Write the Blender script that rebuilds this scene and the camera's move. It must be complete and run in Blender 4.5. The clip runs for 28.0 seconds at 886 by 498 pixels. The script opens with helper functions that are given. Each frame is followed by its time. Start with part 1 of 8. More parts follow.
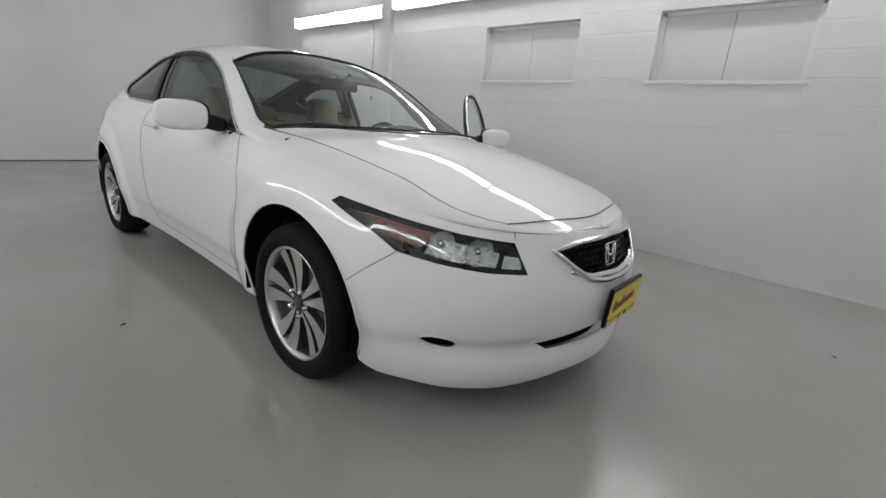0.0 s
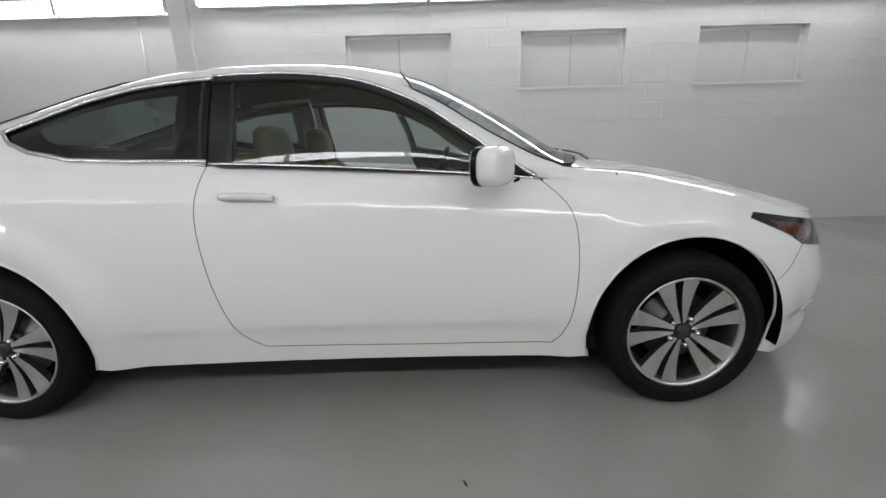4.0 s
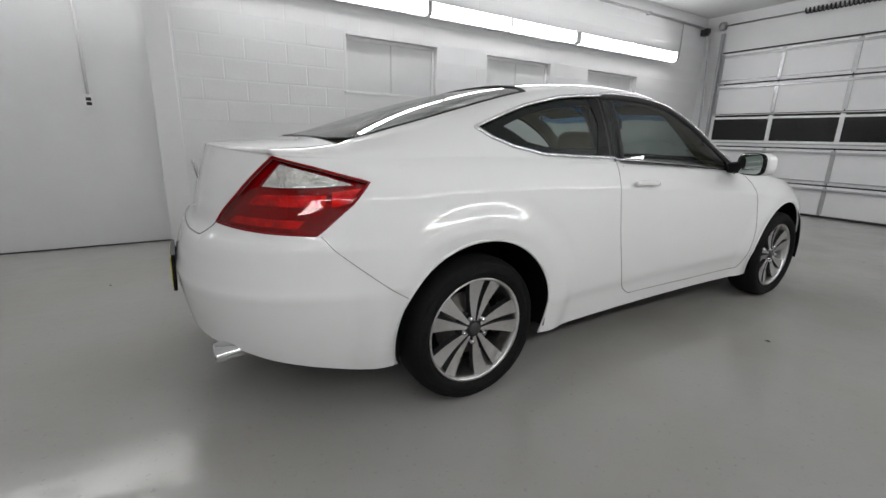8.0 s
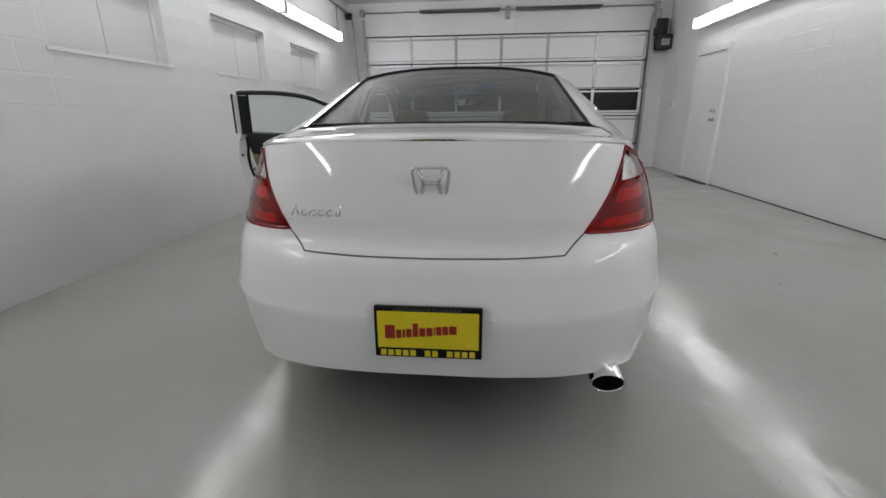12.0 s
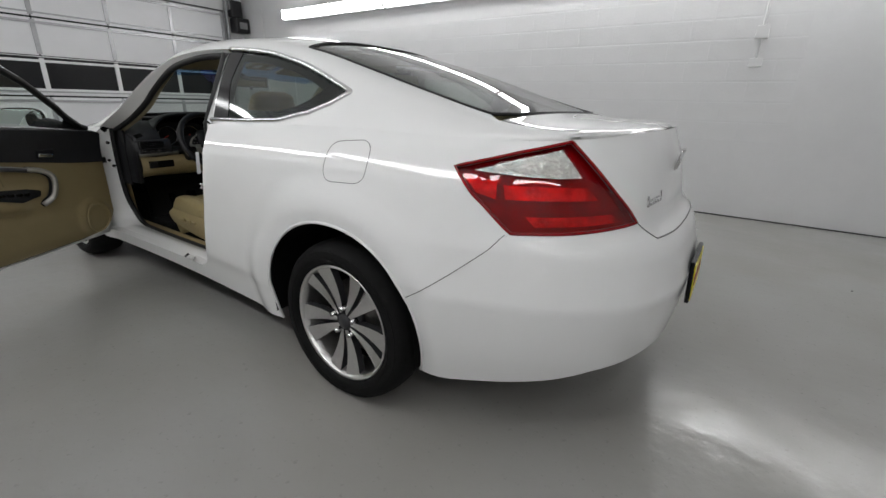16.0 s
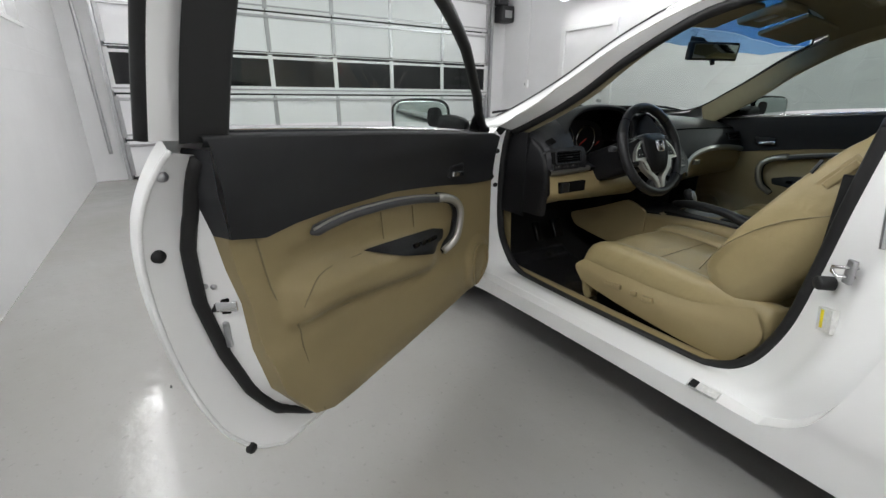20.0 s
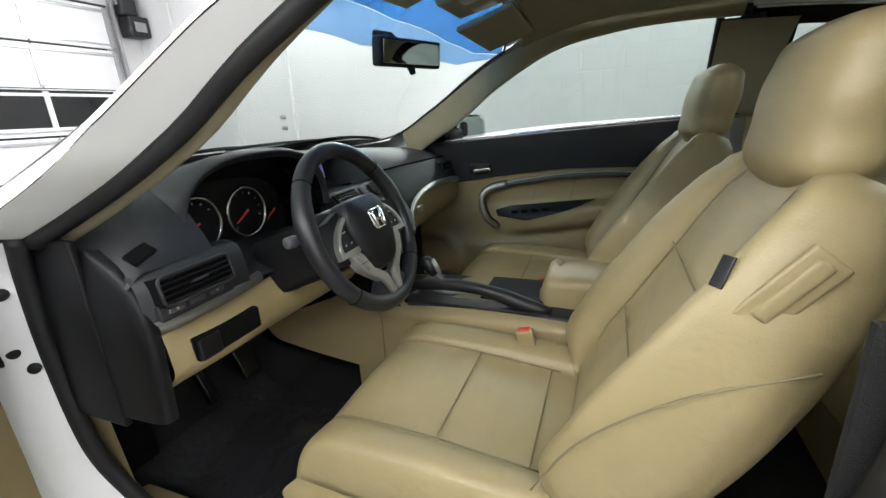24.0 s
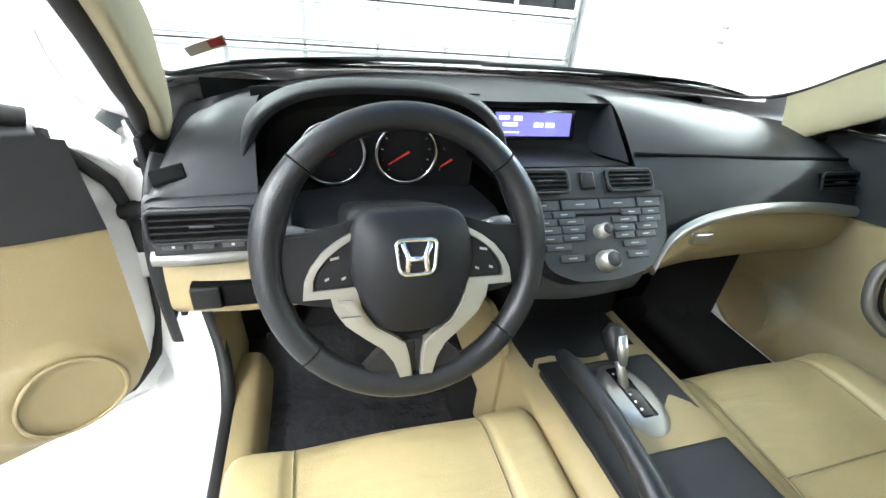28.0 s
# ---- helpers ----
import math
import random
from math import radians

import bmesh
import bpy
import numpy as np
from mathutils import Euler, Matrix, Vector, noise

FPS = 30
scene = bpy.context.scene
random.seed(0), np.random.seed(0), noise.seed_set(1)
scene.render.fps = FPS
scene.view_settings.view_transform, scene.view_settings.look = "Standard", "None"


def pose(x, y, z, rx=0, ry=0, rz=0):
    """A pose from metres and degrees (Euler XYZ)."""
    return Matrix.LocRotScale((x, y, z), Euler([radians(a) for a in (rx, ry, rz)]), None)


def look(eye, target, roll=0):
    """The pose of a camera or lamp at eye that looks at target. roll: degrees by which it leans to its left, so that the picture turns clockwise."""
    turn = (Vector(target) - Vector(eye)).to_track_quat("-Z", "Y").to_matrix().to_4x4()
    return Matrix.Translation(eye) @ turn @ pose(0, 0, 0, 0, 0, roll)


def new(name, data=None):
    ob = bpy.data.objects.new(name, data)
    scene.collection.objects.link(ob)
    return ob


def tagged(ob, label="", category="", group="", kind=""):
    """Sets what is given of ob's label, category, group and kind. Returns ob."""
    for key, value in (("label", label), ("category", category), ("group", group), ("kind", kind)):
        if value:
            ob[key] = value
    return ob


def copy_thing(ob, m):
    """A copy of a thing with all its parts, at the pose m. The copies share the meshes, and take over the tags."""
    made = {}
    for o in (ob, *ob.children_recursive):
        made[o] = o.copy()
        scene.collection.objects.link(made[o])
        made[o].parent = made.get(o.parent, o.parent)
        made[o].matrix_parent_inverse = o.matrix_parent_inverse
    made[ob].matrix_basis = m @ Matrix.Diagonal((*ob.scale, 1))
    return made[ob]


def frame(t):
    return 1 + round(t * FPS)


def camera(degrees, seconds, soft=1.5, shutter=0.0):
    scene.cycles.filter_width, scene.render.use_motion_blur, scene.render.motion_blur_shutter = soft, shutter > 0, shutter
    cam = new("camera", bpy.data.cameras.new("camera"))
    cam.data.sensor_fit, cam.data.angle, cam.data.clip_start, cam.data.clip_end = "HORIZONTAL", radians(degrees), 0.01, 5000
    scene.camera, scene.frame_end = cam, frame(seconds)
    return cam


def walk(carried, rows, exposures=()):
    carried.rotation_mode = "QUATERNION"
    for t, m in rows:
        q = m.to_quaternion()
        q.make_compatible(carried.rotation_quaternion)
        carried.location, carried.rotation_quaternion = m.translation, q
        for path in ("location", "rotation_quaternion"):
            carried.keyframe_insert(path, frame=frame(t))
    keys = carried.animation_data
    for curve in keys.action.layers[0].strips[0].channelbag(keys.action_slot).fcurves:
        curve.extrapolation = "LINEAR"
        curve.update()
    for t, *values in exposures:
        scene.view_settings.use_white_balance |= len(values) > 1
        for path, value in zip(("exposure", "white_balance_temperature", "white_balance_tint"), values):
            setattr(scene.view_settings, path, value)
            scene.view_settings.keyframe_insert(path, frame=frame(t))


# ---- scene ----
cam = camera(91.6, 28.0)
PATH = [
    (0, (2.84, -1.698, 1.064), (1.589, -0.24, 0.506), 4.9),
    (0.5, (2.604, -1.869, 1.045), (1.574, -0.25, 0.48), 4.1),
    (1, (2.358, -2.007, 1.034), (1.511, -0.283, 0.476), 3.2),
    (1.5, (2.067, -2.11, 1.038), (1.449, -0.299, 0.455), 2.3),
    (2, (1.741, -2.233, 1.027), (1.297, -0.365, 0.469), 1.0),
    (2.5, (1.435, -2.3, 1.022), (1.113, -0.404, 0.474), 0.4),
    (4.5, (0.065, -2.467, 1.128), (0.149, -0.534, 0.624), -1.2),
    (5, (-0.285, -2.492, 1.121), (-0.137, -0.557, 0.638), 0.0),
    (5.5, (-0.637, -2.522, 1.132), (-0.476, -0.576, 0.702), 0.4),
    (6, (-0.992, -2.487, 1.142), (-0.817, -0.552, 0.668), -1.2),
    (6.5, (-1.363, -2.448, 1.118), (-1.036, -0.525, 0.679), 0.2),
    (7, (-1.733, -2.406, 1.117), (-1.235, -0.526, 0.652), -0.1),
    (7.5, (-2.056, -2.313, 1.138), (-1.327, -0.513, 0.66), 1.3),
    (8, (-2.392, -2.236, 1.12), (-1.375, -0.589, 0.617), 1.4),
    (8.5, (-2.663, -2.102, 1.118), (-1.433, -0.601, 0.636), 1.4),
    (9, (-2.898, -1.893, 1.128), (-1.493, -0.571, 0.6), 0.1),
    (9.5, (-3.16, -1.658, 1.113), (-1.587, -0.543, 0.581), -1.7),
    (10, (-3.336, -1.413, 1.113), (-1.653, -0.469, 0.586), -0.8),
    (10.5, (-3.436, -1.114, 1.133), (-1.673, -0.341, 0.592), -0.5),
    (11, (-3.549, -0.791, 1.126), (-1.708, -0.235, 0.579), -0.9),
    (11.5, (-3.588, -0.472, 1.121), (-1.699, -0.117, 0.568), -0.3),
    (12, (-3.567, -0.152, 1.14), (-1.666, 0.028, 0.543), -0.5),
    (12.5, (-3.595, 0.191, 1.117), (-1.686, 0.06, 0.536), -0.5),
    (14.5, (-3.255, 1.258, 1.171), (-1.579, 0.401, 0.496), -0.6),
    (15, (-3.026, 1.498, 1.137), (-1.52, 0.36, 0.476), 0.4),
    (15.5, (-2.781, 1.711, 1.133), (-1.512, 0.298, 0.508), 1.0),
    (16, (-2.518, 1.873, 1.136), (-1.455, 0.306, 0.493), 1.5),
    (16.5, (-2.214, 1.963, 1.132), (-1.339, 0.278, 0.503), 1.4),
    (17, (-1.952, 2.1, 1.098), (-1.238, 0.321, 0.527), 2.4),
    (17.5, (-1.649, 2.228, 1.081), (-0.95, 0.439, 0.523), 1.2),
    (18, (-1.366, 2.227, 1.09), (-0.434, 0.554, 0.513), 1.1),
    (18.5, (-1.097, 2.227, 1.086), (0.053, 0.697, 0.505), 1.0),
    (19, (-0.869, 2.218, 1.07), (0.422, 0.821, 0.451), 0.4),
    (19.5, (-0.73, 2.122, 1.059), (0.709, 0.89, 0.417), -0.8),
    (20, (-0.627, 1.953, 1.057), (0.97, 0.951, 0.392), 0.3),
    (20.5, (-0.533, 1.829, 1.043), (1.155, 1.046, 0.309), 1.1),
    (21, (-0.404, 1.687, 1.041), (1.212, 0.746, 0.332), 1.1),
    (21.5, (-0.297, 1.569, 1.047), (1.067, 0.253, 0.407), -0.7),
    (22, (-0.202, 1.462, 1.047), (0.779, -0.19, 0.491), -2.3),
    (22.5, (-0.113, 1.39, 1.054), (0.603, -0.377, 0.451), -4.0),
    (24.5, (-0.076, 0.993, 1.085), (0.629, -0.781, 0.49), -3.2),
    (25, (-0.059, 0.859, 1.082), (0.806, -0.829, 0.448), -2.6),
    (25.5, (-0.027, 0.718, 1.101), (1.153, -0.754, 0.435), -1.6),
    (26, (-0.033, 0.604, 1.105), (1.316, -0.698, 0.409), -0.3),
    (26.5, (-0.02, 0.529, 1.109), (1.442, -0.588, 0.324), 2.8),
    (27, (-0.013, 0.488, 1.11), (1.548, -0.347, 0.18), 5.8),
    (27.5, (-0.023, 0.471, 1.13), (1.575, -0.206, 0.137), 6.5),
    (28, (-0.052, 0.459, 1.145), (1.596, -0.088, 0.151), 5.5),
]
EXPOSURES = [(0.0, -0.05, 6500, 10), (2.5, -0.05, 6500, 10), (6.0, 0.02, 6500, 10), (17.0, 0.0, 6500, 10), (18.5, 0.2, 6500, 10), (20.0, 0.8, 6500, 10), (21.0, 0.85, 6450, 10), (22.0, 1.2, 6450, 10), (24.5, 1.8, 6450, 9), (25.0, 1.95, 6450, 8), (26.0, 2.45, 6300, 4), (27.0, 2.9, 6250, 6), (28.0, 3.4, 6200, 8)]
walk(cam, [(t, look(eye, target, roll)) for t, eye, target, roll in PATH], EXPOSURES)

# ---- light ----
world = bpy.data.worlds.new("world")
scene.world = world
world.use_nodes = True
world.node_tree.nodes["Background"].inputs[0].default_value = (0.8, 0.85, 0.9, 1)
world.node_tree.nodes["Background"].inputs[1].default_value = 0.02

TUBE_POWER = 16.5


# ---- materials ----
def material(name, color, rough=0.5, metal=0.0, coat=0.0, var=0.0, scale=8.0, bump=0.0, bump_scale=60.0, spec=0.5, rough_var=0.0, stretch=None):
    m = bpy.data.materials.new(name)
    m.use_nodes = True
    nt = m.node_tree
    b = nt.nodes["Principled BSDF"]
    b.inputs["Base Color"].default_value = (*color, 1)
    b.inputs["Roughness"].default_value = rough
    b.inputs["Metallic"].default_value = metal
    b.inputs["Coat Weight"].default_value = coat
    b.inputs["Coat Roughness"].default_value = 0.03
    b.inputs["Specular IOR Level"].default_value = spec
    if var or bump or rough_var:
        tc = nt.nodes.new("ShaderNodeTexCoord")
        src = tc.outputs["Object"]
        if stretch:
            mp = nt.nodes.new("ShaderNodeMapping")
            mp.inputs["Scale"].default_value = stretch
            nt.links.new(src, mp.inputs[0])
            src = mp.outputs[0]
    if var or rough_var:
        n1 = nt.nodes.new("ShaderNodeTexNoise")
        n1.inputs["Scale"].default_value = scale
        n1.inputs["Detail"].default_value = 8
        n1.inputs["Roughness"].default_value = 0.65
        nt.links.new(src, n1.inputs["Vector"])
    if var:
        r = nt.nodes.new("ShaderNodeMapRange")
        r.inputs["From Min"].default_value, r.inputs["From Max"].default_value = 0.3, 0.7
        r.inputs["To Min"].default_value, r.inputs["To Max"].default_value = 1 - var, 1 + var
        nt.links.new(n1.outputs[0], r.inputs[0])
        mx = nt.nodes.new("ShaderNodeMix")
        mx.data_type, mx.blend_type = "RGBA", "MULTIPLY"
        mx.inputs["Factor"].default_value = 1.0
        mx.inputs["A"].default_value = (*color, 1)
        nt.links.new(r.outputs[0], mx.inputs["B"])
        nt.links.new(mx.outputs["Result"], b.inputs["Base Color"])
    if rough_var:
        r2 = nt.nodes.new("ShaderNodeMapRange")
        r2.inputs["From Min"].default_value, r2.inputs["From Max"].default_value = 0.3, 0.7
        r2.inputs["To Min"].default_value, r2.inputs["To Max"].default_value = max(0.02, rough - rough_var), min(1, rough + rough_var)
        nt.links.new(n1.outputs[0], r2.inputs[0])
        nt.links.new(r2.outputs[0], b.inputs["Roughness"])
    if bump:
        n2 = nt.nodes.new("ShaderNodeTexNoise")
        n2.inputs["Scale"].default_value = bump_scale
        n2.inputs["Detail"].default_value = 4
        nt.links.new(src, n2.inputs["Vector"])
        bp = nt.nodes.new("ShaderNodeBump")
        bp.inputs["Strength"].default_value = bump
        bp.inputs["Distance"].default_value = 0.01
        nt.links.new(n2.outputs[0], bp.inputs["Height"])
        nt.links.new(bp.outputs[0], b.inputs["Normal"])
    return m


def glass_material(name, color, rough=0.0):
    """Thin glass: clear or tinted, with a mirror-like surface."""
    m = bpy.data.materials.new(name)
    m.use_nodes = True
    nt = m.node_tree
    nt.nodes.remove(nt.nodes["Principled BSDF"])
    out = nt.nodes["Material Output"]
    tr = nt.nodes.new("ShaderNodeBsdfTransparent")
    tr.inputs[0].default_value = (*color, 1)
    gl = nt.nodes.new("ShaderNodeBsdfGlossy")
    gl.inputs["Roughness"].default_value = rough
    lw = nt.nodes.new("ShaderNodeLayerWeight")
    lw.inputs["Blend"].default_value = 0.5
    pw = nt.nodes.new("ShaderNodeMath")
    pw.operation = "POWER"
    pw.inputs[1].default_value = 4.0
    nt.links.new(lw.outputs["Facing"], pw.inputs[0])
    fr = nt.nodes.new("ShaderNodeMapRange")
    fr.inputs["To Min"].default_value, fr.inputs["To Max"].default_value = 0.045, 0.95
    nt.links.new(pw.outputs[0], fr.inputs[0])
    mx = nt.nodes.new("ShaderNodeMixShader")
    nt.links.new(fr.outputs[0], mx.inputs[0])
    nt.links.new(tr.outputs[0], mx.inputs[1])
    nt.links.new(gl.outputs[0], mx.inputs[2])
    nt.links.new(mx.outputs[0], out.inputs[0])
    return m


def glow_material(name, color, strength):
    m = bpy.data.materials.new(name)
    m.use_nodes = True
    b = m.node_tree.nodes["Principled BSDF"]
    b.inputs["Base Color"].default_value = (*color, 1)
    b.inputs["Emission Color"].default_value = (*color, 1)
    b.inputs["Emission Strength"].default_value = strength
    return m


BLUEGLASS = glass_material("blue sun band", (0.07, 0.27, 0.72))
PALEBLUE = glass_material("pale blue lower sun band", (0.28, 0.50, 0.86))
LAMPDARK = material("dark headlamp housing", (0.016, 0.014, 0.020), 0.4)
SEAM = material("stitched seam", (0.19, 0.155, 0.085), 0.7)
SCREEN = glow_material("violet display", (0.22, 0.20, 0.62), 0.055)
SCREENTEXT = glow_material("display figures", (0.8, 0.85, 1.0), 0.16)
NEEDLE = glow_material("red needle", (0.55, 0.03, 0.015), 0.025)
REDTAB = material("red release button", (0.55, 0.03, 0.02), 0.4)
STICKER = material("paper sticker", (0.72, 0.62, 0.50), 0.7)
PAINT = material("white car paint", (0.85, 0.85, 0.843), 0.45, coat=1.0, spec=0.15)
PAINT.node_tree.nodes["Principled BSDF"].inputs["Coat Roughness"].default_value = 0.012
GLASS = glass_material("tinted car glass", (0.40, 0.46, 0.435))
SUNGLASS = glass_material("dark sunroof glass", (0.25, 0.28, 0.27))
WSGLASS = glass_material("shaded windshield glass", (0.72, 0.78, 0.75))
CLEAR = glass_material("clear glass", (0.86, 0.92, 0.89))
BLACK = material("black plastic", (0.007, 0.007, 0.008), 0.48, bump=0.06, bump_scale=900, spec=0.24)
GLOSSBLACK = material("gloss black trim", (0.005, 0.005, 0.006), 0.10, spec=0.25)
WELL = material("wheel well liner", (0.004, 0.004, 0.004), 0.95, spec=0.1)
RUBBER = material("tyre rubber", (0.006, 0.006, 0.006), 0.75, var=0.3, scale=30, bump=0.1, bump_scale=200, spec=0.2)
SEAL = material("rubber seal", (0.006, 0.006, 0.0065), 0.6)
MIRROR = material("mirror glass", (0.50, 0.55, 0.53), 0.03, metal=1.0)
# darker copy of SATIN, with the driver side's shade in its colour
SATINSHADE = material("satin trim with shade in its grey", (0.20, 0.195, 0.18), 0.40, metal=0.75)
CHROME = material("chrome", (0.75, 0.75, 0.76), 0.10, metal=1.0)
ALLOY = material("machined alloy", (0.66, 0.65, 0.64), 0.30, metal=1.0, var=0.06, scale=60)
ALLOYDARK = material("painted alloy pockets", (0.075, 0.075, 0.08), 0.40, metal=0.7)
DISC = material("brake disc steel", (0.20, 0.19, 0.18), 0.45, metal=1.0, var=0.2, scale=30)
SATIN = material("satin silver trim", (0.40, 0.39, 0.36), 0.36, metal=0.8)
CLEARLENS = material("clear reflector lens", (0.70, 0.69, 0.67), 0.16, coat=1.0, var=0.35, scale=60)
AMBER = material("amber lens", (0.15, 0.017, 0.004), 0.25, coat=0.3, var=0.3, scale=20)
YELLOW = material("yellow plate", (0.75, 0.62, 0.01), 0.35, var=0.03)
PLATERED = material("dark red lettering", (0.30, 0.01, 0.01), 0.4)
LEATHER = material("tan leather", (0.30, 0.238, 0.118), 0.44, var=0.06, scale=7, bump=0.09, bump_scale=330)
TANPLASTIC = material("tan plastic", (0.28, 0.218, 0.108), 0.5, var=0.04, scale=9, bump=0.12, bump_scale=420)
HEADLINER = material("beige headliner cloth", (0.25, 0.218, 0.138), 0.95, var=0.04, scale=30, bump=0.1, bump_scale=700)
DASH = material("charcoal dash plastic", (0.0185, 0.019, 0.0215), 0.52, var=0.10, scale=15, bump=0.05, bump_scale=900, spec=0.34)
DASHGREY = material("grey dash panel", (0.066, 0.067, 0.072), 0.42, bump=0.05, bump_scale=900, spec=0.45)
BUTTON = material("grey button", (0.036, 0.037, 0.041), 0.40, spec=0.35)
BLACKLEATHER = material("black leather", (0.011, 0.011, 0.0125), 0.40, bump=0.09, bump_scale=420, spec=0.40)
# also stands in for shade on the far footwell and behind the seats
CARPET_AND_SHADE = material("black carpet", (0.010, 0.010, 0.010), 0.95, bump=0.6, bump_scale=500)
PLASTICFILM = material("clear film on floor mat", (0.026, 0.026, 0.028), 0.16, bump=1.0, bump_scale=22, coat=0.5)

REDDARK = material("dark red lamp chamber", (0.24, 0.0012, 0.003), 0.30, coat=0.7, spec=0.0, var=0.35, scale=14)
REDCELL = material("red reflector cell", (0.62, 0.012, 0.014), 0.3, metal=0.3, var=0.55, scale=22, bump=0.5, bump_scale=60)
FACET = material("faceted silver reflector", (0.86, 0.86, 0.86), 0.16, metal=0.75, var=0.2, scale=50, bump=1.0, bump_scale=70)
REDGLASS = glass_material("red lamp cover", (0.86, 0.05, 0.05))
FROST = glass_material("clear lamp cover", (0.80, 0.79, 0.77), 0.05)


def soft_folds(m, scale, strength):
    """Adds broad soft creases to a material's fine grain."""
    nt = m.node_tree
    b = nt.nodes["Principled BSDF"]
    tc = nt.nodes.new("ShaderNodeTexCoord")
    mp = nt.nodes.new("ShaderNodeMapping")
    mp.inputs["Scale"].default_value = (1.0, 0.35, 1.0)
    n = nt.nodes.new("ShaderNodeTexNoise")
    n.inputs["Scale"].default_value, n.inputs["Detail"].default_value, n.inputs["Distortion"].default_value = scale, 2, 0.6
    bp = nt.nodes.new("ShaderNodeBump")
    bp.inputs["Strength"].default_value, bp.inputs["Distance"].default_value = strength, 0.02
    nt.links.new(tc.outputs["Object"], mp.inputs[0])
    nt.links.new(mp.outputs[0], n.inputs["Vector"])
    nt.links.new(n.outputs[0], bp.inputs["Height"])
    nt.links.new(b.inputs["Normal"].links[0].from_socket, bp.inputs["Normal"])
    nt.links.new(bp.outputs[0], b.inputs["Normal"])


soft_folds(LEATHER, 16, 0.22)


# ---- building helpers ----
from mathutils.geometry import delaunay_2d_cdt


def curve(pairs):
    """A smooth function through (x, value) pairs: cubic pieces with limited slopes."""
    p = sorted(pairs)
    xs = np.array([a for a, _ in p], float)
    vs = np.array([b for _, b in p], float)
    d = np.diff(vs) / np.diff(xs)
    m = np.zeros(len(xs))
    m[0], m[-1] = d[0], d[-1]
    for i in range(1, len(xs) - 1):
        h0, h1 = xs[i] - xs[i - 1], xs[i + 1] - xs[i]
        m[i] = (d[i - 1] * h1 + d[i] * h0) / (h0 + h1)

    def f(x):
        x = np.clip(np.asarray(x, float), xs[0], xs[-1])
        i = np.clip(np.searchsorted(xs, x) - 1, 0, len(xs) - 2)
        h = xs[i + 1] - xs[i]
        t = (x - xs[i]) / h
        return ((1 + 2 * t) * (1 - t) ** 2 * vs[i] + t * (1 - t) ** 2 * h * m[i]
                + t * t * (3 - 2 * t) * vs[i + 1] + t * t * (t - 1) * h * m[i + 1])
    return f


def empty(name):
    return new(name, None)


def part(name, data, mat, parent=None, label="", smooth=True):
    """Links a bmesh or mesh as one mesh object under a thing or a part."""
    if isinstance(data, bmesh.types.BMesh):
        me = bpy.data.meshes.new(name)
        data.normal_update()
        data.to_mesh(me)
        data.free()
    else:
        me = data
    if smooth:
        me.shade_smooth()
    if mat and not me.materials:
        me.materials.append(mat)
    ob = new(name, me)
    ob.parent = parent
    if label:
        ob["label"] = label
    return ob


def sharpen(bm, degrees=40):
    for e in bm.edges:
        if len(e.link_faces) == 2 and e.calc_face_angle(0) > radians(degrees):
            e.smooth = False
    return bm


def box(x0, x1, y0, y1, z0, z1, bevel=0.0, segs=2, bm=None):
    own = bmesh.new()
    bmesh.ops.create_cube(own, size=1)
    for v in own.verts:
        v.co = ((x0 + x1) / 2 + v.co.x * (x1 - x0), (y0 + y1) / 2 + v.co.y * (y1 - y0), (z0 + z1) / 2 + v.co.z * (z1 - z0))
    if bevel:
        bmesh.ops.bevel(own, geom=own.edges[:], offset=bevel, segments=segs, profile=0.7, affect="EDGES")
    return joined(bm, own)


def joined(bm, own):
    if bm is None:
        return own
    me = bpy.data.meshes.new("tmp")
    own.to_mesh(me)
    own.free()
    bm.from_mesh(me)
    bpy.data.meshes.remove(me)
    return bm


def moved(bm, m):
    bmesh.ops.transform(bm, matrix=m, verts=bm.verts[:])
    return bm


def tube(points, radius, sides=8, closed=False, bm=None, caps=True):
    """A round bar along points; radius is a number or one per point."""
    own = bmesh.new()
    pts = [Vector(p) for p in points]
    n = len(pts)
    rad = [radius] * n if isinstance(radius, (int, float)) else list(radius)
    rings, up = [], None
    for i, p in enumerate(pts):
        a = pts[(i - 1) % n] if closed or i else p
        b = pts[(i + 1) % n] if closed or i < n - 1 else p
        d = (b - a).normalized()
        if up is None:
            up = d.orthogonal().normalized()
        up = (up - d * up.dot(d)).normalized()
        side = d.cross(up)
        rings.append([own.verts.new(p + (up * math.cos(k * math.tau / sides) + side * math.sin(k * math.tau / sides)) * rad[i]) for k in range(sides)])
    for i in range(n if closed else n - 1):
        a, b = rings[i], rings[(i + 1) % n]
        for k in range(sides):
            own.faces.new((a[k], a[(k + 1) % sides], b[(k + 1) % sides], b[k]))
    if not closed and caps:
        own.faces.new(rings[0][::-1])
        own.faces.new(rings[-1])
    bmesh.ops.recalc_face_normals(own, faces=own.faces[:])
    return joined(bm, own)


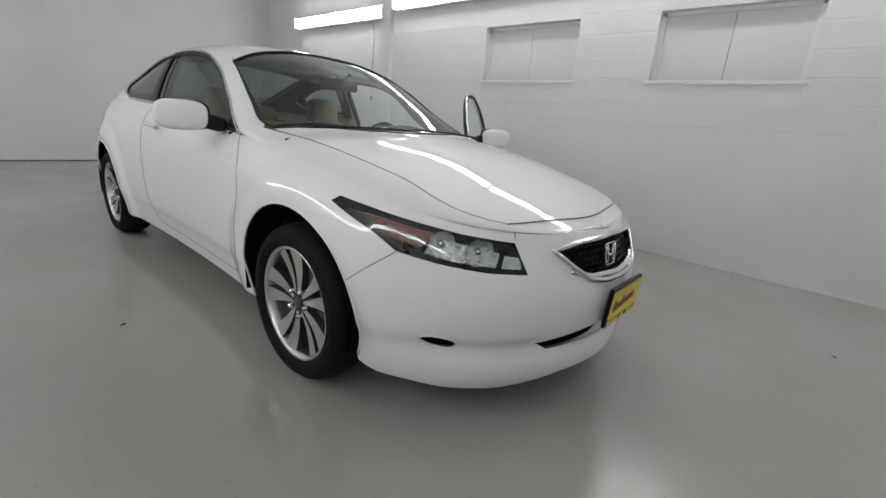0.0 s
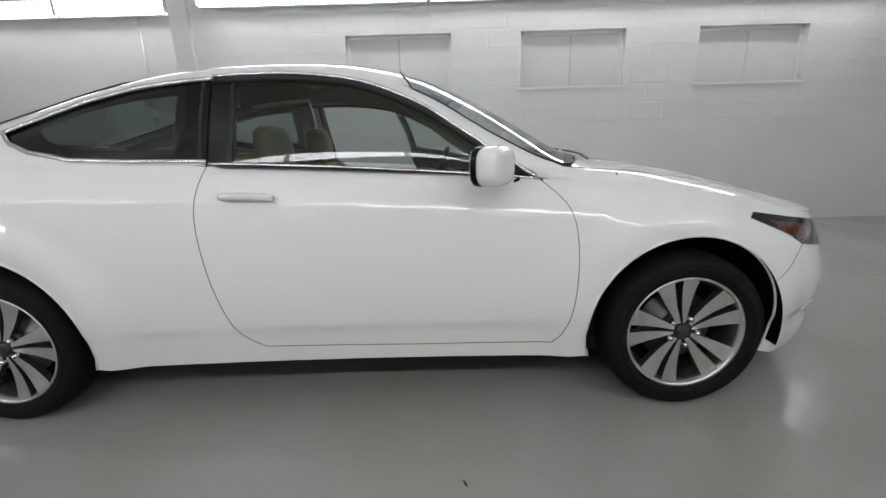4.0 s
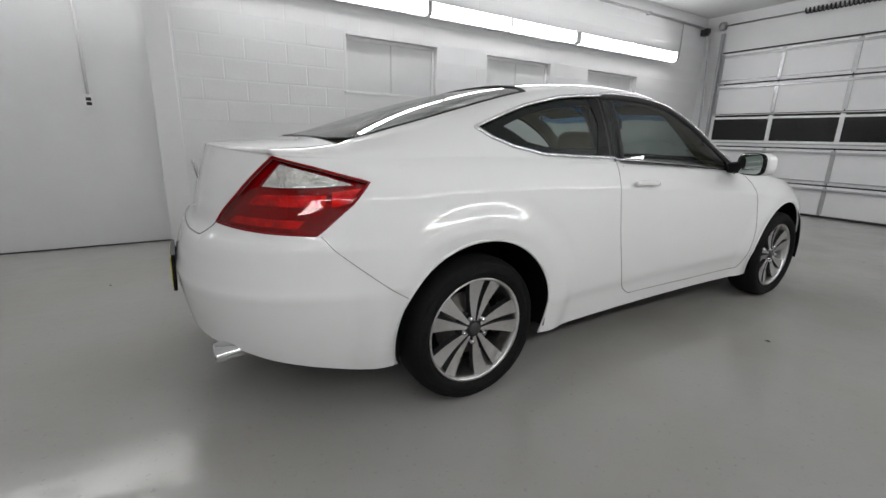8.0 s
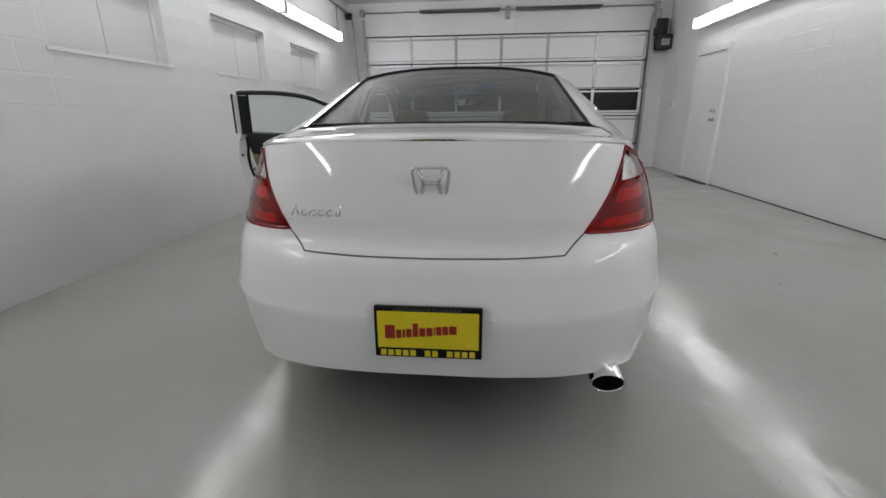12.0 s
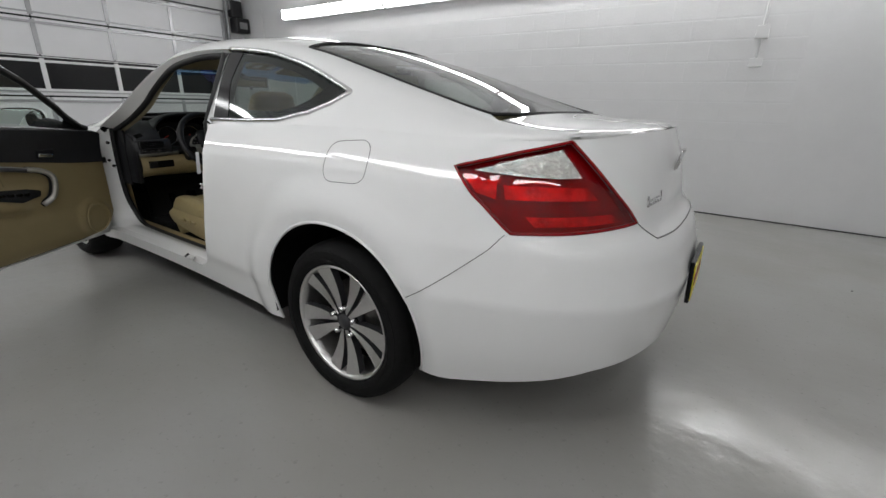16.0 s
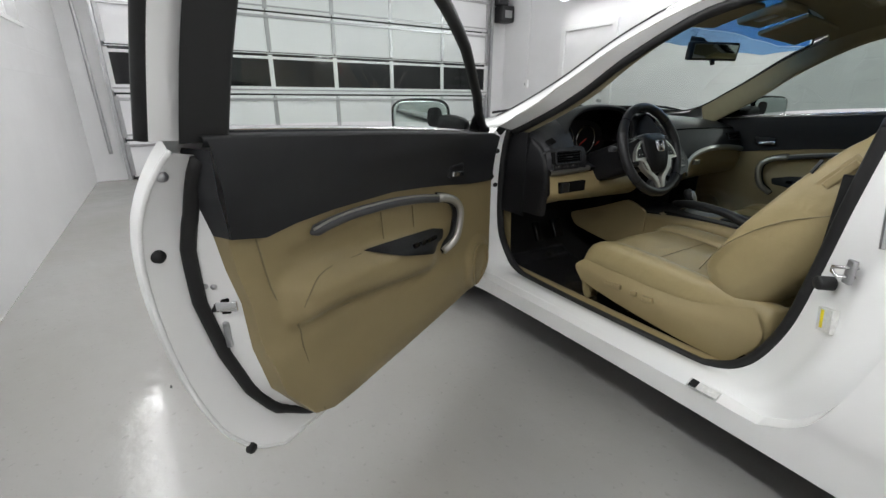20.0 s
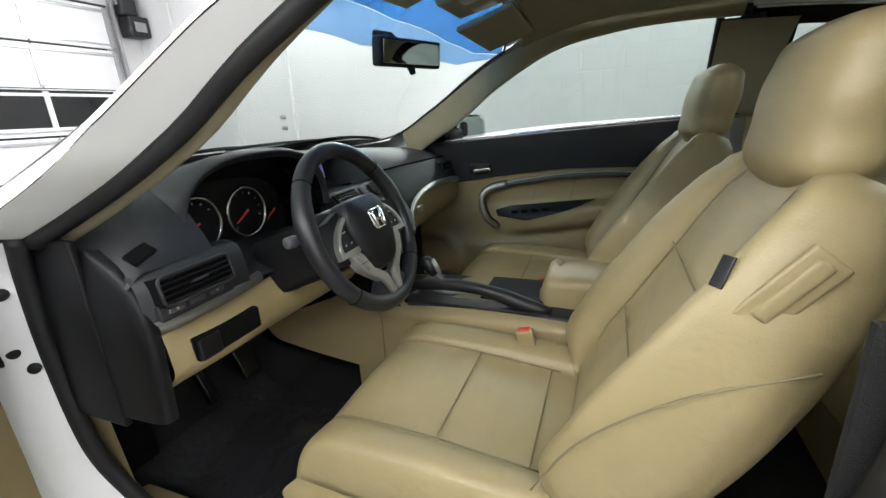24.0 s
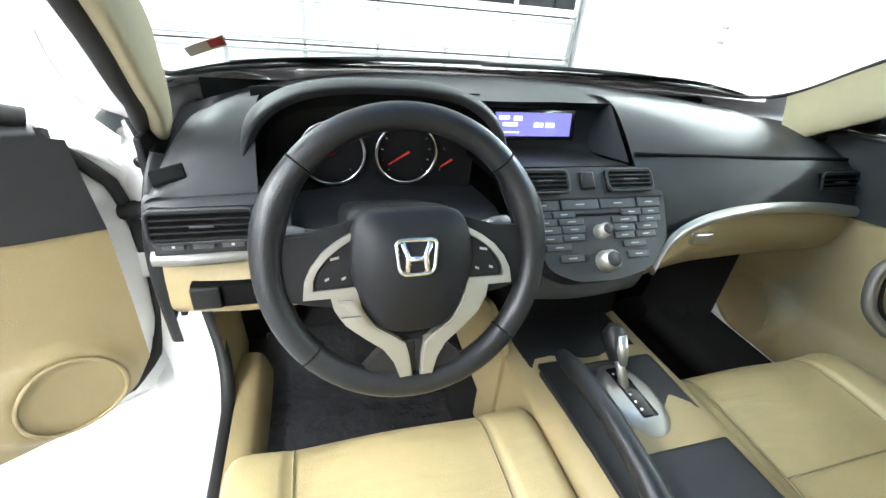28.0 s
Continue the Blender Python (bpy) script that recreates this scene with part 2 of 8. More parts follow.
def lathe(profile, axis_m=None, segs=48, bm=None, closed=False):
    """Turns (radius, height) pairs round the z axis."""
    own = bmesh.new()
    rings = [[own.verts.new((r * math.cos(k * math.tau / segs), r * math.sin(k * math.tau / segs), h)) for k in range(segs)] for r, h in profile]
    for a, b in zip(rings, rings[1:]):
        for k in range(segs):
            own.faces.new((a[k], a[(k + 1) % segs], b[(k + 1) % segs], b[k]))
    if closed:
        own.faces.new(rings[0][::-1])
        own.faces.new(rings[-1])
    bmesh.ops.recalc_face_normals(own, faces=own.faces[:])
    if axis_m is not None:
        moved(own, axis_m)
    return joined(bm, own)


def grid(fn, nu, nv, wrap_u=False, bm=None, flip=False):
    """A sheet fn(u, v) with u and v from 0 to 1."""
    own = bmesh.new()
    rows = [[own.verts.new(fn(i / (nu if wrap_u else nu - 1), j / (nv - 1))) for j in range(nv)] for i in range(nu)]
    for i in range(nu if wrap_u else nu - 1):
        for j in range(nv - 1):
            a, b = rows[i], rows[(i + 1) % nu]
            f = (a[j], b[j], b[j + 1], a[j + 1])
            own.faces.new(f[::-1] if flip else f)
    return joined(bm, own)


def blob(rx, ry, rz, e1=0.6, e2=0.6, nu=28, nv=18, bm=None):
    """A rounded block: a superellipsoid with half sizes rx, ry, rz."""
    def p(c, e):
        return math.copysign(abs(c) ** e, c)

    def f(u, v):
        a, b = u * math.tau, (v - 0.5) * math.pi
        return (rx * p(math.sin(b), e1), ry * p(math.cos(b), e1) * p(math.cos(a), e2), rz * p(math.cos(b), e1) * p(math.sin(a), e2))
    own = grid(f, nu, nv, True)
    bmesh.ops.remove_doubles(own, verts=own.verts[:], dist=1e-6)
    bmesh.ops.recalc_face_normals(own, faces=own.faces[:])
    return joined(bm, own)


def inside(poly, pts):
    poly, pts = np.asarray(poly, float), np.asarray(pts, float)
    x, y = pts[:, 0], pts[:, 1]
    res = np.zeros(len(pts), bool)
    for (x0, y0), (x1, y1) in zip(poly, np.roll(poly, -1, 0)):
        c = (y0 > y) != (y1 > y)
        res ^= c & (x < (x1 - x0) * (y - y0) / ((y1 - y0) if y1 != y0 else 1e-12) + x0)
    return res


def dense(poly, step, closed=True):
    out = []
    pts = list(poly)
    for a, b in zip(pts, pts[1:] + pts[:1] if closed else pts[1:]):
        n = max(1, int(math.ceil(math.dist(a, b) / step)))
        out += [(a[0] + (b[0] - a[0]) * k / n, a[1] + (b[1] - a[1]) * k / n) for k in range(n)]
    return out if closed else out + [pts[-1]]


def rounded(poly, radius, n=5):
    """The polygon with its corners rounded."""
    out = []
    m = len(poly)
    for i in range(m):
        p, a, b = Vector(poly[i]), Vector(poly[i - 1]), Vector(poly[(i + 1) % m])
        r = radius[i] if isinstance(radius, (list, tuple)) else radius
        ra = min(r, (a - p).length * 0.48)
        rb = min(r, (b - p).length * 0.48)
        s, e = p + (a - p).normalized() * ra, p + (b - p).normalized() * rb
        out += [tuple((1 - t) ** 2 * s + 2 * t * (1 - t) * p + t * t * e) for t in (k / n for k in range(n + 1))]
    return out


def patch(outline, step, fn, holes=(), aspect=1.0, mirror=False, thick=0.0):
    """A mesh: the area inside an outline, less its holes, laid on the surface fn(u, v), with that surface's own normals."""
    loops = [dense(outline, step)] + [dense(h, step * 0.7) for h in holes]
    flat = [p for lp in loops for p in lp]
    edges, at = [], 0
    for lp in loops:
        edges += [(at + i, at + (i + 1) % len(lp)) for i in range(len(lp))]
        at += len(lp)
    arr = np.array(flat)
    u0, v0 = arr.min(0)
    u1, v1 = arr.max(0)
    gu = np.arange(u0 + step * 0.5, u1, step)
    gv = np.arange(v0 + step * 0.5 * aspect, v1, step * aspect)
    pts = np.array(np.meshgrid(gu, gv)).reshape(2, -1).T
    ok = inside(loops[0], pts)
    for lp in loops[1:]:
        ok &= ~inside(lp, pts)
    pts = pts[ok]
    if len(pts):
        near = np.full(len(pts), 9.0)
        for q in arr:
            near = np.minimum(near, (pts[:, 0] - q[0]) ** 2 + (pts[:, 1] - q[1]) ** 2)
        pts = pts[near > (0.45 * step * min(1, aspect)) ** 2]
    verts, _, faces, *_ = delaunay_2d_cdt([Vector(p) for p in flat] + [Vector(p) for p in pts], edges, [], 0, 1e-6)
    vs = np.array([tuple(v) for v in verts])
    cent = np.array([vs[list(f)].mean(0) for f in faces])
    ok = inside(loops[0], cent)
    for lp in loops[1:]:
        ok &= ~inside(lp, cent)
    faces = [f for f, k in zip(faces, ok) if k]
    used = sorted({i for f in faces for i in f})
    ren = {o: n for n, o in enumerate(used)}
    vs = vs[used]
    faces = [[ren[i] for i in f] for f in faces]
    e = 1e-4
    p0 = fn(vs[:, 0], vs[:, 1])
    nu = fn(vs[:, 0] + e, vs[:, 1]) - fn(vs[:, 0] - e, vs[:, 1])
    nv = fn(vs[:, 0], vs[:, 1] + e) - fn(vs[:, 0], vs[:, 1] - e)
    nm = np.cross(nu, nv)
    nm /= np.linalg.norm(nm, axis=1, keepdims=True) + 1e-12
    # outward: away from a line through the car's middle
    mid = p0 - np.stack([np.clip(p0[:, 0], -1.2, 1.0), 0 * p0[:, 1], 0 * p0[:, 2] + 0.6], 1)
    if (nm * mid).sum() < 0:
        nm = -nm
    fa = np.array(faces)
    fn_ = np.cross(p0[fa[:, 1]] - p0[fa[:, 0]], p0[fa[:, 2]] - p0[fa[:, 0]])
    turn = (fn_ * nm[fa[:, 0]]).sum(1) < 0
    fa[turn] = fa[turn][:, ::-1]
    if mirror:
        p0 = p0 * (1, -1, 1)
        nm = nm * (1, -1, 1)
        fa = fa[:, ::-1]
    me = bpy.data.meshes.new("panel")
    me.from_pydata(p0.tolist(), [], fa.tolist())
    me.update()
    me.shade_smooth()
    me.normals_split_custom_set_from_vertices(nm.tolist())
    return me


# ---- the room ----
Y_LEFT, Y_BAY, Y_RIGHT, X_FRONT, X_BACK, Z_CEIL = 2.80, 3.02, -3.85, 6.45, -6.3, 3.38


def block_wall_material():
    """White-painted concrete block: the paint softens the joints."""
    m = material("white painted block", (0.76, 0.76, 0.765), 0.5, var=0.04, scale=1.3, bump=0.10, bump_scale=35)
    return m


def floor_material():
    """Sealed concrete: soft stains, fine specks and a gloss that comes and goes."""
    m = material("grey sealed concrete", (0.33, 0.325, 0.31), 0.24, bump=0.26, bump_scale=9, spec=0.40)
    nt = m.node_tree
    b = nt.nodes["Principled BSDF"]
    tc = nt.nodes.new("ShaderNodeTexCoord")

    def noise(scale, detail, lo, hi, a, c):
        n = nt.nodes.new("ShaderNodeTexNoise")
        n.inputs["Scale"].default_value, n.inputs["Detail"].default_value = scale, detail
        nt.links.new(tc.outputs["Object"], n.inputs["Vector"])
        r = nt.nodes.new("ShaderNodeMapRange")
        r.interpolation_type = "SMOOTHSTEP"
        r.inputs["From Min"].default_value, r.inputs["From Max"].default_value = lo, hi
        r.inputs["To Min"].default_value, r.inputs["To Max"].default_value = a, c
        nt.links.new(n.outputs[0], r.inputs[0])
        return r.outputs[0]
    stain, speck = noise(0.9, 4, 0.2, 0.8, 0.0, 1.0), noise(45, 3, 0.62, 0.75, 0.0, 0.35)
    rust = noise(0.55, 6, 0.45, 0.80, 0.0, 0.25)
    colors = [((0.375, 0.372, 0.361), (0.325, 0.314, 0.294), stain), (None, (0.29, 0.265, 0.232), rust), (None, (0.20, 0.195, 0.185), speck)]
    prev = None
    for a, c, f in colors:
        mx = nt.nodes.new("ShaderNodeMix")
        mx.data_type = "RGBA"
        nt.links.new(f, mx.inputs["Factor"])
        if prev is None:
            mx.inputs["A"].default_value = (*a, 1)
        else:
            nt.links.new(prev, mx.inputs["A"])
        mx.inputs["B"].default_value = (*c, 1)
        prev = mx.outputs["Result"]
    nt.links.new(prev, b.inputs["Base Color"])
    nt.links.new(noise(2.6, 6, 0.25, 0.75, 0.09, 0.262), b.inputs["Roughness"])
    return m


WALL = block_wall_material()
WHITE = material("white painted wood", (0.80, 0.80, 0.80), 0.45, var=0.02, scale=6, bump=0.05)
PANEL = material("white boarded window", (0.74, 0.74, 0.745), 0.5, var=0.03, scale=3, bump=0.08, bump_scale=25)
CEIL = material("white ceiling sheet", (0.70, 0.70, 0.70), 0.7, var=0.04, scale=2)
GALV = material("galvanised steel", (0.42, 0.42, 0.43), 0.38, metal=0.8, var=0.12, scale=20)
DOORSKIN = material("white insulated door panel", (0.80, 0.80, 0.81), 0.42, var=0.02, scale=3, bump=0.06, bump_scale=80)
DARKGLASS = material("dark night window", (0.006, 0.006, 0.007), 0.08)
MACHINE = material("black machine housing", (0.02, 0.02, 0.022), 0.5)
TUBE = glow_material("fluorescent tube", (0.985, 0.995, 1.0), TUBE_POWER)


def slab(name, x0, x1, y0, y1, z0, z1, mat, label, cat, bevel=0.0):
    return tagged(part(name, box(x0, x1, y0, y1, z0, z1, bevel), mat, None, smooth=False), label, cat, kind="structure")


slab("floor", X_BACK - 0.2, X_FRONT + 0.2, Y_RIGHT - 0.2, Y_BAY + 0.2, -0.15, 0.0, floor_material(), "grey sealed concrete floor with worn patches", "floor")
slab("ceiling", X_BACK - 0.2, X_FRONT + 0.2, Y_RIGHT - 0.2, Y_BAY + 0.2, Z_CEIL, Z_CEIL + 0.1, CEIL, "white sheeted ceiling", "ceiling")
slab("wall_back", X_BACK - 0.2, X_BACK, Y_RIGHT - 0.2, Y_BAY + 0.2, 0, Z_CEIL, WALL, "plain white painted back wall", "wall")

WINDOWS = [(-0.62, 0.56), (1.34, 2.51), (3.33, 4.55)]
WIN_Z = (1.61, 2.20)
COURSE, BLOCK = 0.203, 0.406


def wall_blocks(wall, x0, x1, y, z1, face, openings=(), seed=1, z0=0.0):
    """Lays block faces, a little proud of the wall, in running bond; face is -1 or 1, the side that looks into the room."""
    rnd = random.Random(seed)
    shapes = {}
    row, z = 0, z0
    while z < z1 - 0.05:
        top = min(z + COURSE, z1)
        x = x0 - (BLOCK / 2 if row % 2 else 0)
        while x < x1:
            a, b = max(x, x0), min(x + BLOCK, x1)
            x += BLOCK
            if b - a < 0.05:
                continue
            pieces = [(a, b, z, top)]
            for ox0, ox1, oz0, oz1 in openings:
                cut = []
                for pa, pb, pz, pt in pieces:
                    if pb <= ox0 or pa >= ox1 or pt <= oz0 + 0.02 or pz >= oz1 - 0.02:
                        cut.append((pa, pb, pz, pt))
                        continue
                    if pa < ox0:
                        cut.append((pa, ox0, pz, pt))
                    if pb > ox1:
                        cut.append((ox1, pb, pz, pt))
                pieces = cut
            for pa, pb, pz, pt in pieces:
                if pb - pa < 0.03:
                    continue
                key = (round(pb - pa, 2), round(pt - pz, 2))
                if key not in shapes:
                    w, h = (pb - pa) / 2 - 0.0022, (pt - pz) / 2 - 0.0022
                    bm = bmesh.new()
                    c = 0.009
                    o = [bm.verts.new((sx * w, 0, sz * h)) for sx, sz in ((-1, -1), (1, -1), (1, 1), (-1, 1))]
                    i = [bm.verts.new((sx * (w - c), 0.0012, sz * (h - c))) for sx, sz in ((-1, -1), (1, -1), (1, 1), (-1, 1))]
                    for k in range(4):
                        bm.faces.new((o[k], o[(k + 1) % 4], i[(k + 1) % 4], i[k]))
                    bm.faces.new(i)
                    bmesh.ops.recalc_face_normals(bm, faces=bm.faces[:])
                    me = bpy.data.meshes.new("block")
                    for f in bm.faces:
                        if f.normal.y < -0.9:
                            f.normal_flip()
                    bm.to_mesh(me)
                    bm.free()
                    me.materials.append(WALL)
                    shapes[key] = me
                ob = new("block", shapes[key])
                ob.parent = wall
                ob.location = ((pa + pb) / 2, y + face * rnd.uniform(-0.0006, 0.0006), (pz + pt) / 2)
                ob.scale = (1, face, 1)
        z += COURSE
        row += 1


def left_wall():
    bm = bmesh.new()
    xs = [-2.32] + [v for w in WINDOWS for v in w] + [X_FRONT + 0.2]
    for a, b in zip(xs[::2], xs[1::2]):
        box(a, b, Y_LEFT, Y_LEFT + 0.2, 0, Z_CEIL, bm=bm)
    for a, b in WINDOWS:
        box(a, b, Y_LEFT, Y_LEFT + 0.2, 0, WIN_Z[0], bm=bm)
        box(a, b, Y_LEFT, Y_LEFT + 0.2, WIN_Z[1], Z_CEIL, bm=bm)
    wall = tagged(part("wall_left", bm, WALL, None, smooth=False), "white painted concrete block wall with boarded windows", "wall", kind="structure")
    for n, (a, b) in enumerate(WINDOWS):
        z0, z1 = WIN_Z
        w = tagged(empty(f"window_{n + 1}"), "boarded-over window painted white in a block wall", "window", kind="structure")
        mid = (a + b) / 2
        part("board", box(a, mid - 0.003, Y_LEFT + 0.095, Y_LEFT + 0.11, z0, z1), PANEL, w, smooth=False)
        part("board", box(mid + 0.003, b, Y_LEFT + 0.093, Y_LEFT + 0.11, z0, z1), PANEL, w, smooth=False)
        part("window_sill", box(a - 0.03, b + 0.03, Y_LEFT - 0.012, Y_LEFT + 0.11, z0 - 0.03, z0, 0.006), WHITE, w, smooth=False)
        bm = bmesh.new()
        for p, q in ((a, a + 0.035), (b - 0.035, b)):
            box(p, q, Y_LEFT + 0.070, Y_LEFT + 0.10, z0, z1, 0.004, bm=bm)
        box(a, b, Y_LEFT + 0.070, Y_LEFT + 0.10, z1 - 0.035, z1, 0.004, bm=bm)
        part("window_frame", bm, WHITE, w, smooth=False)
    slab("wall_bay", X_BACK - 0.2, -2.32, Y_BAY, Y_BAY + 0.2, 0, Z_CEIL, WALL, "smooth white painted wall behind the car", "wall")
    slab("pillar", -2.50, -2.30, Y_LEFT - 0.06, Y_BAY, 0, Z_CEIL, WHITE, "white painted steel pillar against the wall", "pillar", 0.006)
    return wall


wall_left = left_wall()
wall_right = slab("wall_right", X_BACK - 0.2, X_FRONT + 0.2, Y_RIGHT - 0.2, Y_RIGHT, 0, Z_CEIL, WALL, "white painted concrete block wall", "wall")


def front_wall():
    bm = bmesh.new()
    box(X_FRONT, X_FRONT + 0.2, 2.42, Y_LEFT, 0, Z_CEIL, bm=bm)
    box(X_FRONT, X_FRONT + 0.2, Y_RIGHT, -3.46, 0, Z_CEIL, bm=bm)
    box(X_FRONT, X_FRONT + 0.2, -3.46, 2.42, 2.735, Z_CEIL, bm=bm)
    tagged(part("wall_front", bm, WALL, None, smooth=False), "white wall round the garage door", "wall", kind="structure")


front_wall()

DOOR_Y = [2.40, 1.44, 0.478, -0.477, -1.44, -2.43, -3.40]
DOOR_Z = [0.02, 0.505, 1.08, 1.645, 2.175, 2.72]


def garage_door():
    d = tagged(empty("garage_door"), "closed white sectional garage door with a row of dark windows", "garage door", kind="structure")
    x = X_FRONT - 0.02
    for r in range(5):
        z0, z1 = DOOR_Z[r], DOOR_Z[r + 1]
        for c in range(6):
            ya, yb = DOOR_Y[c + 1], DOOR_Y[c]
            if r == 2:
                part("pane", box(x + 0.005, x + 0.02, ya + 0.03, yb - 0.03, 1.19, 1.632), DARKGLASS, d, "dark window pane", smooth=False)
                bm = bmesh.new()
                box(x - 0.004, x + 0.02, ya, yb, z0 + 0.012, 1.19, 0.003, bm=bm)
                box(x - 0.004, x + 0.02, ya, yb, 1.632, z1 - 0.001, 0.0, bm=bm)
                part("door_panel", bm, DOORSKIN, d, smooth=False)
            else:
                part("door_panel", box(x - 0.004, x + 0.02, ya + 0.01, yb - 0.01, z0 + 0.012, z1 - 0.012, 0.004), DOORSKIN, d, smooth=False)
    for r in range(6):
        z = DOOR_Z[r]
        if r:
            part("section_rail", box(x - 0.030, x + 0.004, -3.42, 2.41, z - 0.085, z - 0.05, 0.004), WHITE if r == 3 else GALV, d, smooth=False)
        if 0 < r < 5 and r != 3:
            part("section_rail", box(x - 0.022, x + 0.004, -3.42, 2.41, z + 0.055, z + 0.075, 0.004), GALV, d, smooth=False)
        if r == 5:
            part("top_edge", box(x - 0.012, x + 0.02, -3.44, 2.42, z - 0.006, z + 0.014), MACHINE, d, smooth=False)
    for r in range(5):
        for c in range(7):
            y = DOOR_Y[c]
            part("stile", box(x - 0.014, x + 0.006, y - 0.03, y + 0.03, DOOR_Z[r] + 0.03, DOOR_Z[r + 1] - 0.028, 0.003), WHITE if r == 2 else GALV, d, smooth=False)
    for s, y in ((1, 2.44), (-1, -3.47)):
        part("track", box(x - 0.09, x - 0.02, y - 0.02, y + 0.02, 0, 3.05, 0.004), GALV, d, smooth=False)
    part("bottom_seal", box(x - 0.02, x + 0.02, -3.42, 2.41, 0.0, 0.018), SEAL, d, smooth=False)
    return d


garage_door()


def spring_shaft():
    s = tagged(empty("torsion_spring_shaft"), "steel shaft with two dark torsion springs above the garage door", "door spring")
    x, z = X_FRONT - 0.13, 3.165
    part("shaft", tube([(x, 2.5, z), (x, -3.55, z)], 0.014), GALV, s)
    for a, b in ((1.23, -0.42), (-0.75, -2.44)):
        n = 220
        part("spring", tube([(x + 0.038 * math.cos(k * 0.9), a + (b - a) * k / n, z + 0.038 * math.sin(k * 0.9)) for k in range(n + 1)], 0.012, 5), MACHINE, s)
    part("bracket", box(x - 0.03, X_FRONT, -0.63, -0.54, z - 0.16, z + 0.06, 0.004), GALV, s, smooth=False)
    for y in (2.44, -3.5):
        part("drum", lathe([(0.0, -0.04), (0.07, -0.04), (0.075, 0.0), (0.07, 0.04), (0.0, 0.04)], Matrix.Translation((x, y, z)) @ pose(0, 0, 0, 90, 0, 0), 24), GALV, s)
    part("header_post", box(X_FRONT - 0.03, X_FRONT, -0.72, -0.45, 2.74, Z_CEIL, 0.004), WHITE, s, smooth=False)


spring_shaft()


def strip_light(x0, x1, y, z, wall_side):
    """A two-lens wrap fixture: white back tray, two ribbed lenses end to end, caps and a joint between them."""
    f = tagged(empty("strip_light"), "lit fluorescent strip light with wrap lenses fixed along the wall", "strip light", group="strip lights")
    w = wall_side
    part("housing", box(x0 + 0.008, x1 - 0.008, min(y + w * 0.030, y + w * 0.085), max(y + w * 0.030, y + w * 0.085), z - 0.088, z + 0.088, 0.008), WHITE, f, smooth=False)
    half = (x1 - x0) / 2
    arc_pts = [(-w * 0.062 * math.sin(a) ** 0.7 + w * 0.026, 0.074 * math.copysign(abs(math.cos(a)) ** 0.8, math.cos(a))) for a in np.linspace(0, math.pi, 15)]
    for k in range(2):
        a0, a1 = x0 + k * half + 0.022, x0 + (k + 1) * half - 0.022
        bm = bmesh.new()
        rows = [[bm.verts.new((xx, y + dy, z + dz)) for dy, dz in arc_pts] for xx in (a0, a1)]
        for j in range(len(arc_pts) - 1):
            bm.faces.new((rows[0][j], rows[0][j + 1], rows[1][j + 1], rows[1][j]))
        for r in rows:
            bm.faces.new(r)
        bmesh.ops.recalc_face_normals(bm, faces=bm.faces[:])
        part("lens", sharpen(bm), TUBE, f, "lit white wrap lens")
    for xe, ww in ((x0 + 0.004, 0.018), (x0 + half - 0.020, 0.040), (x1 - 0.022, 0.018)):
        part("end_cap", box(xe, xe + ww, y - 0.042, y + 0.042, z - 0.082, z + 0.082, 0.010), WHITE, f, smooth=False)
    for xb in (x0 + 0.4, x1 - 0.4):
        part("bracket", box(xb - 0.03, xb + 0.03, min(y + w * 0.08, y + w * 0.18), max(y + w * 0.08, y + w * 0.18), z - 0.03, z + 0.03), WHITE, f, smooth=False)
    return f


for x0 in (-2.12, 0.34, 2.85):
    strip_light(x0, x0 + 2.44, Y_LEFT - 0.18, 2.57, 1)
strip_light(-5.0, -2.56, Y_BAY - 0.18, 2.57, 1)
for x0 in (2.45, 0.0, -2.45, -4.9):
    strip_light(x0, x0 + 2.44, Y_RIGHT + 0.18, 2.57, -1)


def side_door():
    d = tagged(empty("door_1"), "closed white side door in a white frame", "door", kind="structure")
    y = Y_RIGHT
    part("door_leaf", box(3.98, 4.86, y + 0.004, y + 0.03, 0.01, 2.05, 0.003), WHITE, d, smooth=False)
    bm = bmesh.new()
    box(3.88, 3.97, y, y + 0.045, 0, 2.15, 0.004, bm=bm)
    box(4.87, 4.96, y, y + 0.045, 0, 2.15, 0.004, bm=bm)
    box(3.97, 4.87, y, y + 0.045, 2.06, 2.15, 0.004, bm=bm)
    part("door_frame", bm, WHITE, d, smooth=False)
    for z in (1.02, 1.16):
        part("lock" if z > 1.1 else "door_knob", lathe([(0, 0), (0.028, 0), (0.028, 0.01), (0.014, 0.02), (0.014, 0.04), (0.026, 0.05), (0.022, 0.07), (0, 0.072)],
             Matrix.Translation((4.05, y + 0.03, z)) @ pose(0, 0, 0, -90, 0, 0), 20), GALV, d)
    part("threshold", box(3.9, 4.94, y, y + 0.12, 0, 0.018, 0.004), MACHINE, d, smooth=False)


side_door()


def door_opener():
    o = tagged(empty("door_opener"), "black jackshaft garage door opener on the wall", "door opener")
    x = X_FRONT - 0.14
    part("motor_housing", box(x - 0.12, x + 0.12, -3.84, -3.56, 2.35, 2.62, 0.03), MACHINE, o)
    part("gear_case", box(x - 0.07, x + 0.09, -3.74, -3.52, 2.62, 2.92, 0.03), MACHINE, o)
    part("lamp_lens", box(x - 0.13, x - 0.11, -3.78, -3.62, 2.42, 2.54, 0.004), GALV, o)
    part("rail_bracket", box(x - 0.02, X_FRONT, -3.60, -3.50, 2.75, 3.10, 0.004), GALV, o, smooth=False)


door_opener()


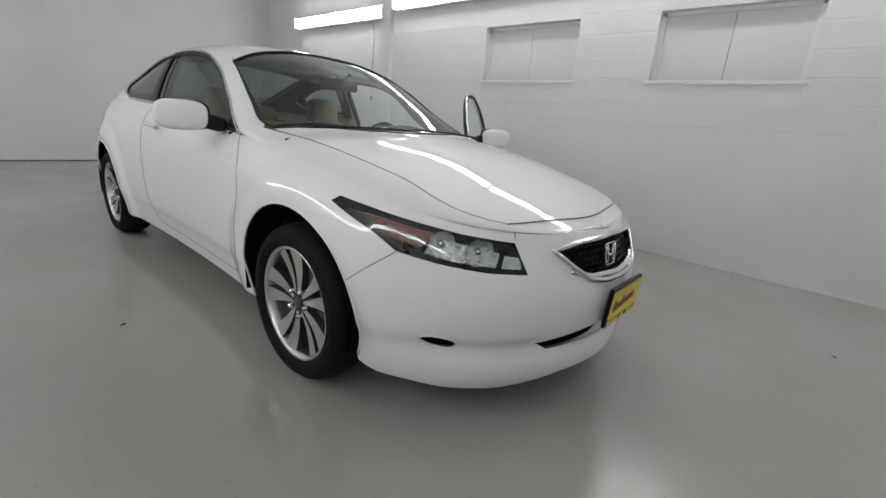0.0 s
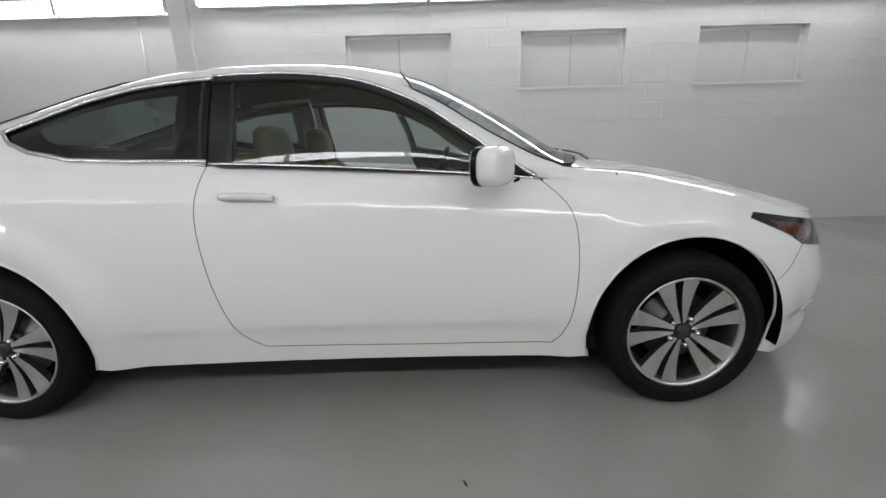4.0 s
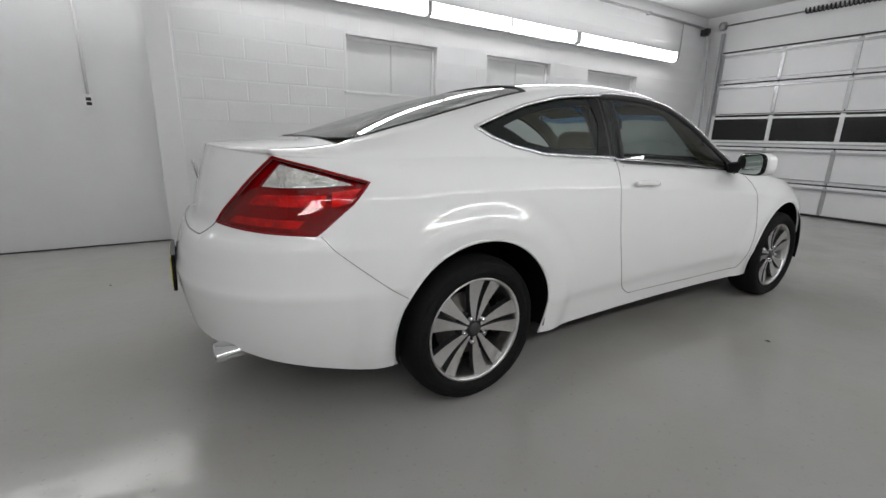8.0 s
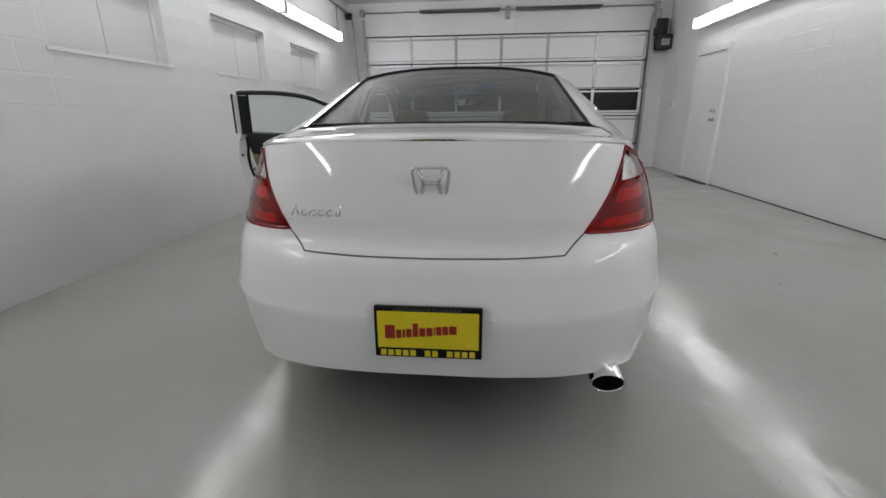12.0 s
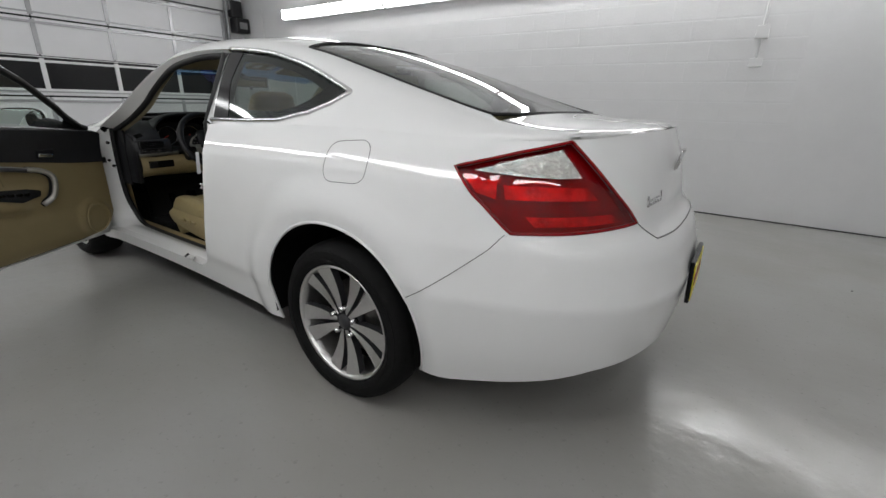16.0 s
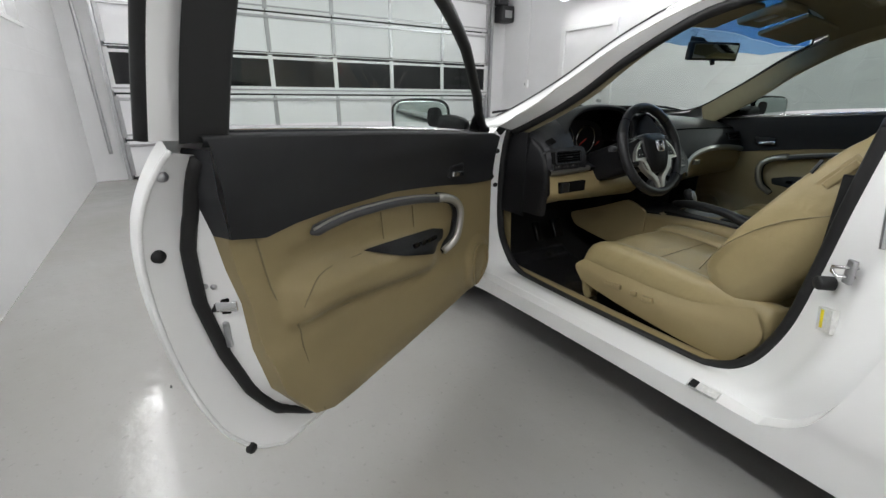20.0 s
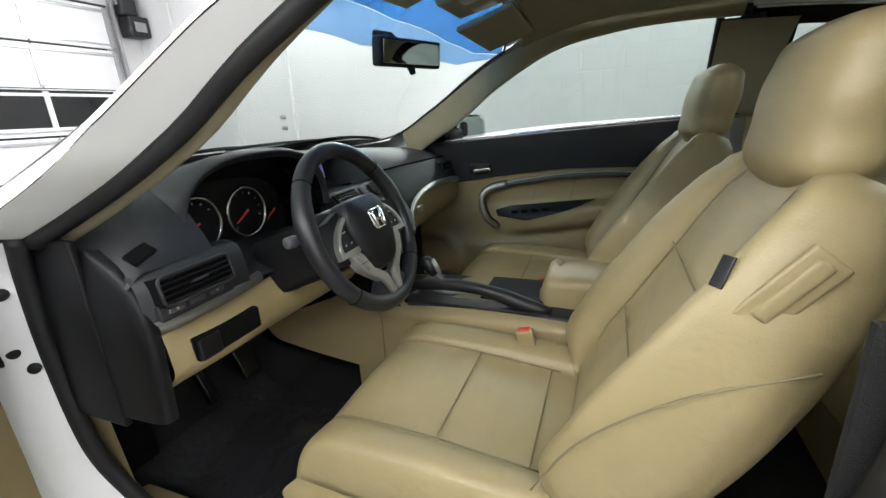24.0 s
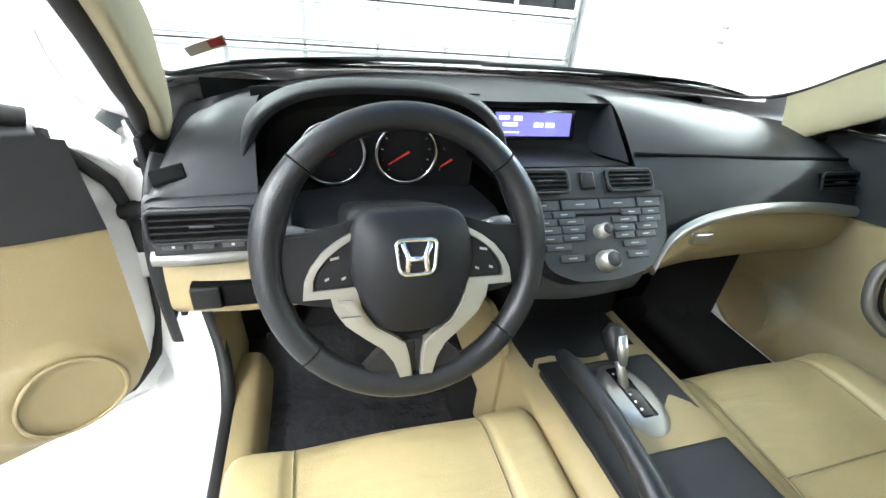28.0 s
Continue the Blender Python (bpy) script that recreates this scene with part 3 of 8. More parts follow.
def wall_fittings():
    """Outlet, conduits and boxes on the walls."""
    o = tagged(empty("wall_outlet"), "white wall outlet with a dark socket on the painted wall", "outlet")
    part("cover_plate", box(-3.045, -2.965, Y_BAY - 0.008, Y_BAY - 0.001, 1.30, 1.42, 0.003), WHITE, o)
    part("socket", box(-3.025, -2.985, Y_BAY - 0.013, Y_BAY - 0.006, 1.325, 1.355, 0.004), MACHINE, o, smooth=False)
    part("socket", box(-3.025, -2.985, Y_BAY - 0.013, Y_BAY - 0.006, 1.365, 1.395, 0.004), MACHINE, o, smooth=False)
    c = tagged(empty("conduit"), "white painted conduit down to a wall outlet", "conduit")
    part("pipe", tube([(-3.005, Y_BAY - 0.016, 1.42), (-3.005, Y_BAY - 0.016, 2.55)], 0.011, 8), WHITE, c)
    c = tagged(empty("conduit"), "grey steel conduit under the ceiling beside the strip lights", "conduit")
    part("pipe", tube(smooth_path([(0.3, Y_LEFT - 0.05, 3.19), (6.0, Y_LEFT - 0.05, 3.19), (6.28, Y_LEFT - 0.06, 3.17), (6.33, 2.62, 3.0), (6.35, 2.58, 0.35)]), 0.021, 8), GALV, c)
    for x in (1.2, 2.9, 4.6):
        part("clamp", box(x - 0.015, x + 0.015, Y_LEFT - 0.078, Y_LEFT, 3.165, 3.215, 0.004), GALV, c, smooth=False)
    part("junction_box", box(6.22, 6.34, Y_LEFT - 0.14, Y_LEFT - 0.02, 3.05, 3.17, 0.008), MACHINE, c, smooth=False)
    c = tagged(empty("cable"), "grey cable looping up from the last strip light", "cable")
    part("cord", tube(smooth_path([(5.29, Y_LEFT - 0.18, 2.56), (5.42, Y_LEFT - 0.12, 2.52), (5.58, Y_LEFT - 0.05, 2.56), (5.64, Y_LEFT - 0.03, 2.75), (5.62, Y_LEFT - 0.03, 3.18)]), 0.009, 8), GALV, c)
    c = tagged(empty("conduit"), "white conduit with a small box beside the side door", "conduit")
    part("pipe", tube([(5.75, Y_RIGHT + 0.018, 1.36), (5.75, Y_RIGHT + 0.018, 2.75)], 0.011, 8), WHITE, c)
    part("switch_box", box(5.70, 5.80, Y_RIGHT, Y_RIGHT + 0.05, 1.22, 1.36, 0.005), WHITE, c, smooth=False)
    part("switch", box(5.74, 5.76, Y_RIGHT + 0.05, Y_RIGHT + 0.06, 1.27, 1.31, 0.002), GALV, c, smooth=False)
    c = tagged(empty("conduit"), "white conduit with boxes on the block wall", "conduit")
    part("pipe", tube([(-2.42, Y_RIGHT + 0.018, 1.62), (-2.42, Y_RIGHT + 0.018, 2.50)], 0.011, 8), WHITE, c)
    for z, h in ((1.60, 0.04), (1.88, 0.06), (2.40, 0.035)):
        part("box", box(-2.475, -2.365, Y_RIGHT, Y_RIGHT + 0.05, z - h, z + h, 0.005), WHITE if z < 2.3 else GALV, c, smooth=False)


def smooth_path(pts, n=40):
    """A rounded line through places."""
    p = np.array(pts, float)
    for _ in range(3):
        q = np.empty((2 * len(p) - 2 + 2, 3))
        q[0], q[-1] = p[0], p[-1]
        q[1:-1:2], q[2:-1:2] = 0.75 * p[:-1] + 0.25 * p[1:], 0.25 * p[:-1] + 0.75 * p[1:]
        p = q
    return [tuple(v) for v in p]


wall_fittings()


def floor_gap(name, x0, x1, y0, y1):
    slab(name, x0, x1, y0, y1, 0.0, 0.012, MACHINE, "dark open joint between wall and floor", "joint")


floor_gap("trim_bay", X_BACK, -2.5, Y_BAY - 0.006, Y_BAY - 0.0005)
floor_gap("trim_back", X_BACK + 0.0005, X_BACK + 0.006, Y_RIGHT, Y_BAY - 0.006)
floor_gap("trim_right", X_BACK + 0.006, 3.88, Y_RIGHT + 0.0005, Y_RIGHT + 0.005)


def floor_debris():
    rnd = random.Random(5)
    bm = bmesh.new()
    spots = [(0.47, -1.265), (1.05, -1.85), (2.9, -2.2), (3.4, -0.9), (-2.9, 1.6), (-3.3, -1.9), (0.1, -2.6), (-1.2, -2.9), (2.2, -3.0), (1.1, 2.1), (0.2, 2.45), (-3.9, 0.6), (3.1, 1.4), (-0.6, -2.2), (3.6, 0.4), (2.6, -1.7)]
    for x, y in spots:
        a, w, h = rnd.uniform(0, math.pi), rnd.uniform(0.010, 0.022), rnd.uniform(0.003, 0.006)
        d, n = Vector((math.cos(a), math.sin(a), 0)), Vector((-math.sin(a), math.cos(a), 0))
        c = Vector((x, y, 0.0005))
        low = [bm.verts.new(c + d * (w * k) + n * (h * q)) for k, q in ((-1, 0), (-0.2, 1), (1, 0.3), (0.4, -0.9))]
        tip = [bm.verts.new(c + d * (w * 0.2 * k) + Vector((0, 0, rnd.uniform(0.003, 0.008)))) for k in (-1, 1)]
        bm.faces.new(low)
        for u, v, t in ((0, 1, 0), (1, 2, 1), (2, 3, 1), (3, 0, 0)):
            bm.faces.new((low[u], low[v], tip[t]))
        bm.faces.new((low[1], tip[1], tip[0]))
        bm.faces.new((low[3], tip[0], tip[1]))
    bmesh.ops.recalc_face_normals(bm, faces=bm.faces[:])
    tagged(part("floor_debris", bm, MACHINE, None, smooth=False), "small dark leaf scraps and grit on the concrete", "debris", kind="stuff")


floor_debris()


# ---- the car's surfaces (x ahead, y to its left, z up) ----
X0 = 0.9
NOSE = curve([(0.14, 2.26), (0.20, 2.30), (0.26, 2.305), (0.31, 2.285), (0.345, 2.285), (0.375, 2.322), (0.40, 2.327), (0.50, 2.325), (0.60, 2.285), (0.70, 2.24), (0.80, 2.18)])
_TAIL = curve([(0.18, 2.335), (0.25, 2.375), (0.40, 2.418), (0.55, 2.43), (0.66, 2.412), (0.735, 2.38), (0.76, 2.355), (0.85, 2.33), (0.97, 2.30), (1.07, 2.265), (1.2, 2.2)])
BUMPER_RIDGE = 0.572


def TAIL(z):
    """How far back the tail reaches at height z, with the bumper's ridge."""
    return _TAIL(z) + 0.010 * np.exp(-np.abs(np.asarray(z, float) - BUMPER_RIDGE) / 0.05)


TUCK = curve([(0.14, 0.055), (0.20, 0.045), (0.28, 0.030), (0.40, 0.010), (0.55, 0.0), (0.70, 0.004), (0.80, 0.010), (0.90, 0.022), (1.10, 0.05)])
SHOULDER = curve([(2.3, 0.712), (2.07, 0.735), (1.8, 0.79), (1.64, 0.835), (1.2, 0.90), (0.85, 0.937), (0.2, 0.985), (-0.44, 1.02), (-0.98, 1.04), (-1.4, 1.045), (-1.8, 1.035), (-2.08, 1.04), (-2.3, 1.068)])
SOFT = curve([(2.3, 0.02), (2.0, 0.05), (1.5, 0.085), (0.8, 0.085), (-1.0, 0.085), (-1.6, 0.085), (-2.05, 0.06), (-2.3, 0.012)])
HALF = 0.915
AXLE, ARCH_X, ARCH_R, ARCH_Z, SILL = 1.37, 1.355, 0.382, 0.345, 0.225

_th = np.linspace(0, math.pi / 2, 500)
_fa, _fb = np.cos(_th) ** (2 / 4.0), np.sin(_th) ** (2 / 1.9)
_ra, _rb = np.cos(_th) ** (2 / 5.0), np.sin(_th) ** (2 / 3.0)
_fx, _fy = X0 + 1.42 * _fa, HALF * _fb
_rx, _ry = -X0 - 1.54 * _ra[::-1], HALF * _rb[::-1]
_cx, _cy = np.r_[_fx, _rx], np.r_[_fy, _ry]
_len = np.r_[0, np.cumsum(np.hypot(np.diff(_cx), np.diff(_cy)))]
S_FRONT, S_REAR, S_END = _len[499], _len[500], _len[-1]


def plan(s, z):
    """x and the unit width at the distance s round the car's outline, from its nose, at height z."""
    s = np.clip(s, 0, S_END)
    a = np.where(s <= S_FRONT, np.interp(s, _len[:500], _fa), np.interp(s, _len[500:], _ra[::-1]))
    b = np.where(s <= S_FRONT, np.interp(s, _len[:500], _fb), np.where(s < S_REAR, 1.0, np.interp(s, _len[500:], _rb[::-1])))
    x = np.where(s <= S_FRONT, X0 + (NOSE(z) - X0) * a,
                 np.where(s < S_REAR, X0 - (s - S_FRONT), -X0 - (TAIL(z) - X0) * a))
    return x, b


def ref_x(s):
    return np.interp(np.clip(s, 0, S_END), _len, _cx)


def s_of(x, z):
    """The distance round the outline at which the side stands at x, at height z."""
    x, z = float(x), float(z)
    if x > X0:
        return float(np.interp(-(x - X0) / (float(NOSE(z)) - X0), -_fa, _len[:500]))
    if x > -X0:
        return S_FRONT + X0 - x
    return float(np.interp((-x - X0) / (float(TAIL(z)) - X0), _ra[::-1], _len[500:]))


def s_at_y(y, z, rear=False):
    b = min(1.0, abs(y) / HALF)
    if rear:
        return float(np.interp(-b, -_rb[::-1], _len[500:]))
    return float(np.interp(b, _fb, _len[:500]))


# inward lean of the flank above and below its crease, by height over the crease line
LEAN = curve([(-0.30, 0.0), (-0.03, 0.0), (-0.012, 0.0006), (0.0, 0.0030), (0.012, 0.0061), (0.025, 0.0096), (0.038, 0.0135), (0.05, 0.0175), (0.065, 0.0230), (0.08, 0.0290), (0.10, 0.0400), (0.12, 0.0560), (0.15, 0.086), (0.2, 0.14)])


# swell of the flank round a wheel arch, by distance from the arch's edge
FLARE = curve([(-0.4, 0.016), (0.0, 0.019), (0.04, 0.0265), (0.07, 0.0285), (0.10, 0.0245), (0.13, 0.0160), (0.16, 0.0070), (0.19, 0.0018), (0.23, 0.0), (4.0, 0.0)])


def side(s, z):
    """The lower body, its left half."""
    s, z = np.asarray(s, float), np.asarray(z, float)
    x, b = plan(s, z)
    rx = ref_x(s)
    mid = np.clip((1.7 - np.abs(x + 0.1)) / 0.5, 0, 1)
    lean = LEAN(z - SHOULDER(rx) + 0.12) * SOFT(rx) / 0.082
    flare = 0 * x
    for ax, amp in ((ARCH_X, 0.7), (-ARCH_X - 0.008, 1.0)):
        r = np.hypot(x - ax, (z - ARCH_Z) * 1.04)
        flare = flare + amp * FLARE(r - ARCH_R)
    low = 0.009 / (1 + np.exp((z - 0.375) / 0.012)) * mid
    rear = np.clip((-x - 1.35) / 0.55, 0, 1)
    ridge = 0.010 * rear * np.exp(-np.abs(z - BUMPER_RIDGE) / 0.05)
    y = b * (HALF - 0.006 - TUCK(z) - lean + flare - low + ridge)
    y = y * (1 - 0.05 * rear) - 0.035 * b * rear * np.clip((z - 0.72) / 0.25, 0, 1)
    return np.stack([x, y, z + 0 * s], -1)


_ss = np.linspace(0, S_END, 1200)
_zz = SHOULDER(ref_x(_ss))
for _ in range(4):
    _zz = SHOULDER(plan(_ss, _zz)[0])
_edge = side(_ss, _zz)
RIM_S, RIM_H = _ss, _zz
RIM_X, RIM_Y, RIM_Z = _edge[::-1, 0], _edge[::-1, 1], _edge[::-1, 2]
X_NOSE, X_TAIL = float(RIM_X[-1]), float(RIM_X[0])

RAIL_Y = curve([(2.21, 0.02), (2.18, 0.30), (2.07, 0.49), (1.64, 0.625), (1.1, 0.705), (0.95, 0.735), (0.86, 0.765), (0.64, 0.725), (0.36, 0.672), (0.12, 0.642), (-0.11, 0.630), (-0.51, 0.618), (-0.99, 0.602), (-1.26, 0.605), (-1.55, 0.612), (-1.85, 0.612), (-2.08, 0.575), (-2.2, 0.45), (-2.26, 0.05)])
RAIL_Z = curve([(2.21, 0.722), (2.18, 0.728), (2.07, 0.752), (1.64, 0.865), (1.1, 0.955), (0.95, 0.965), (0.86, 0.975), (0.64, 1.075), (0.36, 1.245), (0.12, 1.34), (-0.11, 1.375), (-0.33, 1.385), (-0.51, 1.380), (-0.77, 1.355), (-0.99, 1.310), (-1.26, 1.235), (-1.55, 1.155), (-1.85, 1.085), (-2.08, 1.062), (-2.2, 1.067), (-2.26, 1.068)])
MIDDLE = curve([(2.215, 0.716), (2.18, 0.738), (2.07, 0.78), (1.8, 0.858), (1.5, 0.93), (1.15, 0.985), (1.06, 1.0), (0.93, 1.065), (0.77, 1.165), (0.56, 1.283), (0.34, 1.378), (0.10, 1.432), (-0.29, 1.45), (-0.59, 1.435), (-0.89, 1.392), (-1.34, 1.28), (-1.75, 1.148), (-1.88, 1.106), (-2.05, 1.092), (-2.2, 1.081), (-2.262, 1.070)])


def top(x, w):
    """The upper body, its left half: w is 0 at the shoulder, 1 at the rail (hood edge, roof rail, trunk edge), 2 on the middle line."""
    x, w = np.asarray(x, float), np.asarray(w, float)
    xc = np.clip(x, X_TAIL, X_NOSE)
    y0, z0 = np.interp(xc, RIM_X, RIM_Y), np.interp(xc, RIM_X, RIM_Z)
    y1, z1, z2 = np.minimum(RAIL_Y(xc), y0 * 0.97), RAIL_Z(xc), MIDDLE(xc)
    t = np.clip(w - 1, 0, 1)
    ya, za = y0 + (y1 - y0) * w, z0 + (z1 - z0) * w
    bulge = 0.016 * np.sin(np.clip(w, 0, 1) * math.pi)
    ya = ya + bulge
    yb, zb = y1 * (1 - t), z1 + (z2 - z1) * (1 - (1 - t) ** 2.6)
    # round over the rail
    k = 0.16
    q = np.clip((w - (1 - k)) / (2 * k), 0, 1)
    ay, az = y0 + (y1 - y0) * (1 - k) + 0.016 * math.sin((1 - k) * math.pi), z0 + (z1 - z0) * (1 - k)
    by, bz = y1 * (1 - k), z1 + (z2 - z1) * (1 - (1 - k) ** 2.6)
    cy = (1 - q) ** 2 * ay + 2 * q * (1 - q) * y1 + q * q * by
    cz = (1 - q) ** 2 * az + 2 * q * (1 - q) * (z1 + 0.004) + q * q * bz
    near = (w > 1 - k) & (w < 1 + k)
    y = np.where(near, cy, np.where(w <= 1, ya, yb))
    z = np.where(near, cz, np.where(w <= 1, za, zb))
    return np.stack([xc + 0 * w, y, z], -1)


_ww = np.linspace(0, 2, 161)


def w_at_z(x, z):
    """Where the greenhouse side reaches height z."""
    p = top(np.full(161, float(x)), _ww)
    k = int(np.argmax(p[:, 2]))
    return float(np.interp(z, p[:81, 2], _ww[:81])) if k else 1.0


def w_at_y(x, y):
    p = top(np.full(161, float(x)), _ww)
    return float(np.interp(-abs(y), -p[:, 1], _ww))


def sides(maker):
    """Calls maker(mirror) for the left and the right side."""
    return [maker(False), maker(True)]


car = tagged(empty("car"), "white two-door coupe with the driver's door open", "car")


def xz(points):
    """Side-view places (x, z) as places on the lower body."""
    return [(s_of(x, z), z) for x, z in points]


def arc(cx, cz, r, a0, a1, n=28):
    return [(cx + r * math.cos(radians(a0 + (a1 - a0) * k / n)), cz + r * math.sin(radians(a0 + (a1 - a0) * k / n))) for k in range(n + 1)]


FRONT_SEAM = [(0.80, 0.93), (0.855, 0.885), (0.90, 0.83), (0.925, 0.72), (0.925, 0.60), (0.915, 0.46), (0.885, 0.34), (0.84, 0.293)]
REAR_SEAM = [(-0.31, 0.30), (-0.385, 0.345), (-0.43, 0.42), (-0.48, 0.60), (-0.505, 0.80), (-0.497, 0.92), (-0.468, 1.018)]


def softened(pts, times=2):
    """A line with its corners rounded off, the ends kept."""
    for _ in range(times):
        out = [pts[0]]
        for (ax, az), (bx, bz) in zip(pts, pts[1:]):
            out += [(0.75 * ax + 0.25 * bx, 0.75 * az + 0.25 * bz), (0.25 * ax + 0.75 * bx, 0.25 * az + 0.75 * bz)]
        pts = out + [pts[-1]]
    return pts


FRONT_SEAM, REAR_SEAM = softened(FRONT_SEAM), softened(REAR_SEAM)


def shoulder_line(x0, x1, n=24):
    return [(x0 + (x1 - x0) * k / n, float(SHOULDER(x0 + (x1 - x0) * k / n))) for k in range(n + 1)]


DOOR_OUT = FRONT_SEAM + REAR_SEAM + shoulder_line(-0.46, 0.78)
A_F = math.degrees(math.asin((SILL - ARCH_Z) / ARCH_R))
# headlamp and tail lamp outlines in side view
HEADLAMP = [(1.578, 0.778), (1.60, 0.797), (1.80, 0.76), (2.0, 0.722), (2.115, 0.695), (2.17, 0.60), (2.09, 0.607), (1.97, 0.628), (1.85, 0.652), (1.765, 0.70)]
TAILLAMP = [(-2.10, 1.038), (-1.98, 1.005), (-1.80, 0.955), (-1.87, 0.88), (-2.0, 0.776), (-2.15, 0.782), (-2.285, 0.797), (-2.22, 0.90)]
BUMPER_F = [(1.702, 0.527), (1.78, 0.592), (1.85, 0.652)]
BUMPER_R = [(-1.70, 0.53), (-1.80, 0.60), (-1.92, 0.70), (-1.985, 0.772)]


def fender_outline():
    back = FRONT_SEAM + [(0.84, SILL)]
    ar = arc(ARCH_X, ARCH_Z, ARCH_R, 180 - A_F, 30, 30)
    up = [(1.78, 0.592), (1.85, 0.652), (1.765, 0.70), (1.578, 0.778), (1.60, 0.797), (1.80, 0.76), (2.0, 0.722), (2.115, 0.700)]
    tops = shoulder_line(2.10, 0.80, 30)
    return back + ar + up + tops


def quarter_outline():
    ar = arc(-ARCH_X - 0.008, ARCH_Z, ARCH_R, 150, A_F, 30)
    low = [(-0.98, SILL), (0.84, SILL), (0.84, 0.293)]
    up = [(-1.87, 0.88), (-1.80, 0.955), (-1.98, 1.005), (-2.10, 1.038)]
    return low + REAR_SEAM + shoulder_line(-0.47, -2.10, 30)[1:] + up[::-1][1:] + [(-2.0, 0.776), (-1.92, 0.70), (-1.80, 0.60)] + ar


# ---- body panels ----
def side2(s, z):
    """The lower body both ways from the middle: s below zero is the right side."""
    s = np.asarray(s, float)
    p = side(np.abs(s), z)
    return p * np.stack([1 + 0 * s, np.where(s < 0, -1.0, 1.0), 1 + 0 * s], -1)


def side2r(s, z):
    """The same from the tail: s is the distance from the middle of the tail, left above zero."""
    s = np.asarray(s, float)
    p = side(S_END - np.abs(s), z)
    return p * np.stack([1 + 0 * s, np.where(s < 0, -1.0, 1.0), 1 + 0 * s], -1)


def top2(x, w):
    """The upper body across: w from 0 at the left shoulder over 2 to 4 at the right one."""
    x, w = np.asarray(x, float), np.asarray(w, float)
    p = top(x, np.where(w > 2, 4 - w, w))
    return p * np.stack([1 + 0 * x + 0 * w, np.where(w > 2, -1.0, 1.0) + 0 * x, 1 + 0 * x + 0 * w], -1)


def inner(fn, d):
    """The surface fn shifted d inwards."""
    def g(u, v):
        p = fn(u, v)
        n = np.cross(fn(u + 1e-4, v) - fn(u - 1e-4, v), fn(u, v + 1e-4) - fn(u, v - 1e-4))
        n = n / (np.linalg.norm(n, axis=-1, keepdims=True) + 1e-12)
        mid = p - np.stack([np.clip(p[..., 0], -1.2, 1.0), 0 * p[..., 1], 0 * p[..., 2] + 0.6], -1)
        sgn = np.where((n * mid).sum(-1, keepdims=True) < 0, -1.0, 1.0)
        return p - n * sgn * d
    return g


def both(half):
    """A half outline, from the middle outwards and back to it, with its mirror image."""
    return half + [(-a, b) for a, b in half[::-1]]


def both_w(half):
    return half + [(a, 4 - b) for a, b in half[::-1]]


def line_on(fn, pts, step=0.03, mirror=False, lift=0.0):
    p = np.array(dense(pts, step, closed=False))
    q = inner(fn, -lift)(p[:, 0], p[:, 1])
    if mirror:
        q = q * (1, -1, 1)
    return [tuple(v) for v in q]


GAP = material("panel gap", (0.16, 0.16, 0.16), 0.8)


def gap_line(fn, pts, parent, mirror=False, r=0.0015):
    return part("panel_gap", tube(line_on(fn, pts, 0.03, mirror), r, 5), GAP, parent)


def win(points):
    return [(x, w_at_z(x, z)) for x, z in points]


WIN_TOP = [(-1.285, 1.165), (-1.225, 1.187), (-1.11, 1.228), (-0.99, 1.268), (-0.77, 1.318), (-0.51, 1.343), (-0.33, 1.35), (-0.11, 1.345), (0.12, 1.31), (0.36, 1.212), (0.56, 1.085), (0.70, 0.995), (0.80, 0.945)]
WIN_LOW = [(-1.285, 1.158), (-1.23, 1.12), (-1.14, 1.086), (-0.98, 1.054), (-0.77, 1.044), (-0.50, 1.038)]

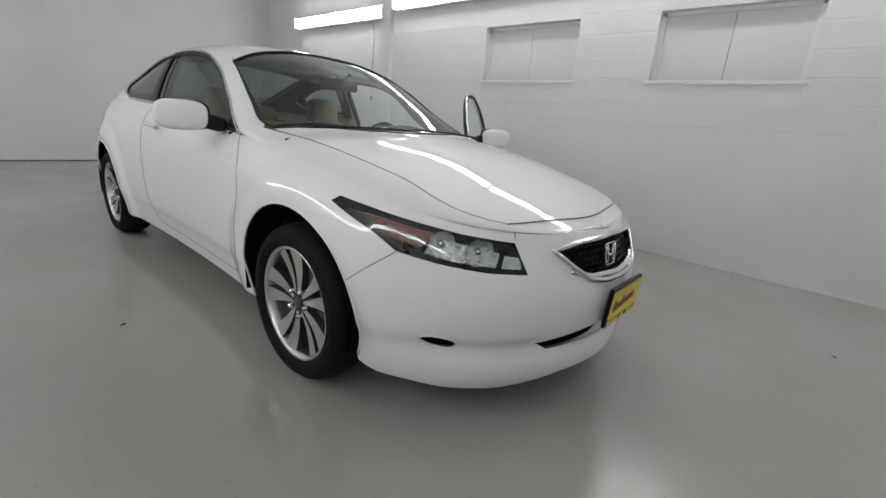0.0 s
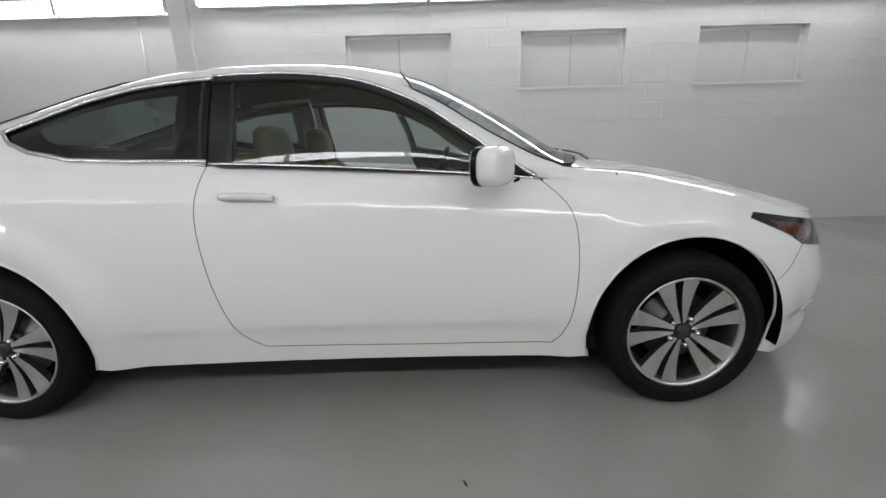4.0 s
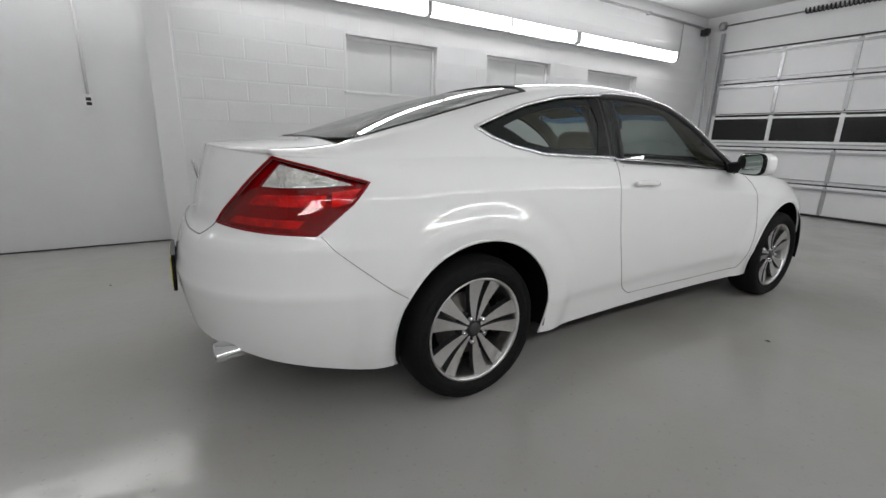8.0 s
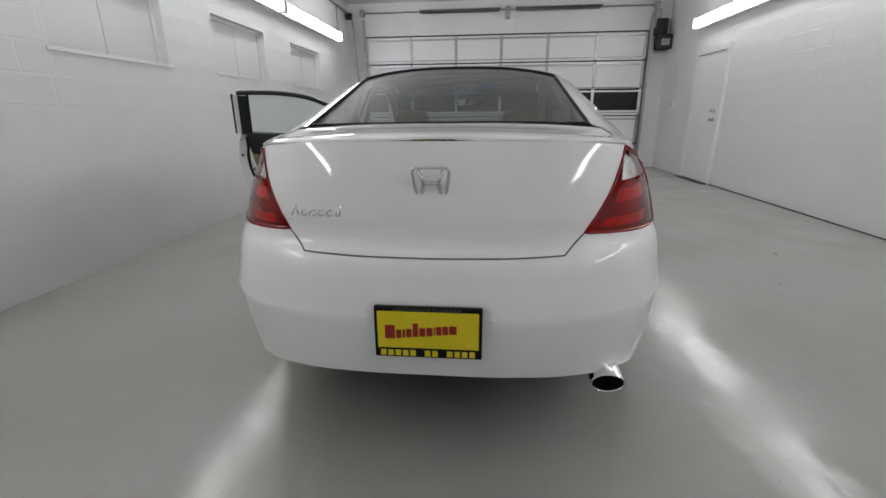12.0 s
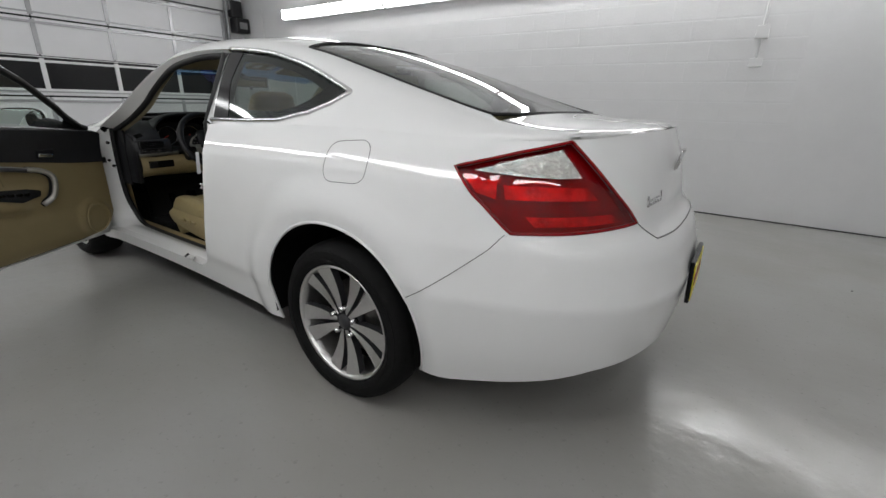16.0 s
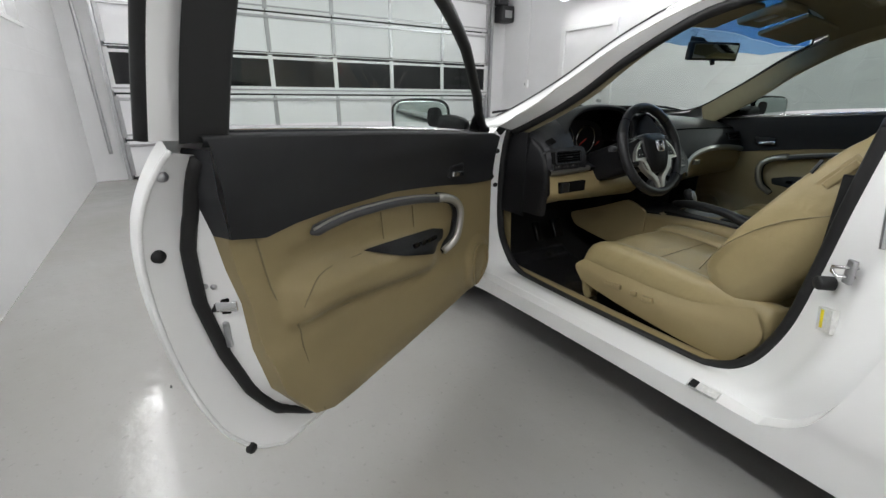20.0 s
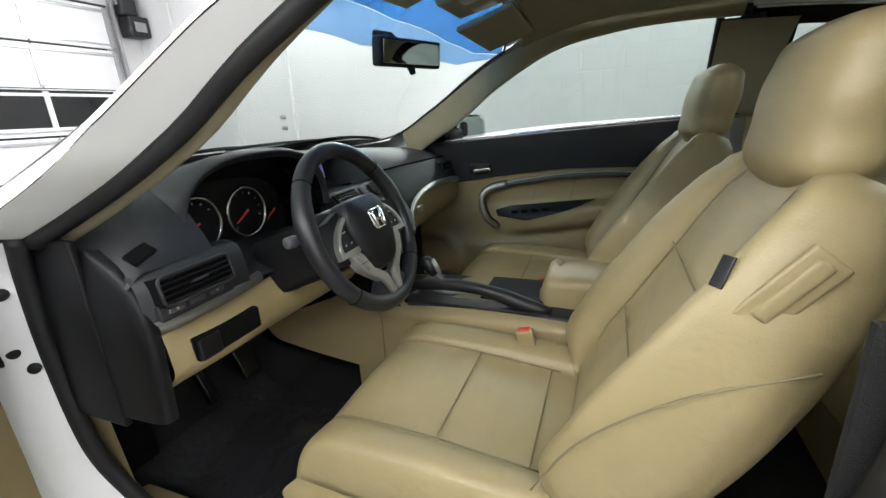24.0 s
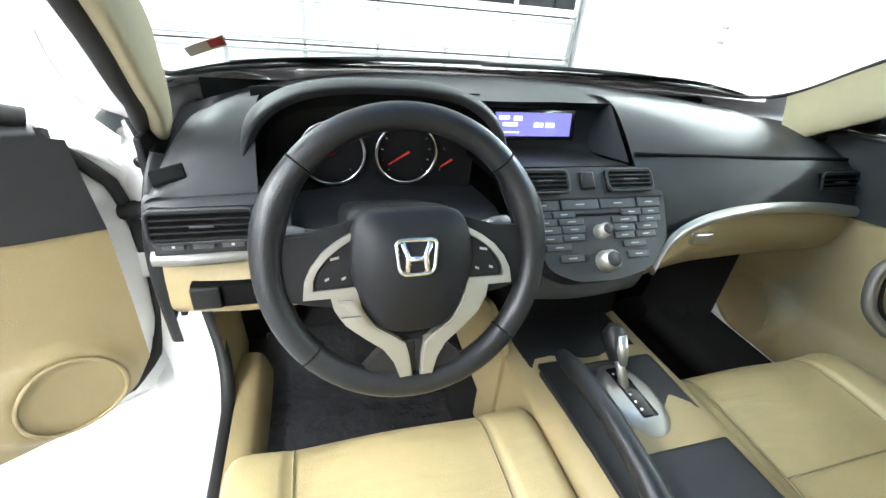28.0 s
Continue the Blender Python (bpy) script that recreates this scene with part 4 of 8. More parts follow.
fenders, quarters = [], []
for mir in (False, True):
    f = part("fender", patch(xz(fender_outline()), 0.018, side, mirror=mir), PAINT, car)
    strip = [(0.885, 0.0), (0.885, 0.985), (1.1, 0.994), (1.64, 0.994), (2.06, 0.992), (2.10, 0.5), (2.10, 0.0), (1.6, 0.0)]
    part("fender_top", patch(strip, 0.04, top, mirror=mir, aspect=3), PAINT, f)
    gap_line(side, xz(BUMPER_F), f, mir)
    gap_line(top, [(0.93, 1.0), (1.1, 1.0), (1.64, 1.0), (2.075, 1.0)], f, mir, 0.0007)
    q = part("quarter_panel", patch(xz(quarter_outline()), 0.016, side, mirror=mir), PAINT, car)
    roof_side = ([(-2.13, 0.0), (-1.3, 0.0), (-0.47, 0.0)] + win(WIN_LOW)[::-1] + win(WIN_TOP) + [(0.835, 0.0), (0.885, 0.0), (0.885, 0.5), (0.885, 1.0), (0.86, 1.05), (0.62, 1.06), (0.31, 1.08), (0.25, 1.10), (-0.8, 1.10), (-1.80, 1.10), (-1.85, 1.0), (-2.13, 1.0)])
    part("roof_side", patch(roof_side, 0.03, top, mirror=mir, aspect=2.2), PAINT, q)
    gap_line(side, xz(BUMPER_R), q, mir)
    gap_line(top, [(-1.86, 1.0), (-2.10, 1.0)], q, mir)
    # wheel arch lips and liners
    for ax in (ARCH_X, -ARCH_X - 0.008):
        lip = xz(arc(ax, ARCH_Z, ARCH_R, -17 if ax > 0 else -18, 198 if ax > 0 else 195, 40))
        pts = line_on(side, lip, 0.05, mir)
        part("arch_lip", tube(pts, 0.006, 6), PAINT, f if ax > 0 else q)
        ys = -1 if mir else 1
        bm = grid(lambda u, v, ax=ax, ys=ys: (ax + (ARCH_R + 0.004 * v) * math.cos(radians(-12 + 204 * u)), ys * (0.885 - 0.35 * v), ARCH_Z + (ARCH_R + 0.004 * v) * math.sin(radians(-12 + 204 * u))), 40, 5)
        part("wheel_well", bm, WELL, f if ax > 0 else q, "black wheel well liner")
        bm = bmesh.new()
        vs = [bm.verts.new((ax + 0.40 * math.cos(radians(a)), ys * 0.56, ARCH_Z + 0.40 * math.sin(radians(a)))) for a in range(-15, 196, 10)]
        bm.faces.new(vs)
        part("wheel_well", bm, WELL, f if ax > 0 else q)
    quarters.append(q)
    fenders.append(f)

# fuel door on the left quarter
FUEL = rounded([(-1.51, 0.875), (-1.33, 0.87), (-1.33, 1.0), (-1.50, 1.015)], 0.05, 6)
gap_line(side, xz(FUEL + FUEL[:1]), quarters[0], False, 0.0013)

# sills below and the dark underside
part("underbody", box(-1.75, 1.80, -0.70, 0.70, 0.19, 0.215, 0.01), WELL, car, "black underside")
part("tank_and_floor", box(-2.15, -1.0, -0.5, 0.5, 0.29, 0.5, 0.05), WELL, car)

# front bumper with openings
_low = [(0.0, 0.205)] + [(s_at_y(y, 0.2), z) for y, z in ((0.30, 0.20), (0.42, 0.175), (0.55, 0.155), (0.70, 0.158))] + [(s_of(1.95, 0.19), 0.165), (s_of(1.80, 0.21), 0.185), (s_of(1.725, 0.23), 0.205)]
_arch = xz(arc(ARCH_X, ARCH_Z, ARCH_R, -20, 30, 10))
_lamp = xz([(1.78, 0.592), (1.85, 0.652), (1.97, 0.628), (2.09, 0.607), (2.17, 0.60), (2.115, 0.698)])
_crest = [(s, float(np.interp(s, RIM_S, RIM_H)) + 0.001) for s in np.linspace(s_of(2.10, 0.735), 0, 14)]
_g = [(0.0, 0.545), (0.12, 0.547), (0.215, 0.562), (0.29, 0.61), (0.37, 0.672), (0.24, 0.690), (0.0, 0.697)]
GRILLE = [(s_at_y(y, z), z) for y, z in _g] + [(-s_at_y(y, z), z) for y, z in _g[-2:0:-1]]
_i = [(0.0, 0.292), (0.37, 0.296), (0.43, 0.335), (0.0, 0.352)]
INTAKE = [(s_at_y(y, z), z) for y, z in _i] + [(-s_at_y(y, z), z) for y, z in _i[-2:0:-1]]
FOGS = [[(sg * s_at_y(0.715 + 0.045 * math.cos(a), 0.33), 0.352 + 0.024 * math.sin(a) + 0.012 * math.cos(a)) for a in np.linspace(0, math.tau, 20, endpoint=False)] for sg in (1, -1)]
bumper_f = part("front_bumper", patch(both(_low + _arch + _lamp + _crest), 0.035, side2, [GRILLE, INTAKE] + FOGS), PAINT, car)
nose = [(2.055, 1.0), (2.09, 1.35), (2.12, 1.7), (2.128, 2.0)]
part("bumper_top", patch([(2.095, 0.0), (2.095, 0.5)] + both_w(nose) + [(2.095, 3.5), (2.095, 4.0)] + [(X_NOSE, 4.0 - 0.2 * k) for k in range(21)], 0.03, inner(top2, 0.003), aspect=3), PAINT, bumper_f)
HOOD_BACK = [(1.085, 2.0), (1.06, 1.6), (1.0, 1.25), (0.93, 1.015)]
hood = part("hood", patch(both_w([(0.93, 1.006), (1.5, 1.006), (2.065, 1.006), (2.114, 1.35), (2.142, 1.7), (2.15, 2.0)])[:11] + [(a, 4 - b) for a, b in HOOD_BACK[::-1]][:-1] + HOOD_BACK, 0.045, top2, aspect=3), PAINT, car, "glossy white hood")
gap_line(top2, [(2.07, 1.0), (2.117, 1.35), (2.147, 1.7), (2.154, 2.0), (2.147, 2.3), (2.117, 2.65), (2.07, 3.0)], hood, r=0.0022)

# grille: dark mesh behind a chrome surround
part("grille_back", patch(GRILLE, 0.05, inner(side2, 0.05)), WELL, bumper_f)
bm = bmesh.new()
for row in range(7):
    for col in range(-12, 13):
        y, z = col * 0.03 + (0.015 if row % 2 else 0), 0.556 + row * 0.022
        s = math.copysign(s_at_y(y, z), y)
        if inside(GRILLE, [(s, z)])[0] and inside(GRILLE, [(s * 1.07, z + 0.012)])[0]:
            c = inner(side2, 0.022)(np.array([s]), np.array([z]))[0]
            ring = [(c[0], c[1] + 0.015 * math.cos(a), c[2] + 0.011 * math.sin(a)) for a in np.linspace(0, math.tau, 6, endpoint=False)]
            tube(ring, 0.0028, 4, True, bm)
part("grille_mesh", bm, GLOSSBLACK, bumper_f, "black honeycomb grille")
gl = [tuple(p) for p in inner(side2, -0.006)(*np.array(dense(GRILLE, 0.03)).T)]
part("grille_surround", tube(gl, 0.011, 8, True), CHROME, bumper_f, "chrome grille surround")
low_bar = [tuple(p) for p in inner(side2, 0.004)(*np.array(dense([(-s_at_y(0.30, 0.6), 0.60), (-s_at_y(0.2, 0.572), 0.572), (0.0, 0.562), (s_at_y(0.2, 0.572), 0.572), (s_at_y(0.30, 0.6), 0.60)], 0.03, False)).T)]
part("grille_bar", tube(low_bar, 0.013, 8), CHROME, bumper_f)
part("intake_back", patch(INTAKE, 0.05, inner(side2, 0.07)), WELL, bumper_f)
il = [tuple(p) for p in inner(side2, 0.006)(*np.array(dense(INTAKE, 0.04)).T)]
part("intake_lip", tube(il, 0.008, 6, True), PAINT, bumper_f)
for fg in FOGS:
    part("fog_recess", patch(fg, 0.02, inner(side2, 0.025)), GLOSSBLACK, bumper_f)
    part("fog_rim", tube([tuple(p) for p in inner(side2, 0.002)(*np.array(fg).T)], 0.005, 6, True), PAINT, bumper_f)


def emblem(parent, m, w, h, k=1.0):
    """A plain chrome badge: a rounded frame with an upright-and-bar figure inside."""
    b = part("badge", tube([tuple(m @ Vector((x, 0, z))) for x, z in rounded([(-0.5 * w, 0.5 * h), (0.5 * w, 0.5 * h), (0.40 * w, -0.5 * h), (-0.40 * w, -0.5 * h)], 0.22 * h, 4)], 0.0045 * k, 6, True), CHROME, parent, "chrome badge")
    for sg in (-1, 1):
        part("badge_bar", tube([tuple(m @ Vector((sg * 0.33 * w, 0, 0.42 * h))), tuple(m @ Vector((sg * 0.20 * w, 0, 0))), tuple(m @ Vector((sg * 0.24 * w, 0, -0.42 * h)))], 0.0065 * k, 6), CHROME, b)
    part("badge_bar", tube([tuple(m @ Vector((-0.2 * w, 0, -0.05 * h))), tuple(m @ Vector((0.2 * w, 0, -0.05 * h)))], 0.006 * k, 6), CHROME, b)
    return b


emblem(bumper_f, pose(2.262, 0, 0.622, -8, 0, 90), 0.105, 0.088)


def licence_plate(parent, m, lines):
    """A dealer plate: black frame, yellow sheet with lettering shown as bars."""
    pl = part("plate_frame", moved(box(-0.158, 0.158, -0.008, 0.008, -0.080, 0.080, 0.006), m), GLOSSBLACK, parent, "black plate frame with yellow lettering", smooth=False)
    part("plate_sheet", moved(box(-0.148, 0.148, -0.011, -0.004, -0.048, 0.066, 0.001), m), YELLOW, pl, "yellow dealer plate", smooth=False)
    x = -0.125
    for k, w in enumerate((0.032, 0.018, 0.010, 0.018, 0.018, 0.02, 0.02, 0.006, 0.018, 0.018, 0.024)):
        h = 0.042 if k in (0, 4) else 0.026
        part("lettering_bar", moved(box(x, x + w - 0.003, -0.0125, -0.010, -0.018 + k * 0.0018, -0.018 + k * 0.0018 + h), m), PLATERED, pl, smooth=False)
        x += w + 0.001
    for k in range(13):
        if k not in (5, 8):
            part("lettering_bar", moved(box(-0.14 + k * 0.0218, -0.14 + k * 0.0218 + 0.016, -0.0095, -0.0075, -0.074, -0.056), m), YELLOW, pl, smooth=False)
    for k in range(16):
        part("lettering_bar", moved(box(-0.1 + k * 0.0125, -0.1 + k * 0.0125 + 0.009, -0.0095, -0.0075, 0.068, 0.075), m), ALLOYDARK, pl, smooth=False)
    return pl


licence_plate(bumper_f, pose(2.345, 0, 0.452, 4, 0, 90), 1)

# rear bumper and trunk
_rl = [(0.0, 0.365)] + [(S_END - s_at_y(y, 0.3, True), z) for y, z in ((0.30, 0.362), (0.50, 0.352), (0.68, 0.332))] + [(S_END - s_of(-2.15, 0.28), 0.30), (S_END - s_of(-1.9, 0.24), 0.243), (S_END - s_of(-1.74, 0.24), 0.24)]
_ra2 = [(S_END - s_of(x, z), z) for x, z in arc(-ARCH_X - 0.008, ARCH_Z, ARCH_R, 197, 150, 12)]
_rt = [(S_END - s_of(x, z), z) for x, z in ((-1.80, 0.60), (-1.92, 0.70), (-2.0, 0.776), (-2.15, 0.782), (-2.285, 0.797))]
LID_LOW = [(S_END - s_at_y(0.43, 0.742, True), 0.742), (S_END - s_at_y(0.25, 0.738, True), 0.738), (0.0, 0.736)]
bumper_r = part("rear_bumper", patch(both(_rl + _ra2[1:] + _rt + LID_LOW), 0.035, side2r), PAINT, car)
_lamp_in = [(S_END - s_of(x, z), z) for x, z in ((-2.285, 0.797), (-2.22, 0.90), (-2.10, 1.038))]
_lid_top = [(d, float(np.interp(S_END - d, RIM_S, RIM_H)) + 0.001) for d in np.linspace(_lamp_in[-1][0], 0, 14)]
lid = part("trunk_lid", patch(both(LID_LOW[::-1] + _lamp_in + _lid_top), 0.035, side2r), PAINT, car, "white trunk lid")
_deck = [(-1.875, 2.0), (-1.87, 1.5), (-1.86, 1.02), (-2.0, 1.015), (-2.09, 1.0), (-2.11, 0.6), (-2.13, 0.0)] + [(x, 0.0) for x in np.linspace(-2.15, X_TAIL + 0.002, 6)] + [(X_TAIL + 0.002, 0.2 * k) for k in range(1, 11)]
deck = part("deck", patch(_deck + [(a, 4 - b) for a, b in _deck[::-1]][1:-1], 0.03, top2, aspect=3), PAINT, lid)
deck.data.set_sharp_from_angle(angle=0.4)
gap_line(side2r, [_lamp_in[0]] + LID_LOW + [(-a, b) for a, b in LID_LOW[::-1]] + [(-_lamp_in[0][0], _lamp_in[0][1])], lid, r=0.0028)
gap_line(top2, [(-2.10, 1.0), (-1.862, 1.01), (-1.87, 1.5), (-1.876, 2.0), (-1.87, 2.5), (-1.862, 2.99), (-2.10, 3.0)], lid, r=0.002)
emblem(lid, pose(-2.318, 0, 0.952, 12, 0, -90), 0.112, 0.084)
# model name as slanted chrome strokes
for k in range(6):
    y0, tall = 0.435 - k * 0.0275, 0.032 if k in (0, 5) else 0.018
    x0 = -2.3045 - 0.012 * k / 5
    rise = lambda u, v: (x0 + 0.004 * v / 0.03, y0 - u, 0.845 + v)
    if k == 0:
        pts = [rise(-0.004, 0.0), rise(0.010, tall), rise(0.018, 0.0)]
    elif k == 5:
        pts = [rise(0.014, 0.004), rise(0.004, 0.0), rise(0.004, 0.014), rise(0.016, 0.012), rise(0.020, tall), rise(0.014, 0.0)]
    else:
        pts = [rise(0.018, tall * 0.9), rise(0.006, tall), rise(0.0, 0.006), rise(0.008, 0.0), rise(0.020, 0.003)]
    part("nameplate_letter", tube(pts, 0.0028, 6), CHROME, lid, "chrome lettering stroke")
licence_plate(bumper_r, pose(-2.447, 0, 0.533, -2, 0, -90), 2)
part("plate_recess", patch(rounded([(-0.2, 0.445), (0.2, 0.445), (0.2, 0.625), (-0.2, 0.625)], 0.02), 0.05, inner(side2r, -0.002)), PAINT, bumper_r)
part("exhaust_tip", lathe([(0.036, -0.2), (0.0375, -0.008), (0.039, 0.0), (0.042, 0.001), (0.0435, -0.006), (0.042, -0.22)], pose(-2.345, -0.56, 0.318, 0, 97, 180) @ Matrix.Diagonal((0.82, 1.28, 1, 1)), 36), CHROME, bumper_r, "oval chrome exhaust tip")
part("exhaust_inside", lathe([(0.0, -0.035), (0.0368, -0.030), (0.0368, -0.012)], pose(-2.345, -0.56, 0.318, 0, 97, 180) @ Matrix.Diagonal((0.82, 1.28, 1, 1)), 28), WELL, bumper_r)

# roof with sunroof, windshield, back window
SUN = [(0.06, 1.42), (-0.36, 1.42), (-0.36, 2.58), (0.06, 2.58)]
ROOF_F = [(0.30, 1.10), (0.265, 1.3), (0.235, 1.65), (0.225, 2.0)]
ROOF_B = [(-0.84, 2.0), (-0.845, 1.6), (-0.86, 1.3), (-0.90, 1.10)]
ROOF = ROOF_F + [(a, 4 - b) for a, b in ROOF_F[::-1]][1:] + [(a, 4 - b) for a, b in ROOF_B[::-1]] + ROOF_B[1:]
roof = part("roof", patch(ROOF, 0.045, top2, [rounded(SUN, 0.05)], aspect=3), PAINT, car)
part("sunroof_glass", patch(rounded([(0.055, 1.43), (-0.355, 1.43), (-0.355, 2.57), (0.055, 2.57)], 0.05), 0.05, inner(top2, 0.002), aspect=3), SUNGLASS, roof, "dark sunroof glass")
WS_BASE = [(0.93, 1.05), (1.0, 1.25), (1.06, 1.6), (1.085, 2.0)]
WS = [(0.31, 1.08), (0.62, 1.06), (0.86, 1.05)] + WS_BASE + [(a, 4 - b) for a, b in WS_BASE[::-1]][1:] + [(0.86, 2.95), (0.62, 2.94), (0.31, 2.92)] + [(a, 4 - b) for a, b in ROOF_F][1:] + ROOF_F[::-1][1:-1]
windshield = part("windshield", patch(WS, 0.05, inner(top2, 0.004), aspect=3), WSGLASS, car, "clear windshield")
part("windshield_seal", tube(line_on(top2, WS + WS[:1], 0.04), 0.005, 5), SEAL, windshield)
BL_TOP = ROOF_B[::-1]
BL_LOW = [(-1.80, 1.10), (-1.845, 1.3), (-1.865, 1.6), (-1.87, 2.0)]
BL = BL_TOP + [(a, 4 - b) for a, b in BL_TOP[::-1]][1:] + [(a, 4 - b) for a, b in BL_LOW] + BL_LOW[::-1][1:]
back_window = part("back_window", patch(BL, 0.05, inner(top2, 0.003), aspect=3), GLASS, car, "grey tinted back window")
part("window_seal", tube(line_on(top2, BL + BL[:1], 0.04), 0.006, 5), SEAL, back_window)

# cowl and wipers
part("cowl", patch([(0.93, 1.06), (1.055, 1.5), (1.082, 2.0), (1.055, 2.5), (0.93, 2.94), (0.905, 2.94), (1.032, 2.4), (1.058, 2.0), (1.032, 1.6), (0.905, 1.06)], 0.03, inner(top2, -0.003), aspect=3), BLACK, car, "black wiper cowl")
for y0, y1, x1 in ((0.62, 0.0, 0.99), (0.02, -0.60, 0.94)):
    wp = [(1.09 - 0.09 * abs(y0 + (y1 - y0) * k / 12) ** 2 - 0.03 * (k / 12), y0 + (y1 - y0) * k / 12) for k in range(13)]
    pts = [tuple(inner(top2, -0.018)(np.array([x]), np.array([w_at_y(x, y) if y > 0 else 4 - w_at_y(x, y)]))[0]) for x, y in wp]
    part("wiper", tube(pts, [0.006] * 12 + [0.003], 6), BLACK, windshield)

# side glass: quarter windows (the door windows belong to the doors)
for mir, q in zip((False, True), quarters):
    top_pts = [p for p in WIN_TOP if p[0] < -0.5] + [(-0.47, 1.345)]
    qg = win(WIN_LOW[::-1] + top_pts)
    qg[0] = (-0.47, qg[0][1])
    g = part("quarter_window", patch(qg, 0.04, inner(top, 0.006), mirror=mir, aspect=2), GLASS, q, "tinted quarter window")
    part("window_chrome", tube(line_on(top, win([(-0.47, 1.036)] + WIN_LOW[::-1] + top_pts), 0.03, mir, 0.002), 0.010, 6), CHROME, q, "chrome window trim")
    ctr = np.mean(np.array(qg), axis=0)
    hole = [(ctr[0] + 0.03 + (a - ctr[0]) * 0.66, ctr[1] - 0.02 + (c - ctr[1]) * 0.68) for a, c in qg]
    part("glass_border", patch(qg, 0.03, inner(top, 0.009), [hole], mirror=mir, aspect=2), GLOSSBLACK, g, "black printed glass border")
    part("pillar_cover", patch(win([(-0.47, 1.035), (-0.60, 1.042), (-0.55, 1.20), (-0.57, 1.338), (-0.47, 1.345)]), 0.04, inner(top, 0.004), mirror=mir, aspect=2), GLOSSBLACK, q, "gloss black pillar cover")


# lamps
for mir in (False, True):
    hl = part("headlamp", patch(xz(HEADLAMP), 0.03, inner(side, 0.085), mirror=mir), LAMPDARK, car, "headlamp with black housing, amber and clear reflectors")
    part("lens", patch(xz(HEADLAMP), 0.03, inner(side, 0.002), mirror=mir), CLEAR, hl, "clear headlamp lens").visible_shadow = False
    wall_in = inner(side, 0.085)
    edge = np.array(dense(xz(HEADLAMP), 0.03))
    o, i = side(edge[:, 0], edge[:, 1]), wall_in(edge[:, 0], edge[:, 1])
    if mir:
        o, i = o * (1, -1, 1), i * (1, -1, 1)
    bm = bmesh.new()
    ro, ri = [bm.verts.new(p) for p in o], [bm.verts.new(p) for p in i]
    for k in range(len(ro)):
        bm.faces.new((ro[k], ro[(k + 1) % len(ro)], ri[(k + 1) % len(ro)], ri[k]))
    part("housing", bm, LAMPDARK, hl)
    ys = -1 if mir else 1
    for (cx, cz, r, nm) in ((1.965, 0.686, 0.050, "low_beam"), (2.06, 0.668, 0.054, "high_beam")):
        c = inner(side, 0.02)(np.array([s_of(cx, cz)]), np.array([cz]))[0]
        d = Vector((0.88, 0.47 * ys, -0.05)).normalized()
        m = Matrix.Translation((c[0], c[1] * ys, c[2])) @ d.to_track_quat("Z", "Y").to_matrix().to_4x4()
        bowl = part(nm, lathe([(0.012, -0.045), (0.030, -0.038), (r * 0.85, -0.022), (r * 0.98, -0.010)], m, 10), FACET, hl, "bright reflector bowl")
        part("bulb_cap", lathe([(0.0, -0.012), (0.010, -0.014), (0.012, -0.03), (0.012, -0.045)], m, 16), CHROME, bowl)
    part("reflector_panel", patch(xz([(1.93, 0.715), (2.06, 0.69), (2.105, 0.672), (2.11, 0.625), (2.0, 0.64), (1.92, 0.66)]), 0.02, inner(side, 0.045), mirror=mir), FACET, hl, "bright reflector panel")
    part("amber_reflector", patch(xz([(1.70, 0.762), (1.93, 0.722), (1.91, 0.672), (1.80, 0.70)]), 0.03, inner(side, 0.014), mirror=mir), AMBER, hl, "amber side reflector")
    part("position_lamp", patch(xz([(2.11, 0.662), (2.145, 0.655), (2.155, 0.618), (2.115, 0.622)]), 0.015, inner(side, 0.012), mirror=mir), CLEARLENS, hl)
    tl = part("tail_lamp", patch(xz(TAILLAMP), 0.03, inner(side, 0.030), mirror=mir), REDDARK, car, "red tail lamp with a clear upper section")
    edge = np.array(dense(xz(TAILLAMP), 0.03))
    o, i = inner(side, 0.001)(edge[:, 0], edge[:, 1]), inner(side, 0.031)(edge[:, 0], edge[:, 1])
    if mir:
        o, i = o * (1, -1, 1), i * (1, -1, 1)
    bm = bmesh.new()
    ro, ri = [bm.verts.new(p) for p in o], [bm.verts.new(p) for p in i]
    for k in range(len(ro)):
        bm.faces.new((ro[k], ro[(k + 1) % len(ro)], ri[(k + 1) % len(ro)], ri[k]))
    part("housing", bm, REDDARK, tl)
    clear = [(-2.085, 1.018), (-1.98, 0.990), (-1.855, 0.952), (-1.98, 0.942), (-2.10, 0.938), (-2.15, 0.940)]
    red = [(-2.155, 0.934), (-2.10, 0.932), (-1.98, 0.936), (-1.845, 0.948), (-1.815, 0.953), (-1.87, 0.885), (-2.0, 0.782), (-2.15, 0.788), (-2.278, 0.802), (-2.22, 0.895)]
    # broad reflector chambers behind the cover
    for pts, dep, mt in (([(-1.95, 0.915), (-2.17, 0.912), (-2.20, 0.875), (-1.965, 0.872)], 0.018, REDCELL), ([(-1.955, 0.868), (-2.21, 0.870), (-2.235, 0.838), (-2.0, 0.832)], 0.024, REDDARK), ([(-2.03, 0.826), (-2.235, 0.832), (-2.26, 0.806), (-2.06, 0.797)], 0.016, REDCELL), ([(-1.83, 0.940), (-1.93, 0.925), (-1.94, 0.870), (-1.88, 0.885)], 0.014, REDCELL)):
        part("reflector_cell", patch(xz(pts), 0.02, inner(side, dep), mirror=mir), mt, tl, "red reflector chamber")
    part("reflector", patch(xz(clear), 0.02, inner(side, 0.016), mirror=mir), FACET, tl, "bright faceted reflector")
